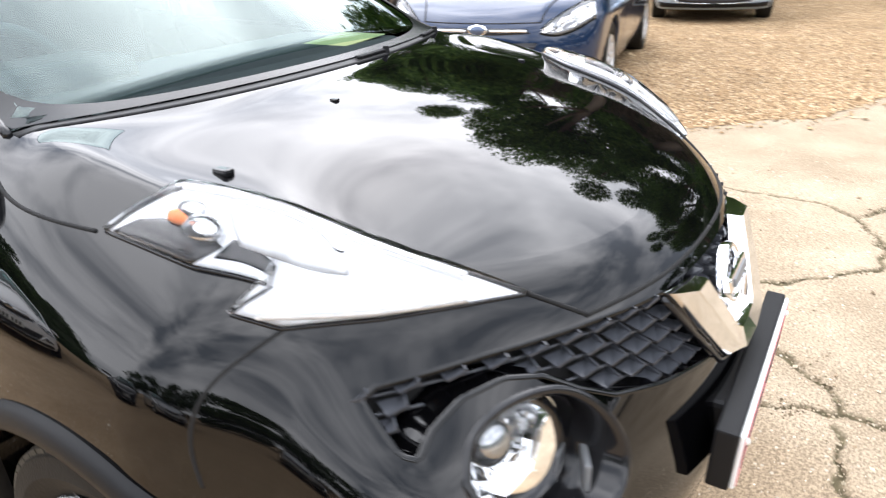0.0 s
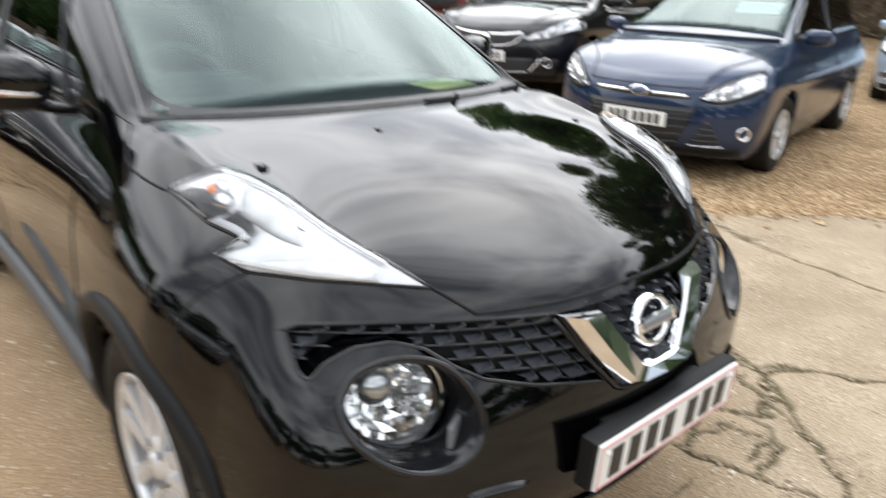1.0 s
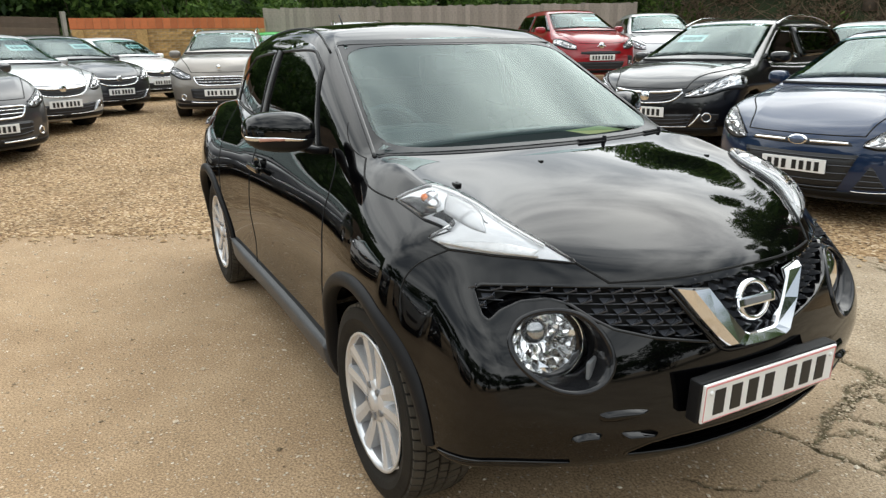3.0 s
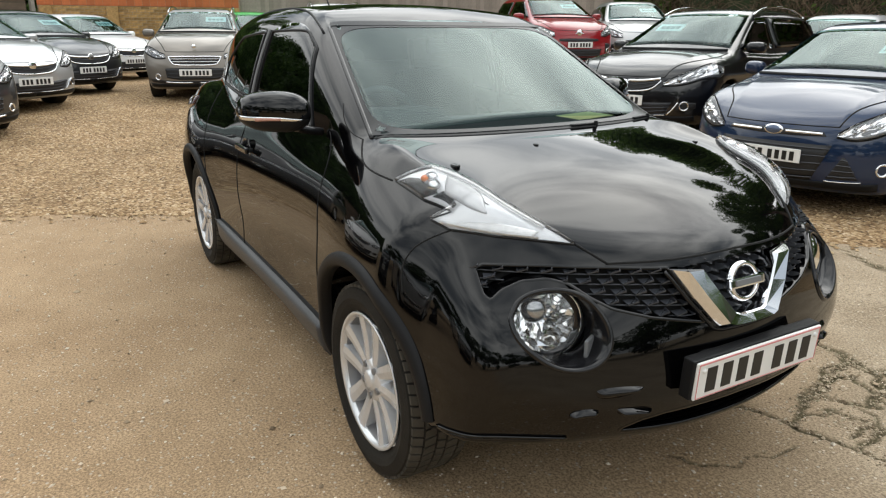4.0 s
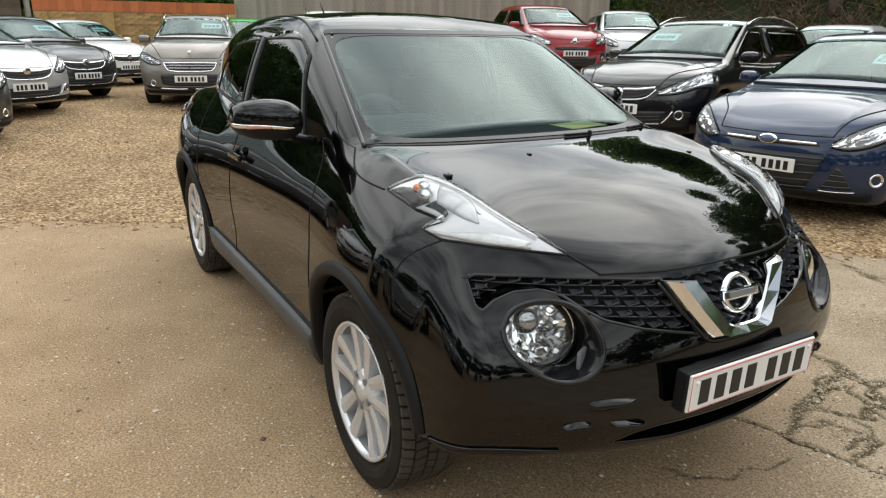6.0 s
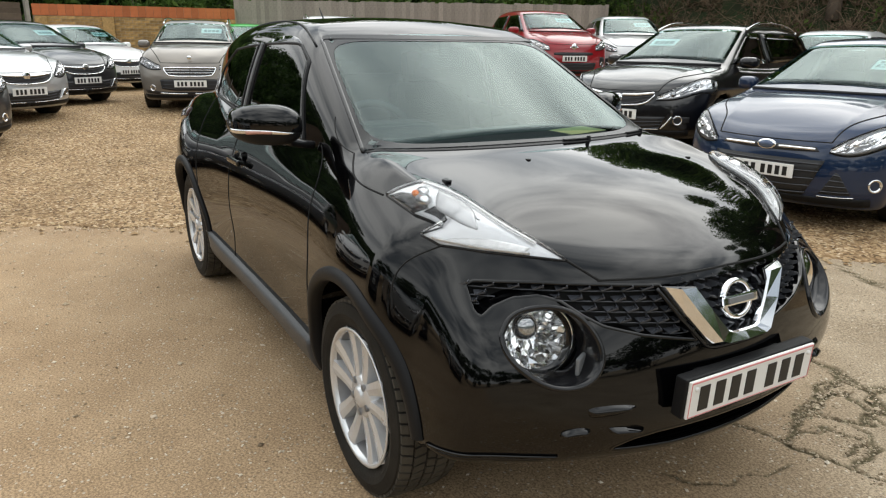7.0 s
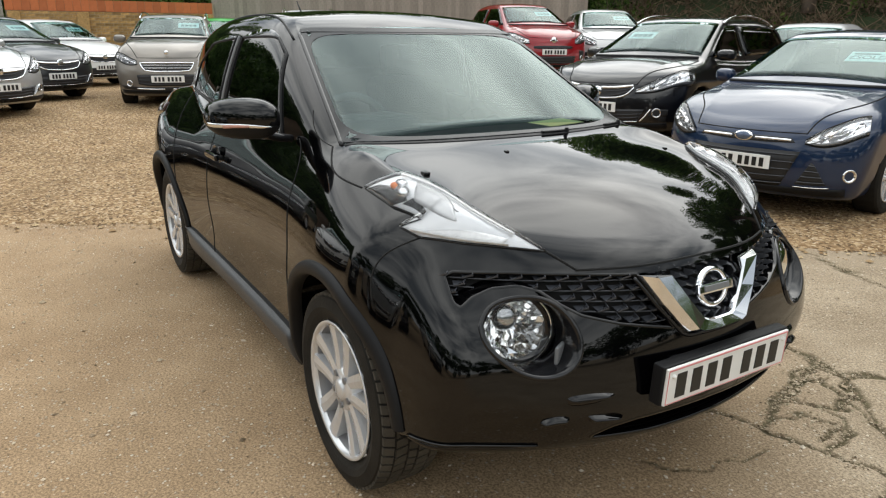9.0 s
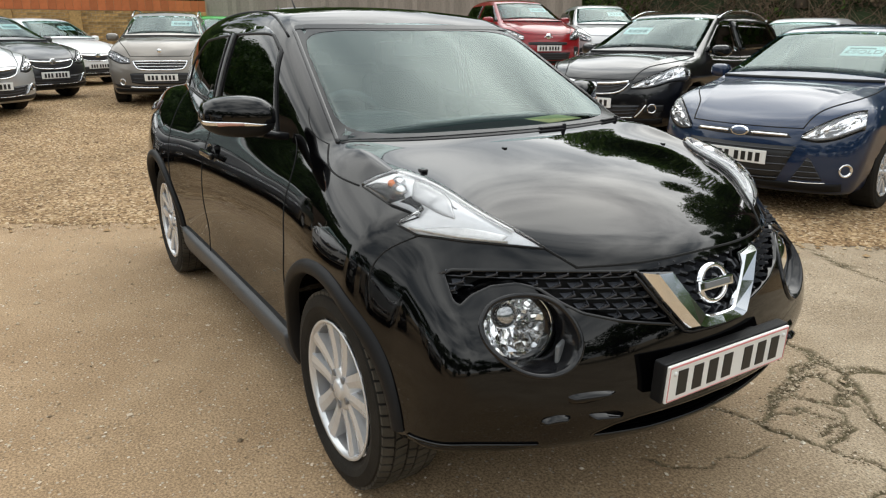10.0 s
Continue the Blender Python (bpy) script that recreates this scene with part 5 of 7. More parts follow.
    for s in (-1, 1):
        c0, n0 = onto(F, [(fx(fy, fz), s * fy, fz)], 6)
        q_ = Vector(n0[0]).to_track_quat("X", "Z").to_matrix().to_4x4()
        fg = mesh_ob("fog_lamp", *turned([(-0.02, 0.055), (0.006, 0.055), (0.01, 0.05), (0.006, 0.042), (-0.01, 0.03), (-0.014, 0.001)], 20, "x"), M_CHROME, ob)
        fg.matrix_local = Matrix.Translation(Vector(c0[0])) @ q_
    both("lower_lip", [(fx(0.0, 0.3), 0.0, 0.285), (fx(0.5, 0.3), 0.5, 0.285), (fx(0.78, 0.3), 0.78, 0.30)], [(fx(0.0, 0.3) - 0.03, 0.0, 0.215), (fx(0.5, 0.3) - 0.03, 0.5, 0.215), (fx(0.78, 0.3) - 0.03, 0.78, 0.225)], 14, 4, M_PLASTIC, 0.006)
    both("door_gap", [(K["ax_f"] - 0.62, W, 0.33), (K["ax_f"] - 0.60, W, 0.7), (K["ax_f"] - 0.66, W - 0.1, K["belt"] + 0.02)], [(K["ax_f"] - 0.628, W, 0.33), (K["ax_f"] - 0.608, W, 0.7), (K["ax_f"] - 0.668, W - 0.1, K["belt"] + 0.02)], 14, 2, M_DARK, 0.001, 0.002)
    both("door_gap", [(mid, W, 0.33), (mid, W, 0.7), (mid, W - 0.1, K["belt"] + 0.04)], [(mid - 0.008, W, 0.33), (mid - 0.008, W, 0.7), (mid - 0.008, W - 0.1, K["belt"] + 0.04)], 14, 2, M_DARK, 0.001, 0.002)
    if P.get("rails"):
        for s in (-1, 1):
            path = [(K["top_ws"] - 0.06, s * (W - 0.30), H - 0.085), (K["top_ws"] - 0.3, s * (W - 0.3), H - 0.02), (-0.6, s * (W - 0.3), H + 0.025), (K["tail"] + 0.8, s * (W - 0.32), H - 0.02), (K["tail"] + 0.45, s * (W - 0.33), H - 0.09)]
            mesh_ob("roof_rail", *tube(rail(path, 24), 0.016, 6), P["rails"], ob)
    # bonnet joints
    b_in = P["lamp_hi"][0][0] - 0.02
    for s in (-1, 1):
        line_ = [(K["base"] - 0.02, s * (W - 0.16), K["cowl"] - 0.02), ((K["base"] + K["f"]) / 2 - 0.05, s * (W - 0.22), K["cowl"] - 0.08), (K["f"] - 0.30, s * (b_in + 0.06), K["cowl"] - 0.2), (fx(b_in, 0.72) - 0.06, s * b_in, P["lamp_hi"][0][1] + 0.03)]
        jp_, jn_ = onto(F, rail(line_, 26), 8)
        mesh_ob("bonnet_gap", *tube(jp_, 0.006, 5), M_DARK, ob)
    jp_, jn_ = onto(F, rail([(fx(abs(y), 0.72) - 0.06, y, P["lamp_hi"][0][1] + 0.03) for y in np.linspace(-b_in, b_in, 7)], 26), 8)
    mesh_ob("bonnet_gap", *tube(jp_, 0.005, 5), M_DARK, ob)
    # price card behind the windscreen
    zc = K["cowl"] + (H - K["cowl"]) * P.get("card_z", 0.52)
    yc = P.get("card_y", 0.3)
    xc = K["base"] - K["slope"] * (zc - K["cowl"]) - 0.2 * yc * yc - 0.03
    tilt = math.atan2(K["slope"], 1.0)
    card = part("price_card", box(0.004, 0.36, 0.2), M_CARD, ob, "pale blue price card")
    card.matrix_local = Matrix.Translation((xc, yc, zc)) @ Matrix.Rotation(-tilt, 4, "Y")
    if P.get("sold"):
        cu = bpy.data.curves.new("card_text", "FONT")
        cu.body, cu.size, cu.extrude, cu.align_x, cu.align_y = "£SOLD", 0.105, 0.001, "CENTER", "CENTER"
        cu.materials.append(M_CARDINK)
        tx = new("card_text", cu)
        tx.parent = card
        tx.matrix_local = Matrix.Translation((0.004, 0, -0.025)) @ Matrix(((0, 0, 1, 0), (1, 0, 0, 0), (0, 1, 0, 0), (0, 0, 0, 1)))
        part("card_bar", box(0.002, 0.22, 0.025, (0.003, -0.03, 0.05)), M_CARDINK, card)
    else:
        for k in range(4):
            part("card_bar", box(0.002, 0.055, 0.08, (0.003, -0.105 + 0.07 * k, -0.01)), M_CARDINK, card)
    # inside: dash, seats
    for s in (-1, 1):
        part("front_seat", box(0.16, 0.46, 0.6, (K["base"] - 1.35, s * 0.36, 0.9), 0.06, Matrix.Rotation(-0.2, 4, "Y")), M_SEAT, ob)
        part("headrest", box(0.1, 0.26, 0.17, (K["base"] - 1.45, s * 0.36, 1.27), 0.04), M_SEAT, ob)
    part("dashboard", box(0.5, W * 2 - 0.3, 0.2, (K["base"] - 0.42, 0, K["cowl"] - 0.1), 0.05), M_DASH, ob)
    return ob, F, K


M_BADGE = mat("badge_blue", (0.10, 0.13, 0.2), 0.25, 0.3)
M_CARD = mat("price_card", (0.62, 0.78, 0.8), 0.5)
M_CARDINK = mat("card_ink", (0.03, 0.14, 0.16), 0.6)
M_LAMPDARK = mat("lamp_housing", (0.22, 0.225, 0.235), 0.3, 0.5)
M_DARKGRILLE = mat("grille_mesh", (0.012, 0.012, 0.013), 0.5)
LAMP_LO = [(0.48, 0.655, 0), (0.57, 0.632, 0.01), (0.67, 0.642, 0.06), (0.77, 0.705, 0.17)]
LAMP_HI = [(0.485, 0.685, 0), (0.57, 0.76, 0.05), (0.67, 0.806, 0.14), (0.77, 0.81, 0.24)]
BLUE_HATCH = dict(sold=True, card_y=0.35, card_z=0.5, kind="hatchback_car", L=4.36, W=1.82, H=1.54, hood=0.78, cowl=1.05, belt=1.0, nose=1.0, screen=0.95, plate_z=0.48, badge_z=0.675, badge_w=1.9, badge_r=0.72, badge_face=True, h=0.028, bend=0.30, lamp_lo=LAMP_LO, lamp_hi=LAMP_HI, bulb=0.8, fog=(0.79, 0.41), ridge=0.01, over=0.97,
             dark=[("upper_grille", [(0.0, 0.645), (0.25, 0.648), (0.41, 0.655)], [(0.0, 0.705), (0.25, 0.703), (0.38, 0.695)], 0, False), ("lower_grille", [(0.0, 0.28), (0.2, 0.28), (0.34, 0.29)], [(0.0, 0.585), (0.25, 0.585), (0.46, 0.585)], 5, False), ("side_grille", [(0.45, 0.32), (0.56, 0.32), (0.66, 0.325)], [(0.54, 0.50), (0.55, 0.50), (0.565, 0.49)], 4, True)],
             chrome_bars=[([(0.10, 0.675), (0.25, 0.675), (0.38, 0.672)], 0.012), ([(0.44, 0.30), (0.56, 0.298), (0.68, 0.305)], 0.005)])
WING_DARK = [("upper_grille", [(0.0, 0.56), (0.2, 0.57), (0.40, 0.645)], [(0.0, 0.70), (0.25, 0.715), (0.43, 0.72)], 3, False), ("lower_grille", [(0.0, 0.27), (0.3, 0.275), (0.50, 0.31)], [(0.0, 0.44), (0.3, 0.44), (0.56, 0.45)], 4, False), ("fog_recess", [(0.60, 0.36), (0.68, 0.36), (0.78, 0.39)], [(0.62, 0.44), (0.68, 0.45), (0.78, 0.45)], 0, True)]
WING_BARS = [([(0.05, 0.68), (0.22, 0.686), (0.42, 0.714)], 0.016), ([(0.0, 0.555), (0.2, 0.565), (0.36, 0.61), (0.43, 0.69)], 0.010), ([(0.52, 0.31), (0.57, 0.37), (0.62, 0.45)], 0.01), ([(0.06, 0.29), (0.3, 0.293), (0.5, 0.305)], 0.006)]
ESTATE = dict(kind="estate_car", L=4.6, W=1.81, H=1.51, hood=0.79, cowl=1.0, nose=1.05, screen=0.95, plate_z=0.46, badge_z=0.63, rails=M_CHROME, boot=0.1, rake=0.4, h=0.03, lamp_lo=[(0.45, 0.63, 0), (0.58, 0.63, 0.03), (0.72, 0.67, 0.14), (0.83, 0.74, 0.30)], lamp_hi=[(0.46, 0.68, 0), (0.60, 0.755, 0.05), (0.74, 0.805, 0.20), (0.835, 0.815, 0.36)], dark=WING_DARK, chrome_bars=WING_BARS, card_y=-0.3, ridge=0.009)
SALOON = dict(kind="hatchback_car", L=4.42, W=1.79, H=1.50, hood=0.78, cowl=1.02, plate_z=0.45, badge_z=0.675, lamp_lo=LAMP_LO, lamp_hi=LAMP_HI, dark=WING_DARK, chrome_bars=WING_BARS)
CROSSOVER_A = dict(kind="crossover_car", L=4.16, W=1.74, H=1.55, hood=0.92, cowl=1.12, belt=1.02, nose=0.95, screen=0.8, wr=0.33, plate_z=0.475, badge_z=0.90, badge_r=0.6, rails=M_CHROME, lamp_lo=[(0.48, 0.72, 0), (0.58, 0.70, 0.02), (0.70, 0.72, 0.10), (0.79, 0.80, 0.24)], lamp_hi=[(0.50, 0.80, 0), (0.60, 0.84, 0.04), (0.70, 0.86, 0.16), (0.79, 0.85, 0.30)], fog=(0.62, 0.40),
             dark=[("upper_grille", [(0.0, 0.585), (0.25, 0.59), (0.36, 0.61)], [(0.0, 0.765), (0.25, 0.765), (0.45, 0.755)], 0, False), ("lower_grille", [(0.0, 0.36), (0.3, 0.36), (0.47, 0.39)], [(0.0, 0.55), (0.3, 0.55), (0.49, 0.54)], 3, False), ("bumper_plastic", [(0.0, 0.29), (0.4, 0.29), (0.72, 0.31)], [(0.0, 0.345), (0.4, 0.345), (0.76, 0.37)], 0, False)],
             chrome_bars=[([(0.0, 0.75), (0.25, 0.75), (0.43, 0.742)], 0.012), ([(0.43, 0.742), (0.40, 0.67), (0.35, 0.61)], 0.014), ([(0.0, 0.705), (0.25, 0.705), (0.40, 0.702)], 0.006), ([(0.0, 0.655), (0.25, 0.655), (0.375, 0.655)], 0.006), ([(0.0, 0.598), (0.25, 0.60), (0.35, 0.61)], 0.014), ([(0.06, 0.31), (0.3, 0.31), (0.5, 0.32)], 0.012)])
SMALL_HATCH = dict(kind="hatchback_car", L=3.94, W=1.73, H=1.50, hood=0.84, cowl=1.04, belt=0.98, nose=0.85, screen=0.9, plate_z=0.53, badge_z=0.76, base=2.46, lamp_lo=[(0.50, 0.70, 0), (0.60, 0.69, 0.02), (0.70, 0.71, 0.10), (0.79, 0.76, 0.22)], lamp_hi=[(0.52, 0.80, 0), (0.60, 0.84, 0.04), (0.70, 0.87, 0.14), (0.79, 0.85, 0.28)],
          dark=[("upper_grille", [(0.0, 0.59), (0.25, 0.59), (0.42, 0.60)], [(0.0, 0.655), (0.25, 0.655), (0.42, 0.645)], 1, False), ("lower_grille", [(0.0, 0.30), (0.3, 0.30), (0.46, 0.32)], [(0.0, 0.45), (0.3, 0.45), (0.5, 0.45)], 3, False), ("fog_recess", [(0.60, 0.38), (0.66, 0.38), (0.74, 0.40)], [(0.60, 0.56), (0.66, 0.56), (0.74, 0.54)], 0, True)],
          chrome_bars=[([(0.02, 0.75), (0.06, 0.78), (0.09, 0.75)], 0.007)])


def place(P, x, y, heading, label, colour):
    """A car on the lot whose front middle is at x, y and whose nose points along heading (degrees); it takes the slope of the ground."""
    a = radians(heading)
    hx, hy = math.cos(a), math.sin(a)
    at = lambda d: float(min(ground_z(np.array(x - hx * d), np.array(y - hy * d)), 0.9))
    zf, zr = at(0.88), at(0.88 + P.get("base", 2.65))
    tilt = math.atan2(zf - zr, P.get("base", 2.65))
    mid_d = P["L"] / 2
    z = zf + (zr - zf) * (mid_d - 0.88) / P.get("base", 2.65)
    m = pose(x - hx * mid_d, y - hy * mid_d, z, 0, 0, heading) @ Matrix.Rotation(-tilt, 4, "Y")
    return parked_car(P, m, label, colour)


CROSSOVER_B = dict(CROSSOVER_A, badge_r=1.0, badge_z=0.69, badge_out=0.012)
CAR_SPOTS = [
    (BLUE_HATCH, -0.49, 3.61, -80, "dark blue hatchback with a sold card in its windscreen", ("dark_blue", (0.006, 0.019, 0.055), 0.2)),
    (ESTATE, -2.98, 4.31, -73.6, "black estate car with chrome roof rails", ("estate_black", (0.005, 0.005, 0.006), 0.1)),
    (CROSSOVER_A, -9.4, 0.75, -16.6, "grey-beige crossover with roof rails on gravel", ("grey_beige", (0.2, 0.18, 0.155), 0.5)),
    (SALOON, -11.2, -0.68, 29.9, "dark grey hatchback with a chrome grille", ("dark_grey", (0.03, 0.032, 0.036), 0.4)),
    (SALOON, -9.0, -1.62, 30.7, "silver hatchback on gravel", ("silver", (0.55, 0.56, 0.57), 0.6)),
    (SALOON, -14.8, 0.47, 26, "white hatchback by the brick wall", ("white", (0.84, 0.84, 0.84), 0.0)),
    (CROSSOVER_B, -6.9, -2.4, 30.7, "dark grey crossover with a chrome-edged grille", ("slate", (0.05, 0.05, 0.052), 0.4)),
    (SMALL_HATCH, -7.96, 7.88, -17.2, "red small hatchback by the timber fence", ("red", (0.25, 0.007, 0.012), 0.0)),
    (SMALL_HATCH, -8.0, 9.75, -32, "pale silver hatchback beside the red one", ("silver_pale", (0.6, 0.6, 0.6), 0.5)),
    (CROSSOVER_A, -11.6, 4.4, -15, "white crossover with roof rails behind the black car", ("white", (0.84, 0.84, 0.84), 0.0)),
    (SMALL_HATCH, -14.6, 3.2, -12, "bright green small car by the fence", ("green", (0.05, 0.42, 0.06), 0.0)),
    (SALOON, -4.2, 9.6, -70, "white hatchback beyond the estate car", ("white", (0.84, 0.84, 0.84), 0.0)),
    (SALOON, 0.0, 9.9, -76, "pale blue hatchback further along the row", ("pale_blue", (0.35, 0.45, 0.58), 0.5)),
    (SALOON, -3.9, -3.6, 38, "white hatchback in the row facing the black car", ("white", (0.84, 0.84, 0.84), 0.0)),
    (ESTATE, -1.3, -4.9, 48, "black estate car in the row facing the black car", ("estate_black", (0.005, 0.005, 0.006), 0.1)),
    (SALOON, 1.4, -5.8, 58, "silver hatchback in the row facing the black car", ("silver", (0.55, 0.56, 0.57), 0.6)),
]
for spot in CAR_SPOTS:
    place(*spot)

# ---- ground ----
CRACK_WIDTH = {9: 0.7, 11: 0.7, 13: 0.3}
CRACKS = [
    [(1.50, 0.55), (1.66, 0.63), (1.82, 0.69), (1.93, 0.72), (2.04, 0.75), (2.22, 0.80), (2.39, 0.82), (2.7, 0.78)],
    [(1.20, 1.52), (1.42, 1.46), (1.61, 1.41), (1.74, 1.38), (1.83, 1.58), (1.98, 1.63), (2.18, 1.79), (2.37, 1.98)],
    [(1.61, 1.41), (1.71, 1.03), (1.75, 0.83), (1.82, 0.69)],
    [(1.74, 1.38), (1.85, 1.27), (2.1, 1.06), (2.24, 0.94), (2.30, 0.82)],
    [(1.72, 0.97), (1.89, 1.1), (1.85, 1.27)],
    [(1.8, 0.8), (1.84, 0.91), (1.93, 0.95), (2.01, 0.94), (2.04, 0.75)],
    [(0.59, 3.05), (0.9, 2.89), (1.22, 2.79), (1.75, 2.71), (2.03, 2.7), (2.23, 2.54), (2.35, 2.73), (2.6, 2.75)],
    [(2.23, 2.54), (2.34, 2.27), (2.36, 2.04), (2.37, 1.98)],
    [(2.25, 0.72), (2.29, 0.52), (2.35, 0.3)],
    [(1.74, 0.92), (1.80, 1.01), (1.88, 1.05), (1.94, 1.02), (1.98, 0.91), (1.97, 0.80)],
    [(1.81, 0.76), (1.73, 0.85), (1.68, 1.0), (1.65, 1.15), (1.60, 1.26), (1.62, 1.44), (1.44, 1.45)],
    [(1.66, 1.20), (1.71, 1.29), (1.79, 1.25), (1.88, 1.16), (1.97, 1.11), (2.06, 1.08)],
    [(1.62, 1.44), (1.70, 1.42), (1.81, 1.55)],
    [(1.94, 0.71), (1.94, 0.57), (1.90, 0.39), (1.84, 0.19), (1.80, 0.17), (1.72, 0.13)],
]


def crack_distance(x, y):
    wob = np.array([noise.noise(Vector((a * 9, b * 9, 3.1))) for a, b in zip(x, y)])
    wob2 = np.array([noise.noise(Vector((a * 9, b * 9, 8.7))) for a, b in zip(x, y)])
    x, y = x + 0.05 * wob, y + 0.05 * wob2
    d = np.full(len(x), 9.0)
    for k, line in enumerate(CRACKS):
        for (ax, ay), (bx, by) in zip(line, line[1:]):
            ex, ey = bx - ax, by - ay
            t = np.clip(((x - ax) * ex + (y - ay) * ey) / (ex * ex + ey * ey), 0, 1)
            d = np.minimum(d, np.hypot(x - ax - t * ex, y - ay - t * ey) / CRACK_WIDTH.get(k, 1.0))
    return d


def ground_material():
    m = bpy.data.materials.new("worn_concrete")
    m.use_nodes = True
    n, l = nodes_of(m)
    b = n["Principled BSDF"]
    b.inputs["Roughness"].default_value, b.inputs["Specular IOR Level"].default_value = 0.9, 0.25
    tc = n.new("ShaderNodeTexCoord")

    def noise_(scale, detail=5, rough=0.55):
        q = n.new("ShaderNodeTexNoise")
        q.inputs["Scale"].default_value, q.inputs["Detail"].default_value, q.inputs["Roughness"].default_value = scale, detail, rough
        l.new(tc.outputs["Object"], q.inputs["Vector"])
        return q.outputs[0]

    def ramp(src, p0, c0, p1, c1):
        r = n.new("ShaderNodeValToRGB")
        r.color_ramp.elements[0].position, r.color_ramp.elements[0].color = p0, (*c0, 1)
        r.color_ramp.elements[1].position, r.color_ramp.elements[1].color = p1, (*c1, 1)
        l.new(src, r.inputs[0])
        return r.outputs[0]

    def mixed(fac, a, c, kind="MIX"):
        q = n.new("ShaderNodeMixRGB")
        q.blend_type = kind
        l.new(fac, q.inputs[0]) if not isinstance(fac, float) else setattr(q.inputs[0], "default_value", fac)
        for k, v in ((1, a), (2, c)):
            l.new(v, q.inputs[k]) if not isinstance(v, tuple) else setattr(q.inputs[k], "default_value", (*v, 1))
        return q.outputs[0]

    def attr(name):
        q = n.new("ShaderNodeAttribute")
        q.attribute_name = name
        return q.outputs["Fac"]

    sandy = ramp(noise_(0.9, 6), 0.3, (0.33, 0.233, 0.141), 0.7, (0.40, 0.296, 0.187))
    grey = ramp(noise_(1.6, 7), 0.3, (0.29, 0.234, 0.166), 0.72, (0.41, 0.343, 0.254))
    base = mixed(attr("bare"), sandy, grey)
    stain = ramp(noise_(3.3, 8, 0.65), 0.40, (0.72, 0.69, 0.65), 0.62, (1, 1, 1))
    base = mixed(0.5, base, mixed(1.0, base, stain, "MULTIPLY"))
    grit = ramp(noise_(110, 3, 0.7), 0.36, (0.4, 0.37, 0.33), 0.66, (1.5, 1.45, 1.38))
    base = mixed(0.75, base, mixed(1.0, base, grit, "MULTIPLY"))
    vor = n.new("ShaderNodeTexVoronoi")
    vor.inputs["Scale"].default_value = 30
    l.new(tc.outputs["Object"], vor.inputs["Vector"])
    chip = ramp(vor.outputs["Distance"], 0.12, (1, 1, 1), 0.19, (0, 0, 0))
    base = mixed(chip, base, mixed(noise_(25, 2), (0.12, 0.085, 0.055), (0.75, 0.66, 0.52)))
    moss = mixed(noise_(30, 4), (0.06, 0.046, 0.03), (0.125, 0.105, 0.05))
    base = mixed(attr("crack"), base, moss)
    l.new(base, b.inputs["Base Color"])
    bp = n.new("ShaderNodeBump")
    bp.inputs["Strength"].default_value, bp.inputs["Distance"].default_value = 0.5, 0.006
    add = n.new("ShaderNodeMath")
    l.new(noise_(70, 6, 0.7), add.inputs[0])
    l.new(chip, add.inputs[1])
    l.new(add.outputs[0], bp.inputs["Height"])
    l.new(bp.outputs[0], b.inputs["Normal"])
    return m


def steps(*runs):
    return np.unique(np.round(np.concatenate([np.arange(a, b, h) for a, b, h in runs]), 4))


gx = steps((-900, -100, 200), (-100, -30, 20), (-30, -6, 0.6), (-6, 0.5, 0.2), (0.5, 1.2, 0.1), (1.2, 2.8, 0.011), (2.8, 8, 0.3), (8, 60, 10), (60, 901, 140))
gy = steps((-900, -100, 200), (-100, -20, 20), (-20, -2.2, 0.4), (-2.2, 0.0, 0.2), (0.0, 3.2, 0.011), (3.2, 20, 0.4), (20, 60, 10), (60, 901, 140))
GX, GY = np.meshgrid(gx, gy, indexing="ij")
GZ = np.minimum(ground_z(GX, GY), 0.9)
flat = np.stack([GX, GY, GZ], -1).reshape(-1, 3)
near = (flat[:, 0] > 0.4) & (flat[:, 0] < 2.9) & (flat[:, 1] > -2.3) & (flat[:, 1] < 3.3)
cd = np.full(len(flat), 9.0)
cd[near] = crack_distance(flat[near, 0], flat[near, 1])
wide = np.array([0.011 + 0.018 * max(0, noise.noise(Vector((a * 3, b * 3, 0)))) for a, b in flat[near, :2]])
crack = np.zeros(len(flat))
crack[near] = np.clip(2.0 * (1.3 - cd[near] / wide), 0, 1)
flat[:, 2] -= 0.010 * crack
slab = np.array([noise.noise(Vector((a * 1.3, b * 1.3, 5))) for a, b in flat[near, :2]])
flat[near, 2] += 0.006 * slab
i = np.arange(GX.size).reshape(GX.shape)
f = np.stack([i[:-1, :-1], i[1:, :-1], i[1:, 1:], i[:-1, 1:]], -1).reshape(-1, 4)
ground = mesh_ob("ground", flat, f, ground_material())
tagged(ground, "worn sandy concrete car lot with mossy cracks", "ground", kind="structure")
for nm, val in (("crack", crack), ("bare", np.clip((flat[:, 0] + 0.8 * flat[:, 1] - 1.9) / 0.9, 0, 1))):
    at = ground.data.attributes.new(nm, "FLOAT", "POINT")
    at.data.foreach_set("value", val.astype(np.float32))

# gravel that covers the lot behind a ragged edge
EDGE = [(-5.5, -12), (-4.3, -6), (-3.6, -3), (-3.2, -1.93), (-2.9, -1.34), (-2.5, -0.72), (-1.6, 0.9), (-0.6, 2.2), (0.3, 3.0), (0.75, 3.45), (1.2, 4.05), (1.75, 4.5), (2.3, 5.55), (4.5, 9.0), (7, 14)]


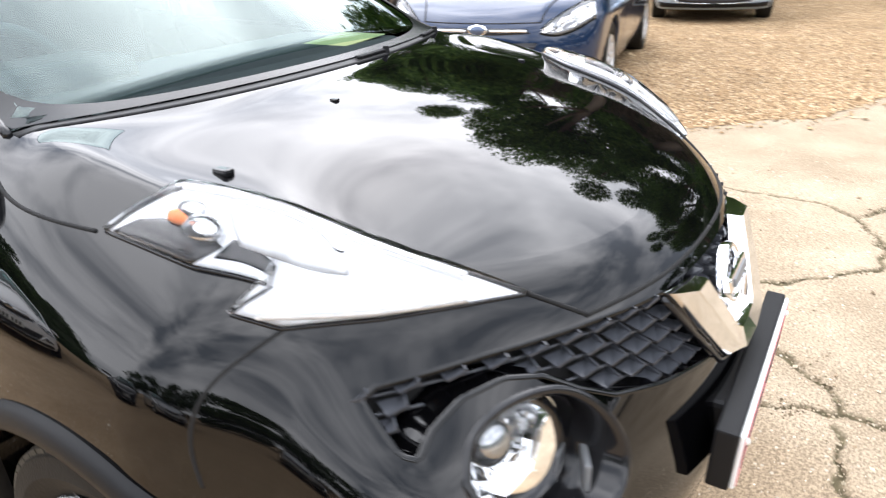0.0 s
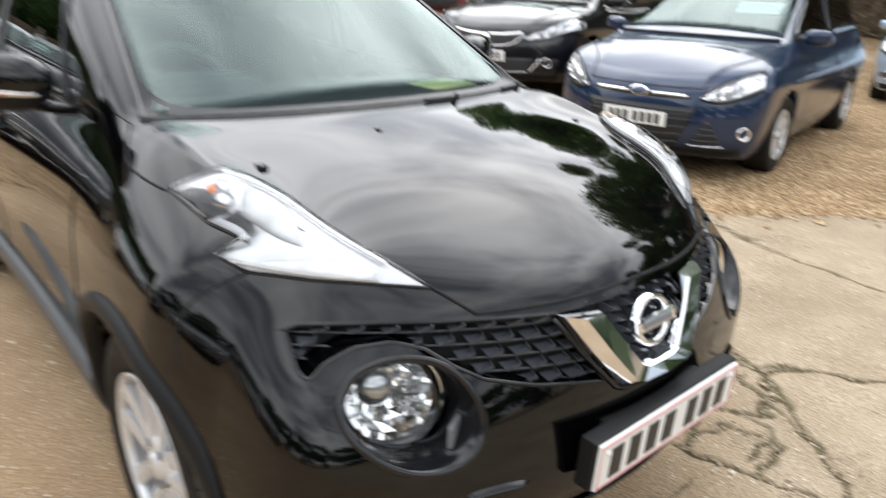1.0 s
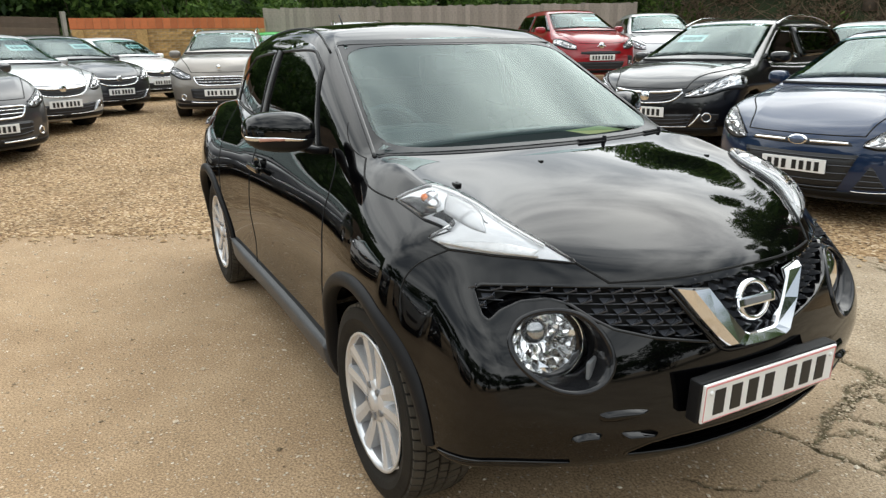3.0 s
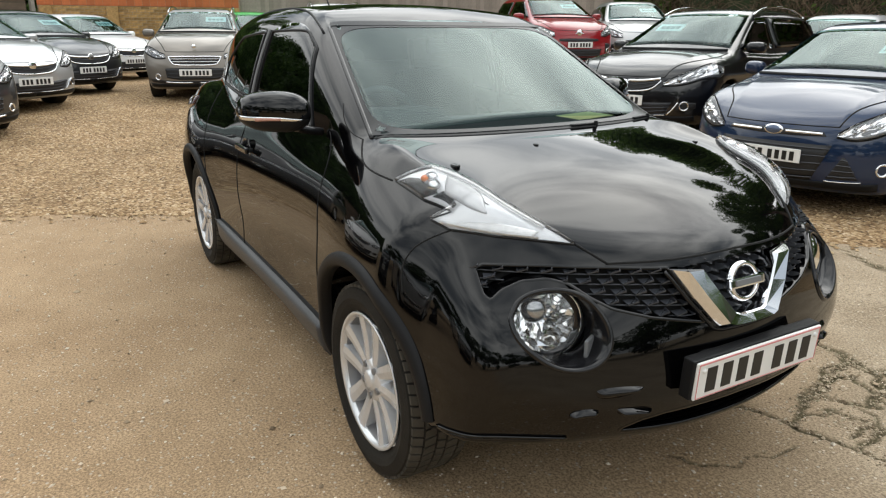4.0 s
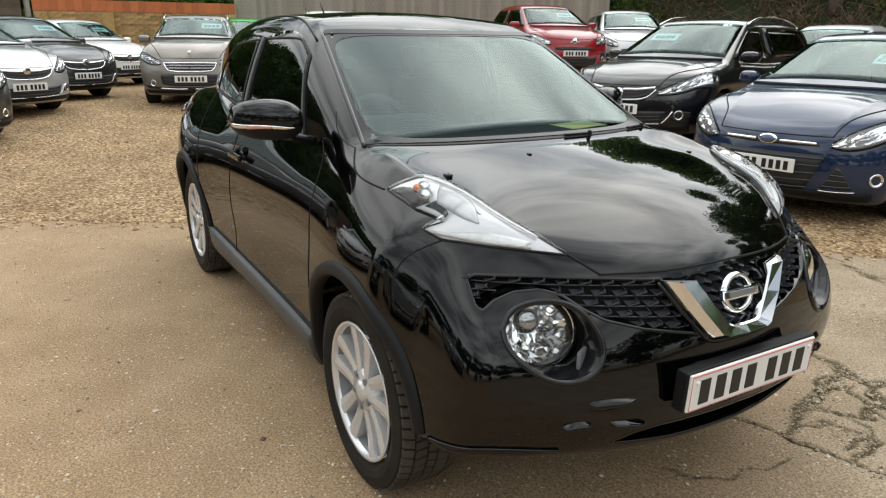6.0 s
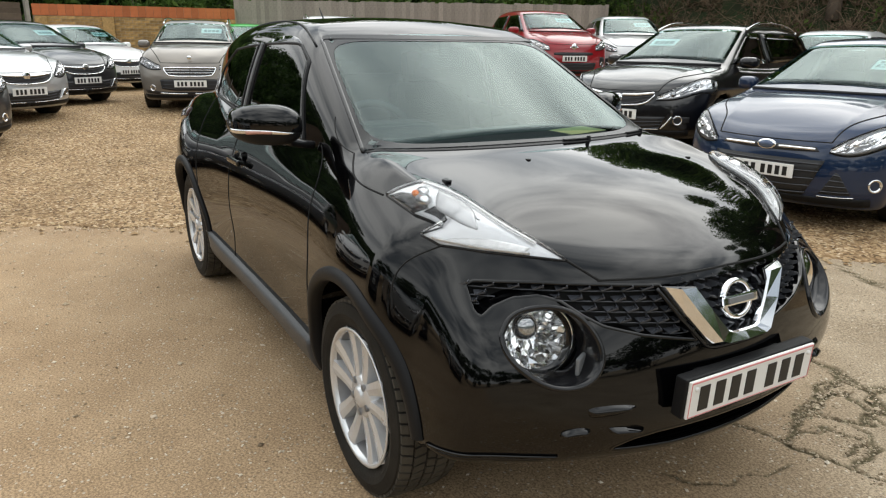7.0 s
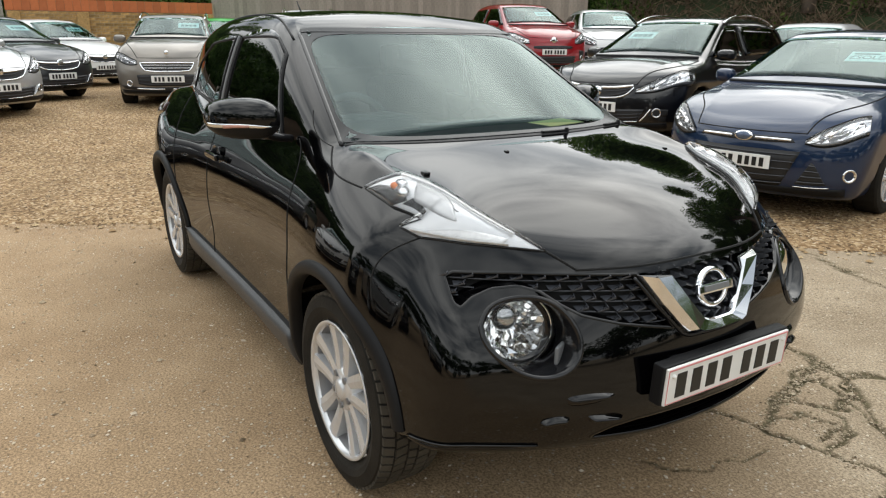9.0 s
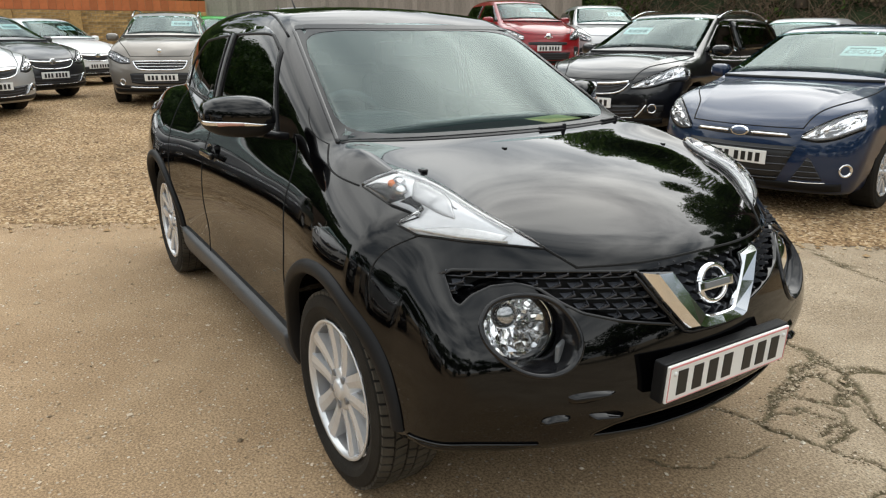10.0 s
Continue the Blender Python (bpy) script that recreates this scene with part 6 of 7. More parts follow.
def gravel_material():
    """Packed stones about two centimetres wide, each with a colour of its own, over broad lighter and darker drifts."""
    m = bpy.data.materials.new("gravel_bed")
    m.use_nodes = True
    n, l = nodes_of(m)
    b = n["Principled BSDF"]
    b.inputs["Roughness"].default_value, b.inputs["Specular IOR Level"].default_value = 0.88, 0.25
    tc, vo, no, rp, rd, mx, bp = (n.new("ShaderNode" + k) for k in ("TexCoord", "TexVoronoi", "TexNoise", "ValToRGB", "ValToRGB", "MixRGB", "Bump"))
    vo.inputs["Scale"].default_value, no.inputs["Scale"].default_value, no.inputs["Detail"].default_value = 46, 1.3, 6
    l.new(tc.outputs["Object"], vo.inputs["Vector"])
    l.new(tc.outputs["Object"], no.inputs["Vector"])
    sep = n.new("ShaderNodeSeparateColor")
    l.new(vo.outputs["Color"], sep.inputs[0])
    cols = [(0.0, (0.10, 0.062, 0.032)), (0.3, (0.26, 0.163, 0.082)), (0.6, (0.37, 0.255, 0.14)), (0.85, (0.48, 0.355, 0.21)), (1.0, (0.66, 0.54, 0.39))]
    while len(rp.color_ramp.elements) < len(cols):
        rp.color_ramp.elements.new(0.5)
    for e, (p, c) in zip(rp.color_ramp.elements, cols):
        e.position, e.color = p, (*c, 1)
    l.new(sep.outputs[0], rp.inputs[0])
    rd.color_ramp.elements[0].position, rd.color_ramp.elements[0].color = 0.3, (0.66, 0.63, 0.58, 1)
    rd.color_ramp.elements[1].position, rd.color_ramp.elements[1].color = 0.7, (0.94, 0.91, 0.87, 1)
    l.new(no.outputs[0], rd.inputs[0])
    mx.blend_type, mx.inputs[0].default_value = "MULTIPLY", 1.0
    l.new(rp.outputs[0], mx.inputs[1])
    l.new(rd.outputs[0], mx.inputs[2])
    l.new(mx.outputs[0], b.inputs["Base Color"])
    bp.invert = True
    bp.inputs["Strength"].default_value, bp.inputs["Distance"].default_value = 0.9, 0.012
    l.new(vo.outputs["Distance"], bp.inputs["Height"])
    l.new(bp.outputs[0], b.inputs["Normal"])
    return m


M_GRAVEL = gravel_material()
er = rail([(a, b, 0) for a, b in EDGE], 900)
out_dir = np.array([-0.83, 0.56])
offs = np.concatenate([[0, 0.02, 0.05, 0.1], np.geomspace(0.2, 34, 36)])
gp = np.zeros((900, 40, 3))
for k, (px, py, _) in enumerate(er):
    jit = 0.10 * noise.noise(Vector((k * 0.09, 0, 0))) + 0.05 * noise.noise(Vector((k * 0.5, 3, 0)))
    gp[k, :, 0] = px + out_dir[0] * (offs + jit)
    gp[k, :, 1] = py + out_dir[1] * (offs + jit)
gp[:, :, 2] = np.minimum(ground_z(gp[:, :, 0], gp[:, :, 1]), 0.9) + np.minimum(offs * 0.15, 0.012)[None] + 0.002
i = np.arange(36000).reshape(900, 40)
f = np.stack([i[:-1, :-1], i[1:, :-1], i[1:, 1:], i[:-1, 1:]], -1).reshape(-1, 4)[:, ::-1]
gravel_bed = tagged(mesh_ob("gravel_bed", gp.reshape(-1, 3), f, M_GRAVEL), "tan gravel bed behind a ragged edge", "gravel", kind="structure")


def island_material(name, colours, rough=0.85, thin=0.0):
    """Each loose piece of one mesh takes a colour of its own between these."""
    m = bpy.data.materials.new(name)
    m.use_nodes = True
    n, l = nodes_of(m)
    g, r = n.new("ShaderNodeNewGeometry"), n.new("ShaderNodeValToRGB")
    while len(r.color_ramp.elements) < len(colours):
        r.color_ramp.elements.new(0.5)
    for k, c in enumerate(colours):
        r.color_ramp.elements[k].position, r.color_ramp.elements[k].color = k / (len(colours) - 1), (*c, 1)
    l.new(g.outputs["Random Per Island"], r.inputs[0])
    l.new(r.outputs[0], n["Principled BSDF"].inputs["Base Color"])
    n["Principled BSDF"].inputs["Roughness"].default_value = rough
    n["Principled BSDF"].inputs["Specular IOR Level"].default_value = 0.25
    if thin:
        tl, mx = n.new("ShaderNodeBsdfTranslucent"), n.new("ShaderNodeMixShader")
        mx.inputs[0].default_value = thin
        l.new(r.outputs[0], tl.inputs["Color"])
        l.new(n["Principled BSDF"].outputs[0], mx.inputs[1])
        l.new(tl.outputs[0], mx.inputs[2])
        l.new(mx.outputs[0], n["Material Output"].inputs["Surface"])
    return m


M_STONES = island_material("stone_chips", [(0.12, 0.075, 0.039), (0.25, 0.16, 0.082), (0.36, 0.245, 0.13), (0.52, 0.395, 0.235), (0.31, 0.21, 0.11)])


M_GRIT = island_material("crack_grit", [(0.09, 0.066, 0.04), (0.22, 0.165, 0.105), (0.34, 0.27, 0.185), (0.48, 0.40, 0.29), (0.16, 0.14, 0.075)])
M_CHIPS = island_material("pale_chips", [(0.17, 0.125, 0.08), (0.34, 0.255, 0.165), (0.50, 0.40, 0.29), (0.74, 0.66, 0.54), (0.44, 0.35, 0.24), (0.66, 0.54, 0.40)])


def stones(name, xy, size, label, sink=0.3, material=None):
    """Many small uneven stones, each a squashed eight-sided chip, in one mesh."""
    rng = np.random.default_rng(len(xy))
    n = len(xy)
    base = np.array([(1, 0, 0), (0, 1, 0), (-1, 0, 0), (0, -1, 0), (0, 0, 1), (0, 0, -1)], float)
    fc = np.array([(0, 1, 4), (1, 2, 4), (2, 3, 4), (3, 0, 4), (1, 0, 5), (2, 1, 5), (3, 2, 5), (0, 3, 5)])[:4 if n > 20000 else 8]
    sc = size * rng.lognormal(0, 0.35, (n, 1, 1)) * rng.uniform(0.6, 1.2, (n, 1, 3)) * np.array([1, 1, 0.6])
    v = base[None] * sc * rng.uniform(0.75, 1.25, (n, 6, 3))
    a = rng.uniform(0, 6.283, n)
    c, s_ = np.cos(a)[:, None], np.sin(a)[:, None]
    v = np.stack([v[:, :, 0] * c - v[:, :, 1] * s_, v[:, :, 0] * s_ + v[:, :, 1] * c, v[:, :, 2]], -1)
    z = np.minimum(ground_z(xy[:, 0], xy[:, 1]), 0.9)
    v += np.stack([xy[:, 0], xy[:, 1], z + size * sink], -1)[:, None]
    f = (fc[None] + (np.arange(n) * 6)[:, None, None]).reshape(-1, 3)
    ob = mesh_ob(name, v.reshape(-1, 3), f, material or M_STONES, smooth=False)
    return tagged(ob, label, "gravel", kind="stuff")


rng = np.random.default_rng(5)
k = rng.integers(0, 900, 190000)
u = rng.uniform(0, 1, 190000) * 10.0 - 0.08
gxy = er[k, :2] + out_dir * (u + 0.1 * rng.normal(size=190000))[:, None] + rng.normal(size=(190000, 2)) * 0.03
gxy = gxy[(gxy[:, 0] > -12) & (gxy[:, 1] > -4) & (gxy[:, 1] < 9)]
stones("gravel", gxy, 0.0145, "loose tan gravel stones", 0.55)
loose = np.stack([rng.uniform(-3, 2.9, 46000), rng.uniform(-3.4, 3.2, 46000)], 1)
drift = np.array([noise.noise(Vector((a * 1.1, b * 1.1, 1.7))) for a, b in loose])
loose = loose[rng.uniform(-0.9, 0.6, len(loose)) < drift]
stones("stone_chips", loose, 0.0041, "small pale stone chips strewn on the concrete", 0.4, M_CHIPS)
pebbles = np.stack([rng.uniform(-3, 2.9, 420), rng.uniform(-3.4, 3.2, 420)], 1)
stones("pebbles", pebbles, 0.0085, "scattered small pebbles on the concrete", 0.4, M_CHIPS)
ck = []
for k, line in enumerate(CRACKS):
    for (ax, ay), (bx, by) in zip(line, line[1:]):
        m_ = int(math.hypot(bx - ax, by - ay) * (260 if k < 13 else 50))
        t = rng.uniform(0, 1, m_)
        ck.append(np.stack([ax + (bx - ax) * t + rng.normal(size=m_) * 0.017, ay + (by - ay) * t + rng.normal(size=m_) * 0.017], 1))
for px, py, sd, m_ in ((1.63, 1.28, 0.06, 260), (1.68, 1.08, 0.04, 130), (1.92, 0.9, 0.05, 160), (2.12, 0.76, 0.045, 120)):
    ck.append(np.array([px, py]) + rng.normal(size=(m_, 2)) * sd)
stones("crack_grit", np.concatenate(ck), 0.0046, "grit and small stones in the cracks", 0.0, M_GRIT)

# ---- boundary: brick wall, timber fence, panel fence, pole ----
M_BRICK = mat("yellow_brick", (0.37, 0.23, 0.09), 0.85, vary=0.4, scale=14, per_piece=0.36, fine=0.6, fine_scale=24, bump=0.3)
M_TILE = mat("orange_coping", (0.46, 0.14, 0.05), 0.8, vary=0.2, scale=9, per_piece=0.15, bump=0.2)
M_MORTAR = mat("mortar", (0.33, 0.27, 0.2), 0.95, bump=0.3)
M_BOARD = mat("weathered_board", (0.27, 0.235, 0.20), 0.85, vary=0.25, scale=5, per_piece=0.18, fine=0.4, fine_scale=40, bump=0.2)
M_POST = mat("concrete_post", (0.30, 0.28, 0.24), 0.9, vary=0.2, scale=6, bump=0.2)
M_PANEL = mat("brown_panel", (0.115, 0.085, 0.06), 0.85, vary=0.3, scale=7, per_piece=0.2, bump=0.2)


def base_of(p):
    return float(min(ground_z(np.array(p[0]), np.array(p[1])), 0.9))


def shared(name, bm, material):
    me = bpy.data.meshes.new(name)
    bm.to_mesh(me)
    bm.free()
    me.materials.append(material)
    return me


def run_pose(a, b):
    """The pose of a run from a to b along its own x, on the ground."""
    return pose(a[0], a[1], min(base_of(a), base_of(b)), 0, 0, math.degrees(math.atan2(b[1] - a[1], b[0] - a[0]))), math.hypot(b[0] - a[0], b[1] - a[1])


# brick wall with an orange upper band
wa, wb = far(-13.3, -1.35), far(-12.75, 2.45)
m, ln = run_pose(wa, wb)
wall = tagged(part("wall_brick", box(ln, 0.2, 2.12, (ln / 2, 0.0, 1.0)), M_MORTAR, None), "yellow brick wall with an orange tiled top", "wall", kind="structure")
wall.matrix_world = m
brick = shared("brick", box(0.215, 0.012, 0.065), M_BRICK)
tile = shared("coping_tile", box(0.20, 0.03, 0.30, bevel=0.004), M_TILE)
rows_z = np.arange(0.75, 1.74, 0.075)
for r_, zz in enumerate(rows_z):
    for k in range(int(ln / 0.226)):
        o = new("brick", brick)
        o.parent = wall
        o.location = (0.12 + k * 0.226 + (0.11 if r_ % 2 else 0), -0.105, zz)
for k in range(int(ln / 0.205)):
    o = new("coping_tile", tile)
    o.parent = wall
    o.location = (0.1 + k * 0.205, -0.108, 1.92)
for k in range(4):
    pr = part("brick_pier", box(0.3, 0.14, 1.75, (0.2 + k * (ln - 0.4) / 3, -0.16, 0.875), 0.01), M_BRICK, wall)

# vertical board fence
fa, fb = far(-12.75, 2.45), far(-9.0, 9.6)
m, ln = run_pose(fa, fb)
fence = tagged(part("fence_timber", box(ln, 0.04, 0.08, (ln / 2, 0.03, 1.3)), M_BOARD, None), "grey weathered timber board fence", "fence", kind="structure")
fence.matrix_world = m
board = shared("board", box(0.135, 0.02, 2.1, bevel=0.004), M_BOARD)
rng = np.random.default_rng(2)
for k in range(int(ln / 0.125)):
    o = new("board", board)
    o.parent = fence
    o.location = (0.06 + k * 0.125, -0.006 * (k % 2), 1.13 + rng.normal() * 0.012)
for k in range(5):
    part("fence_post", box(0.1, 0.1, 2.2, (k * ln / 4, 0.07, 1.1), 0.008), M_BOARD, fence)

# panel fence with concrete posts
pa, pb = far(-10.2, -6.6), far(-13.2, -1.45)
m, ln = run_pose(pa, pb)
pf = tagged(part("fence_panel", box(ln, 0.05, 0.25, (ln / 2, 0, 0.12)), M_POST, None), "dark timber panel fence between concrete posts", "fence", kind="structure")
pf.matrix_world = m
slat = shared("fence_slat", box(1.75, 0.02, 0.155, bevel=0.003, rot=Matrix.Rotation(0.12, 4, "X")), M_PANEL)
np_ = max(1, int(ln / 1.87))
for k in range(np_ + 1):
    part("concrete_post", box(0.11, 0.11, 2.25, (k * ln / np_, 0, 1.12), 0.012), M_POST, pf)
    if k < np_:
        for r_ in range(13):
            o = new("fence_slat", slat)
            o.parent = pf
            o.location = ((k + 0.5) * ln / np_, 0.01, 0.32 + r_ * 0.14)

# lamp pole behind the fence
pole = thing("lamp_pole", pose(*far(-13.6, 3.45), 0.2), "plain pale grey pole rising behind the fence", "pole")
vs, fs = turned([(0.0, 0.09), (1.2, 0.085), (6.5, 0.06), (6.52, 0.001)], 16, "z")
mesh_ob("pole_shaft", vs, fs, mat("pole_grey", (0.42, 0.42, 0.38), 0.6, vary=0.15, scale=3), pole)
mesh_ob("pole_base", *turned([(0.0, 0.16), (0.3, 0.15), (0.34, 0.09)], 16, "z"), M_POST, pole)

# ---- bank, trees and bushes ----
M_EARTH = mat("bank_earth", (0.055, 0.05, 0.03), 0.95, vary=0.5, scale=1.5, second=(0.05, 0.085, 0.03), bump=0.6, fine_scale=20)
M_BARK = mat("bark", (0.13, 0.10, 0.075), 0.9, vary=0.3, scale=10, bump=0.5)
M_LEAF = island_material("leaves_green", [(0.03, 0.065, 0.014), (0.07, 0.13, 0.025), (0.11, 0.19, 0.04), (0.17, 0.26, 0.06)], 0.55, 0.45)
M_LEAF_D = island_material("leaves_dark", [(0.018, 0.04, 0.01), (0.04, 0.08, 0.018), (0.07, 0.125, 0.028)], 0.55, 0.4)
M_LEAF_L = island_material("leaves_light", [(0.06, 0.11, 0.025), (0.11, 0.19, 0.04), (0.17, 0.26, 0.07)], 0.6, 0.45)
M_TWIG = island_material("dry_twigs", [(0.08, 0.056, 0.038), (0.18, 0.128, 0.085), (0.3, 0.22, 0.15)], 0.9)

M_BRACKEN = island_material("dead_bracken", [(0.08, 0.058, 0.04), (0.18, 0.128, 0.086), (0.27, 0.2, 0.135), (0.11, 0.115, 0.055)], 0.9, 0.3)


def leaves(centres, spread, count, size, seed):
    """Places and faces of many small bent leaves round these centres."""
    rng = np.random.default_rng(seed)
    centres, spread = np.array(centres), np.array(spread)
    k = rng.integers(0, len(centres), count)
    d = rng.normal(size=(count, 3))
    d /= np.linalg.norm(d, axis=1, keepdims=True)
    c = centres[k] + d * spread[k][:, None] * rng.uniform(0.55, 1.05, (count, 1)) * np.array([1, 1, 0.85])
    u = rng.normal(size=(count, 3))
    u /= np.linalg.norm(u, axis=1, keepdims=True)
    w = np.cross(u, d + 0.6 * rng.normal(size=(count, 3)))
    w /= np.maximum(np.linalg.norm(w, axis=1, keepdims=True), 1e-6)
    s = size * rng.uniform(0.6, 1.4, (count, 1))
    nn = np.cross(u, w)
    v = np.stack([c - u * s, c + w * s * 0.45 + nn * s * 0.12, c + u * s, c - w * s * 0.45 + nn * s * 0.12], 1)
    f = np.arange(count * 4).reshape(-1, 4)
    return v.reshape(-1, 3), f


def tree(name, m, height, crown_r, leaf_m, label, seed, count=5200, leaf=0.11, trunk=True, low=0.35, category="tree"):
    ob = thing(name, m, label, category, "trees behind the lot")
    rng = np.random.default_rng(seed)
    if trunk:
        path = [(0, 0, -0.3), (0.08 * rng.normal(), 0.08 * rng.normal(), height * 0.35), (0.2 * rng.normal(), 0.2 * rng.normal(), height * 0.8)]
        tk = mesh_ob("trunk", *tube(rail(path, 12), 0.035 * height, 9, taper=np.linspace(1, 0.3, 12)), M_BARK, ob)
        for k in range(6):
            a, z0 = k * 1.05 + rng.uniform(0, 0.5), height * rng.uniform(0.3, 0.65)
            r_ = crown_r * rng.uniform(0.5, 0.85)
            mesh_ob("limb", *tube(rail([(0, 0, z0), (r_ * 0.5 * math.cos(a), r_ * 0.5 * math.sin(a), z0 + 0.25 * r_), (r_ * math.cos(a), r_ * math.sin(a), z0 + 0.75 * r_)], 7), 0.013 * height, 6, taper=np.linspace(1, 0.25, 7)), M_BARK, tk)
    else:
        for k in range(5):
            a, r_ = k * 1.26 + rng.uniform(0, 0.5), crown_r * rng.uniform(0.3, 0.7)
            mesh_ob("stem", *tube(rail([(0.1 * math.cos(a), 0.1 * math.sin(a), -0.2), (r_ * 0.5 * math.cos(a), r_ * 0.5 * math.sin(a), height * 0.4), (r_ * math.cos(a), r_ * math.sin(a), height * 0.8)], 6), 0.03, 5, taper=np.linspace(1, 0.3, 6)), M_BARK, ob)
    n = 26
    ang, rad = rng.uniform(0, 6.283, n), crown_r * np.sqrt(rng.uniform(0, 1, n))
    zz = height * rng.uniform(low, 1.0, n)
    shrink = np.sqrt(np.clip(1 - ((zz / height - (low + 1) / 2) / ((1 - low) / 1.7)) ** 2, 0.15, 1))
    cen = np.stack([rad * np.cos(ang) * shrink, rad * np.sin(ang) * shrink, zz], 1)
    v, f = leaves(cen, crown_r * rng.uniform(0.22, 0.42, n), count, leaf, seed)
    tagged(mesh_ob("crown", v, f, leaf_m, ob, smooth=False), kind="stuff")
    return ob


# the earth bank behind the fence
bank_line = [(-11.5, -14), (-15.5, -4), (-15.2, 1), (-13.8, 4), (-11.5, 9), (-9.5, 12.5), (-4, 15), (3, 17), (10, 18), (16, 16)]
br_ = rail([(*far(a, b), 0) for a, b in bank_line], 120)
tg = np.gradient(br_, axis=0)
tg /= np.linalg.norm(tg, axis=1, keepdims=True)
out_n = np.stack([-tg[:, 1], tg[:, 0]], 1)
lv = [(0, 0.2), (1.4, 1.4), (3.6, 4.0), (6.3, 6.4), (10, 8.2), (20, 9.0)]
bp_ = np.zeros((120, 6, 3))
for j, (o_, z_) in enumerate(lv):
    bp_[:, j, :2] = br_[:, :2] + out_n * o_
    bp_[:, j, 2] = [z_ + (0.35 * noise.noise(Vector((a * 0.4, b * 0.4, 2))) if j else 0) for a, b in bp_[:, j, :2]]
i = np.arange(720).reshape(120, 6)
f = np.stack([i[:-1, :-1], i[1:, :-1], i[1:, 1:], i[:-1, 1:]], -1).reshape(-1, 4)
bank = tagged(mesh_ob("bank", bp_.reshape(-1, 3), f, M_EARTH), "overgrown earth bank behind the fence", "bank", kind="structure")

# ivy and undergrowth on the bank, dry twigs to one side
rng = np.random.default_rng(9)
kk, jj = rng.integers(0, 119, 2600), rng.uniform(0, 4.2, 2600)
cen = []
for a, b in zip(kk, jj):
    j = int(b)
    cen.append(bp_[a, j] * (1 - (b - j)) + bp_[a, j + 1] * (b - j) + np.array([0, 0, 0.15]))
cen = np.array(cen)
pick_g = rng.uniform(size=2600)
shady = cen[kk < 36]
v, f = leaves(shady, rng.uniform(0.35, 0.95, len(shady)), 80000, 0.085, 4)
tagged(mesh_ob("undergrowth", v, f, M_LEAF_D, smooth=False), "dark evergreen brambles on the bank", "undergrowth", kind="stuff")
green = cen[((kk >= 36) & (kk < 61)) | (pick_g < 0.06)]
v, f = leaves(green, rng.uniform(0.35, 0.95, len(green)), 110000, 0.085, 3)
tagged(mesh_ob("undergrowth", v, f, M_LEAF, smooth=False), "green ivy and brambles on the bank", "undergrowth", kind="stuff")
dry = cen[(kk >= 60) & (kk < 92)]
tv, tf = [], []
for k in range(12000):
    c = dry[rng.integers(0, len(dry))]
    d = np.array([rng.normal() * 0.6, rng.normal() * 0.6, rng.uniform(0.1, 0.9)])
    L_ = rng.uniform(0.5, 1.9)
    p_, q_ = tube([c, c + d * L_ * 0.5 + rng.normal(size=3) * 0.08, c + d * L_ + rng.normal(size=3) * 0.2], rng.uniform(0.006, 0.02), 3, taper=[1, 0.7, 0.2])
    o_ = len(tv)
    tv += list(p_)
    tf += [tuple(o_ + w for w in q) for q in q_]
tagged(mesh_ob("dry_scrub", tv, tf, M_TWIG, smooth=False), "bare brown twigs and dead scrub on the bank", "scrub", kind="stuff")

v, f = leaves(dry, rng.uniform(0.3, 0.8, len(dry)), 90000, 0.07, 6)
tagged(mesh_ob("dead_bracken", v, f, M_BRACKEN, smooth=False), "brown dead bracken on the bank", "undergrowth", kind="stuff")

bush_a = tree("bush", pose(*far(-14.6, 1.0, 0.8)), 3.92, 2.38, M_LEAF, "leafy green bush behind the wall", 11, 4800, 0.130, False, 0.1, "bush")
tree_a = tree("tree", pose(*far(-10.0, 15.5, 1.5)), 7.1, 3.2, M_LEAF_D, "dark leafy tree on the bank", 21, 12000, 0.14, low=0.42)
tree_b = tree("tree", pose(*far(-12.4, 12.2, 1.5)), 6.6, 3.2, M_LEAF, "green leafy tree on the bank", 31, 12000, 0.14, low=0.42)
bush_l = tree("bush", pose(*far(-10.9, 9.2, 0.9)), 3.64, 1.68, M_LEAF_L, "bright green bush behind the timber fence", 41, 3600, 0.117, False, 0.1, "bush")
bush_d = tree("bush", pose(*far(-15.3, -2.2, 0.8)), 5.60, 3.08, M_LEAF_D, "dark evergreen bush behind the fence", 51, 6500, 0.143, False, 0.08, "bush")
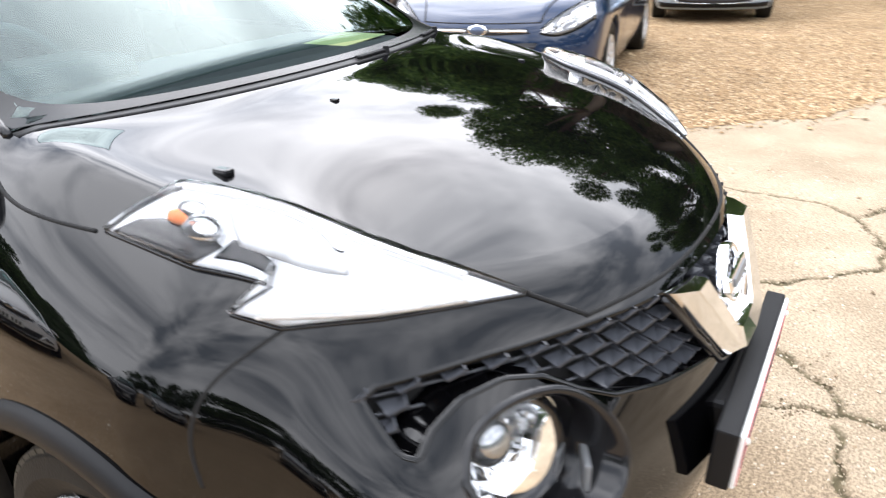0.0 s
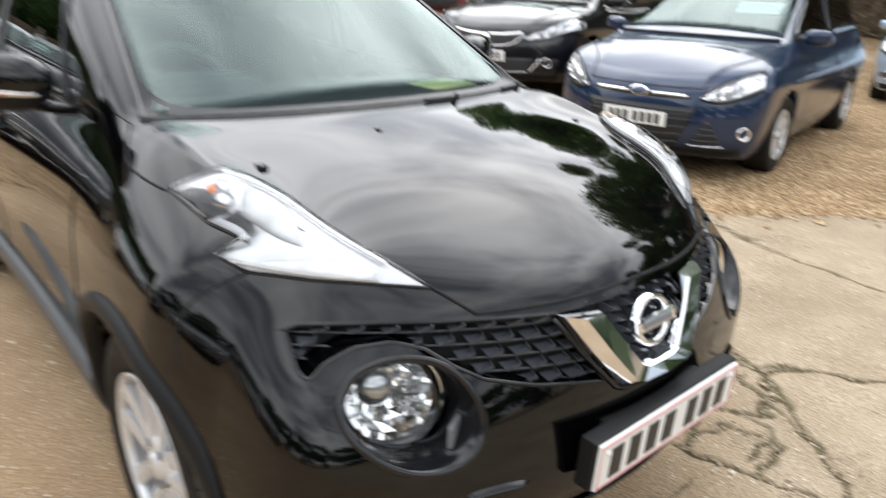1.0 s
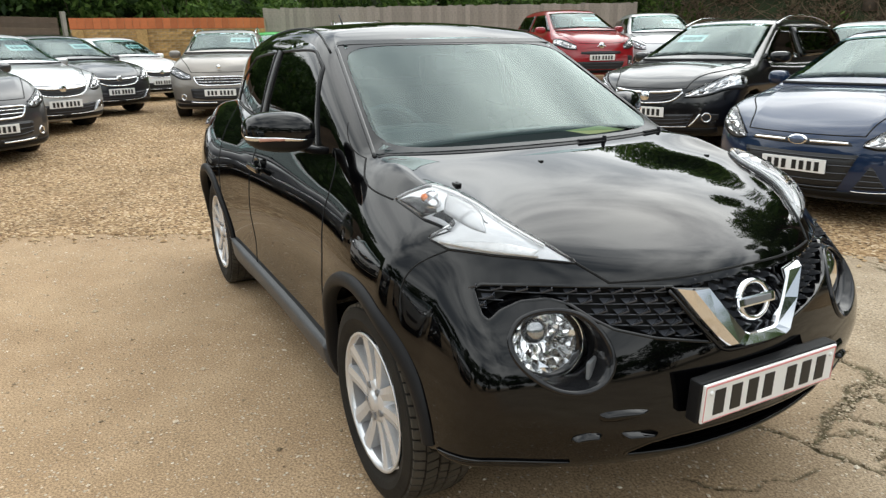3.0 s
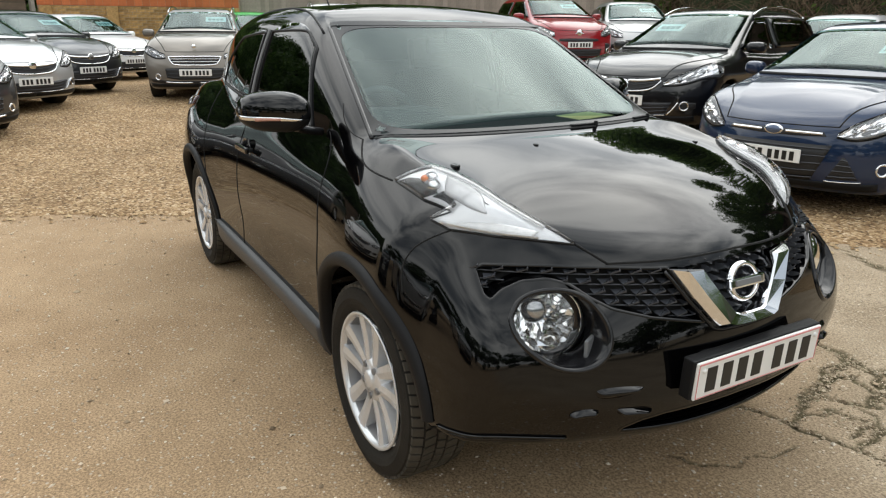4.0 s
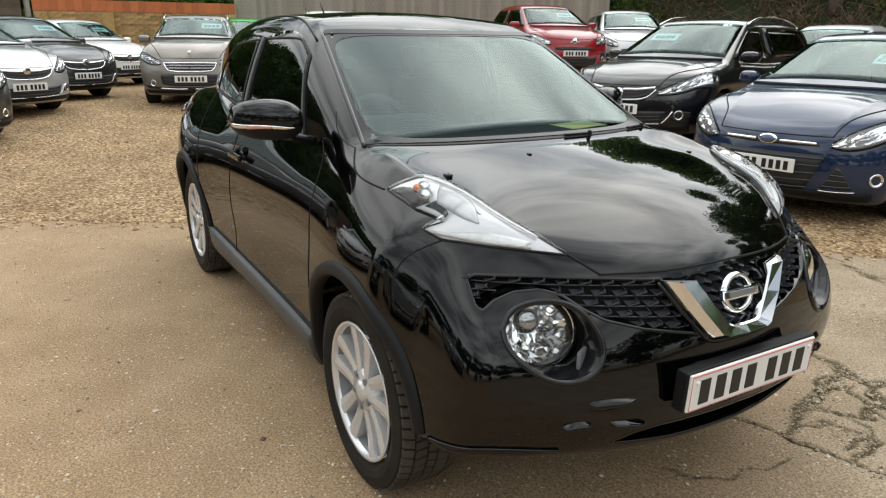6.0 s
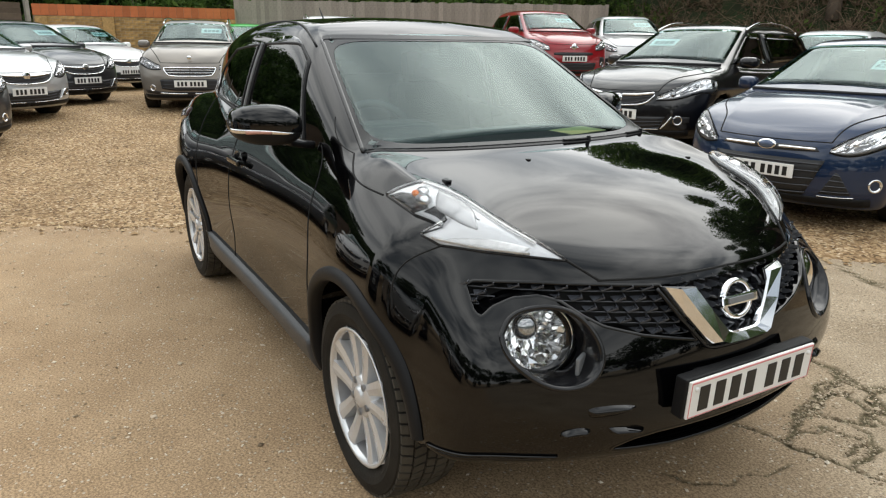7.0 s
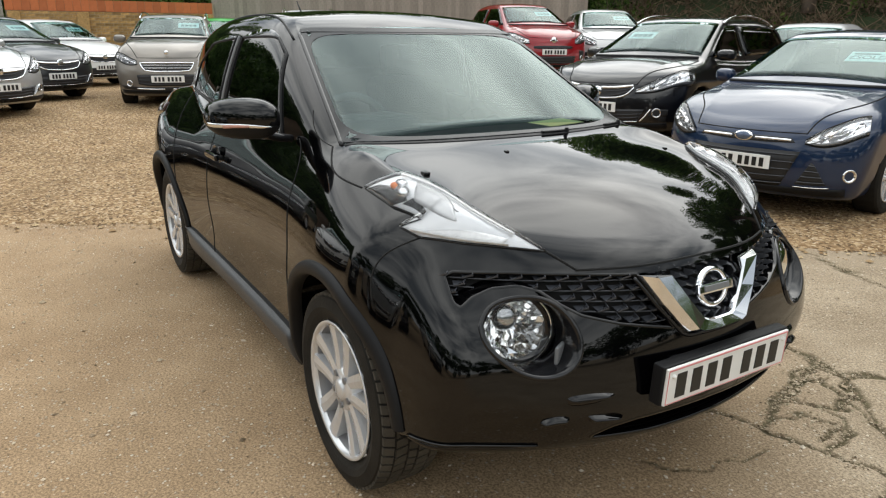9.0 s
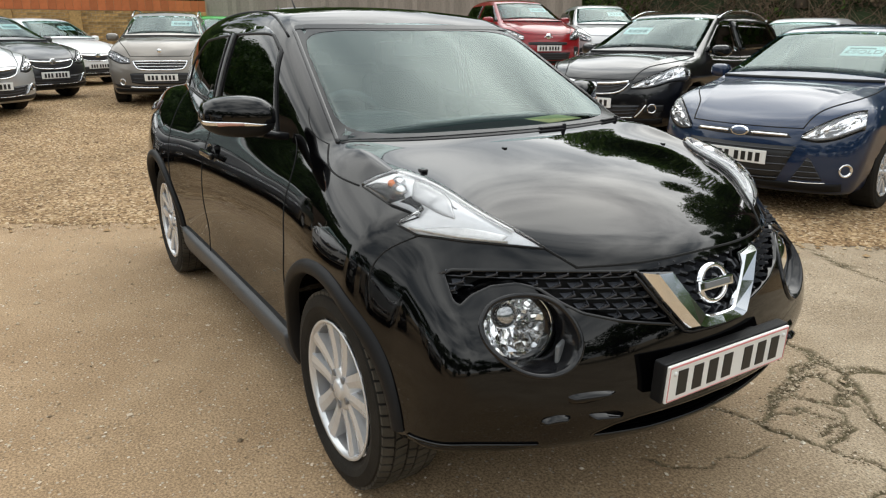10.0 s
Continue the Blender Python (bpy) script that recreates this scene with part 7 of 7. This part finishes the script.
for x_, y_, z_, r_, sc in ((-14.7, -1.0, 0.7, 90, 0.95), (-14.2, 3.6, 0.9, 200, 0.9), (-12.9, 6.4, 0.9, 300, 0.95), (4.0, 16.2, 0.8, 140, 1.1), (-16.8, 0.6, 2.2, 20, 1.0), (-16.2, 4.0, 2.2, 120, 1.0), (-14.6, 7.6, 2.2, 220, 1.0), (-18.5, -1.5, 4.4, 50, 1.2), (-19, 2.4, 4.6, 140, 1.25), (-18, 6.0, 4.6, 240, 1.25), (-16, 9.4, 4.4, 330, 1.2)):
    c_ = copy_thing(bush_a, pose(*far(x_, y_, z_), 0, 0, r_))
    c_.scale = (sc, sc, sc)
for x_, y_, r_, sc in ((-14.0, -5.2, 40, 1.0), (-12.8, -8.0, 100, 1.1), (-17.5, -4.5, 190, 1.1), (6.5, 15.6, 50, 0.9)):
    c_ = copy_thing(bush_d, pose(*far(x_, y_, 0.8), 0, 0, r_))
    c_.scale = (sc, sc, sc)
tree_c = tree("tree", pose(*far(1.5, 18.0, 2.4), 0, 0, 260), 14.4, 5.6, M_LEAF, "tall green leafy tree on the bank", 61, 24000, 0.17, low=0.3)
for x_, y_, r_, sc in ((-4.5, 17.0, 140, 0.76), (-1.5, 16.5, 30, 0.86), (5.0, 17.5, 100, 0.84), (8.0, 19.0, 310, 0.9), (12.0, 18.0, 200, 0.94)):
    c_ = copy_thing(tree_c, pose(*far(x_, y_, 2.3), 0, 0, r_))
    c_.scale = (sc, sc, sc)
for x_, y_, r_, sc in ((-7.5, 15.5, 250, 1.05), (-6.0, 16.2, 70, 1.05), (-11.6, 14.6, 160, 1.05), (-14.2, 11.6, 20, 1.0)):
    c_ = copy_thing(tree_b, pose(*far(x_, y_, 2.3), 0, 0, r_))
    c_.scale = (sc, sc, sc)
# unseen bushes added behind the camera; they close the lot and darken low reflections
for x_, y_, r_, sc in ((15.5, -7.0, 10, 0.62), (16.8, -3.0, 80, 0.7), (16.2, 1.0, 150, 0.6), (16.9, 5.0, 220, 0.72), (15.6, 9.0, 290, 0.66), (13.0, -11.5, 330, 0.66), (14.2, 12.5, 60, 0.74), (9.5, -14.5, 20, 0.7), (5.5, -16.5, 110, 0.74), (1.5, -17.0, 200, 0.7), (-2.5, -17.2, 290, 0.76), (-6.5, -16.0, 40, 0.7)):
    c_ = copy_thing(bush_d, pose(x_, y_, 0.0, 0, 0, r_))
    c_.scale = (sc * 1.5, sc * 1.5, sc * 1.15)
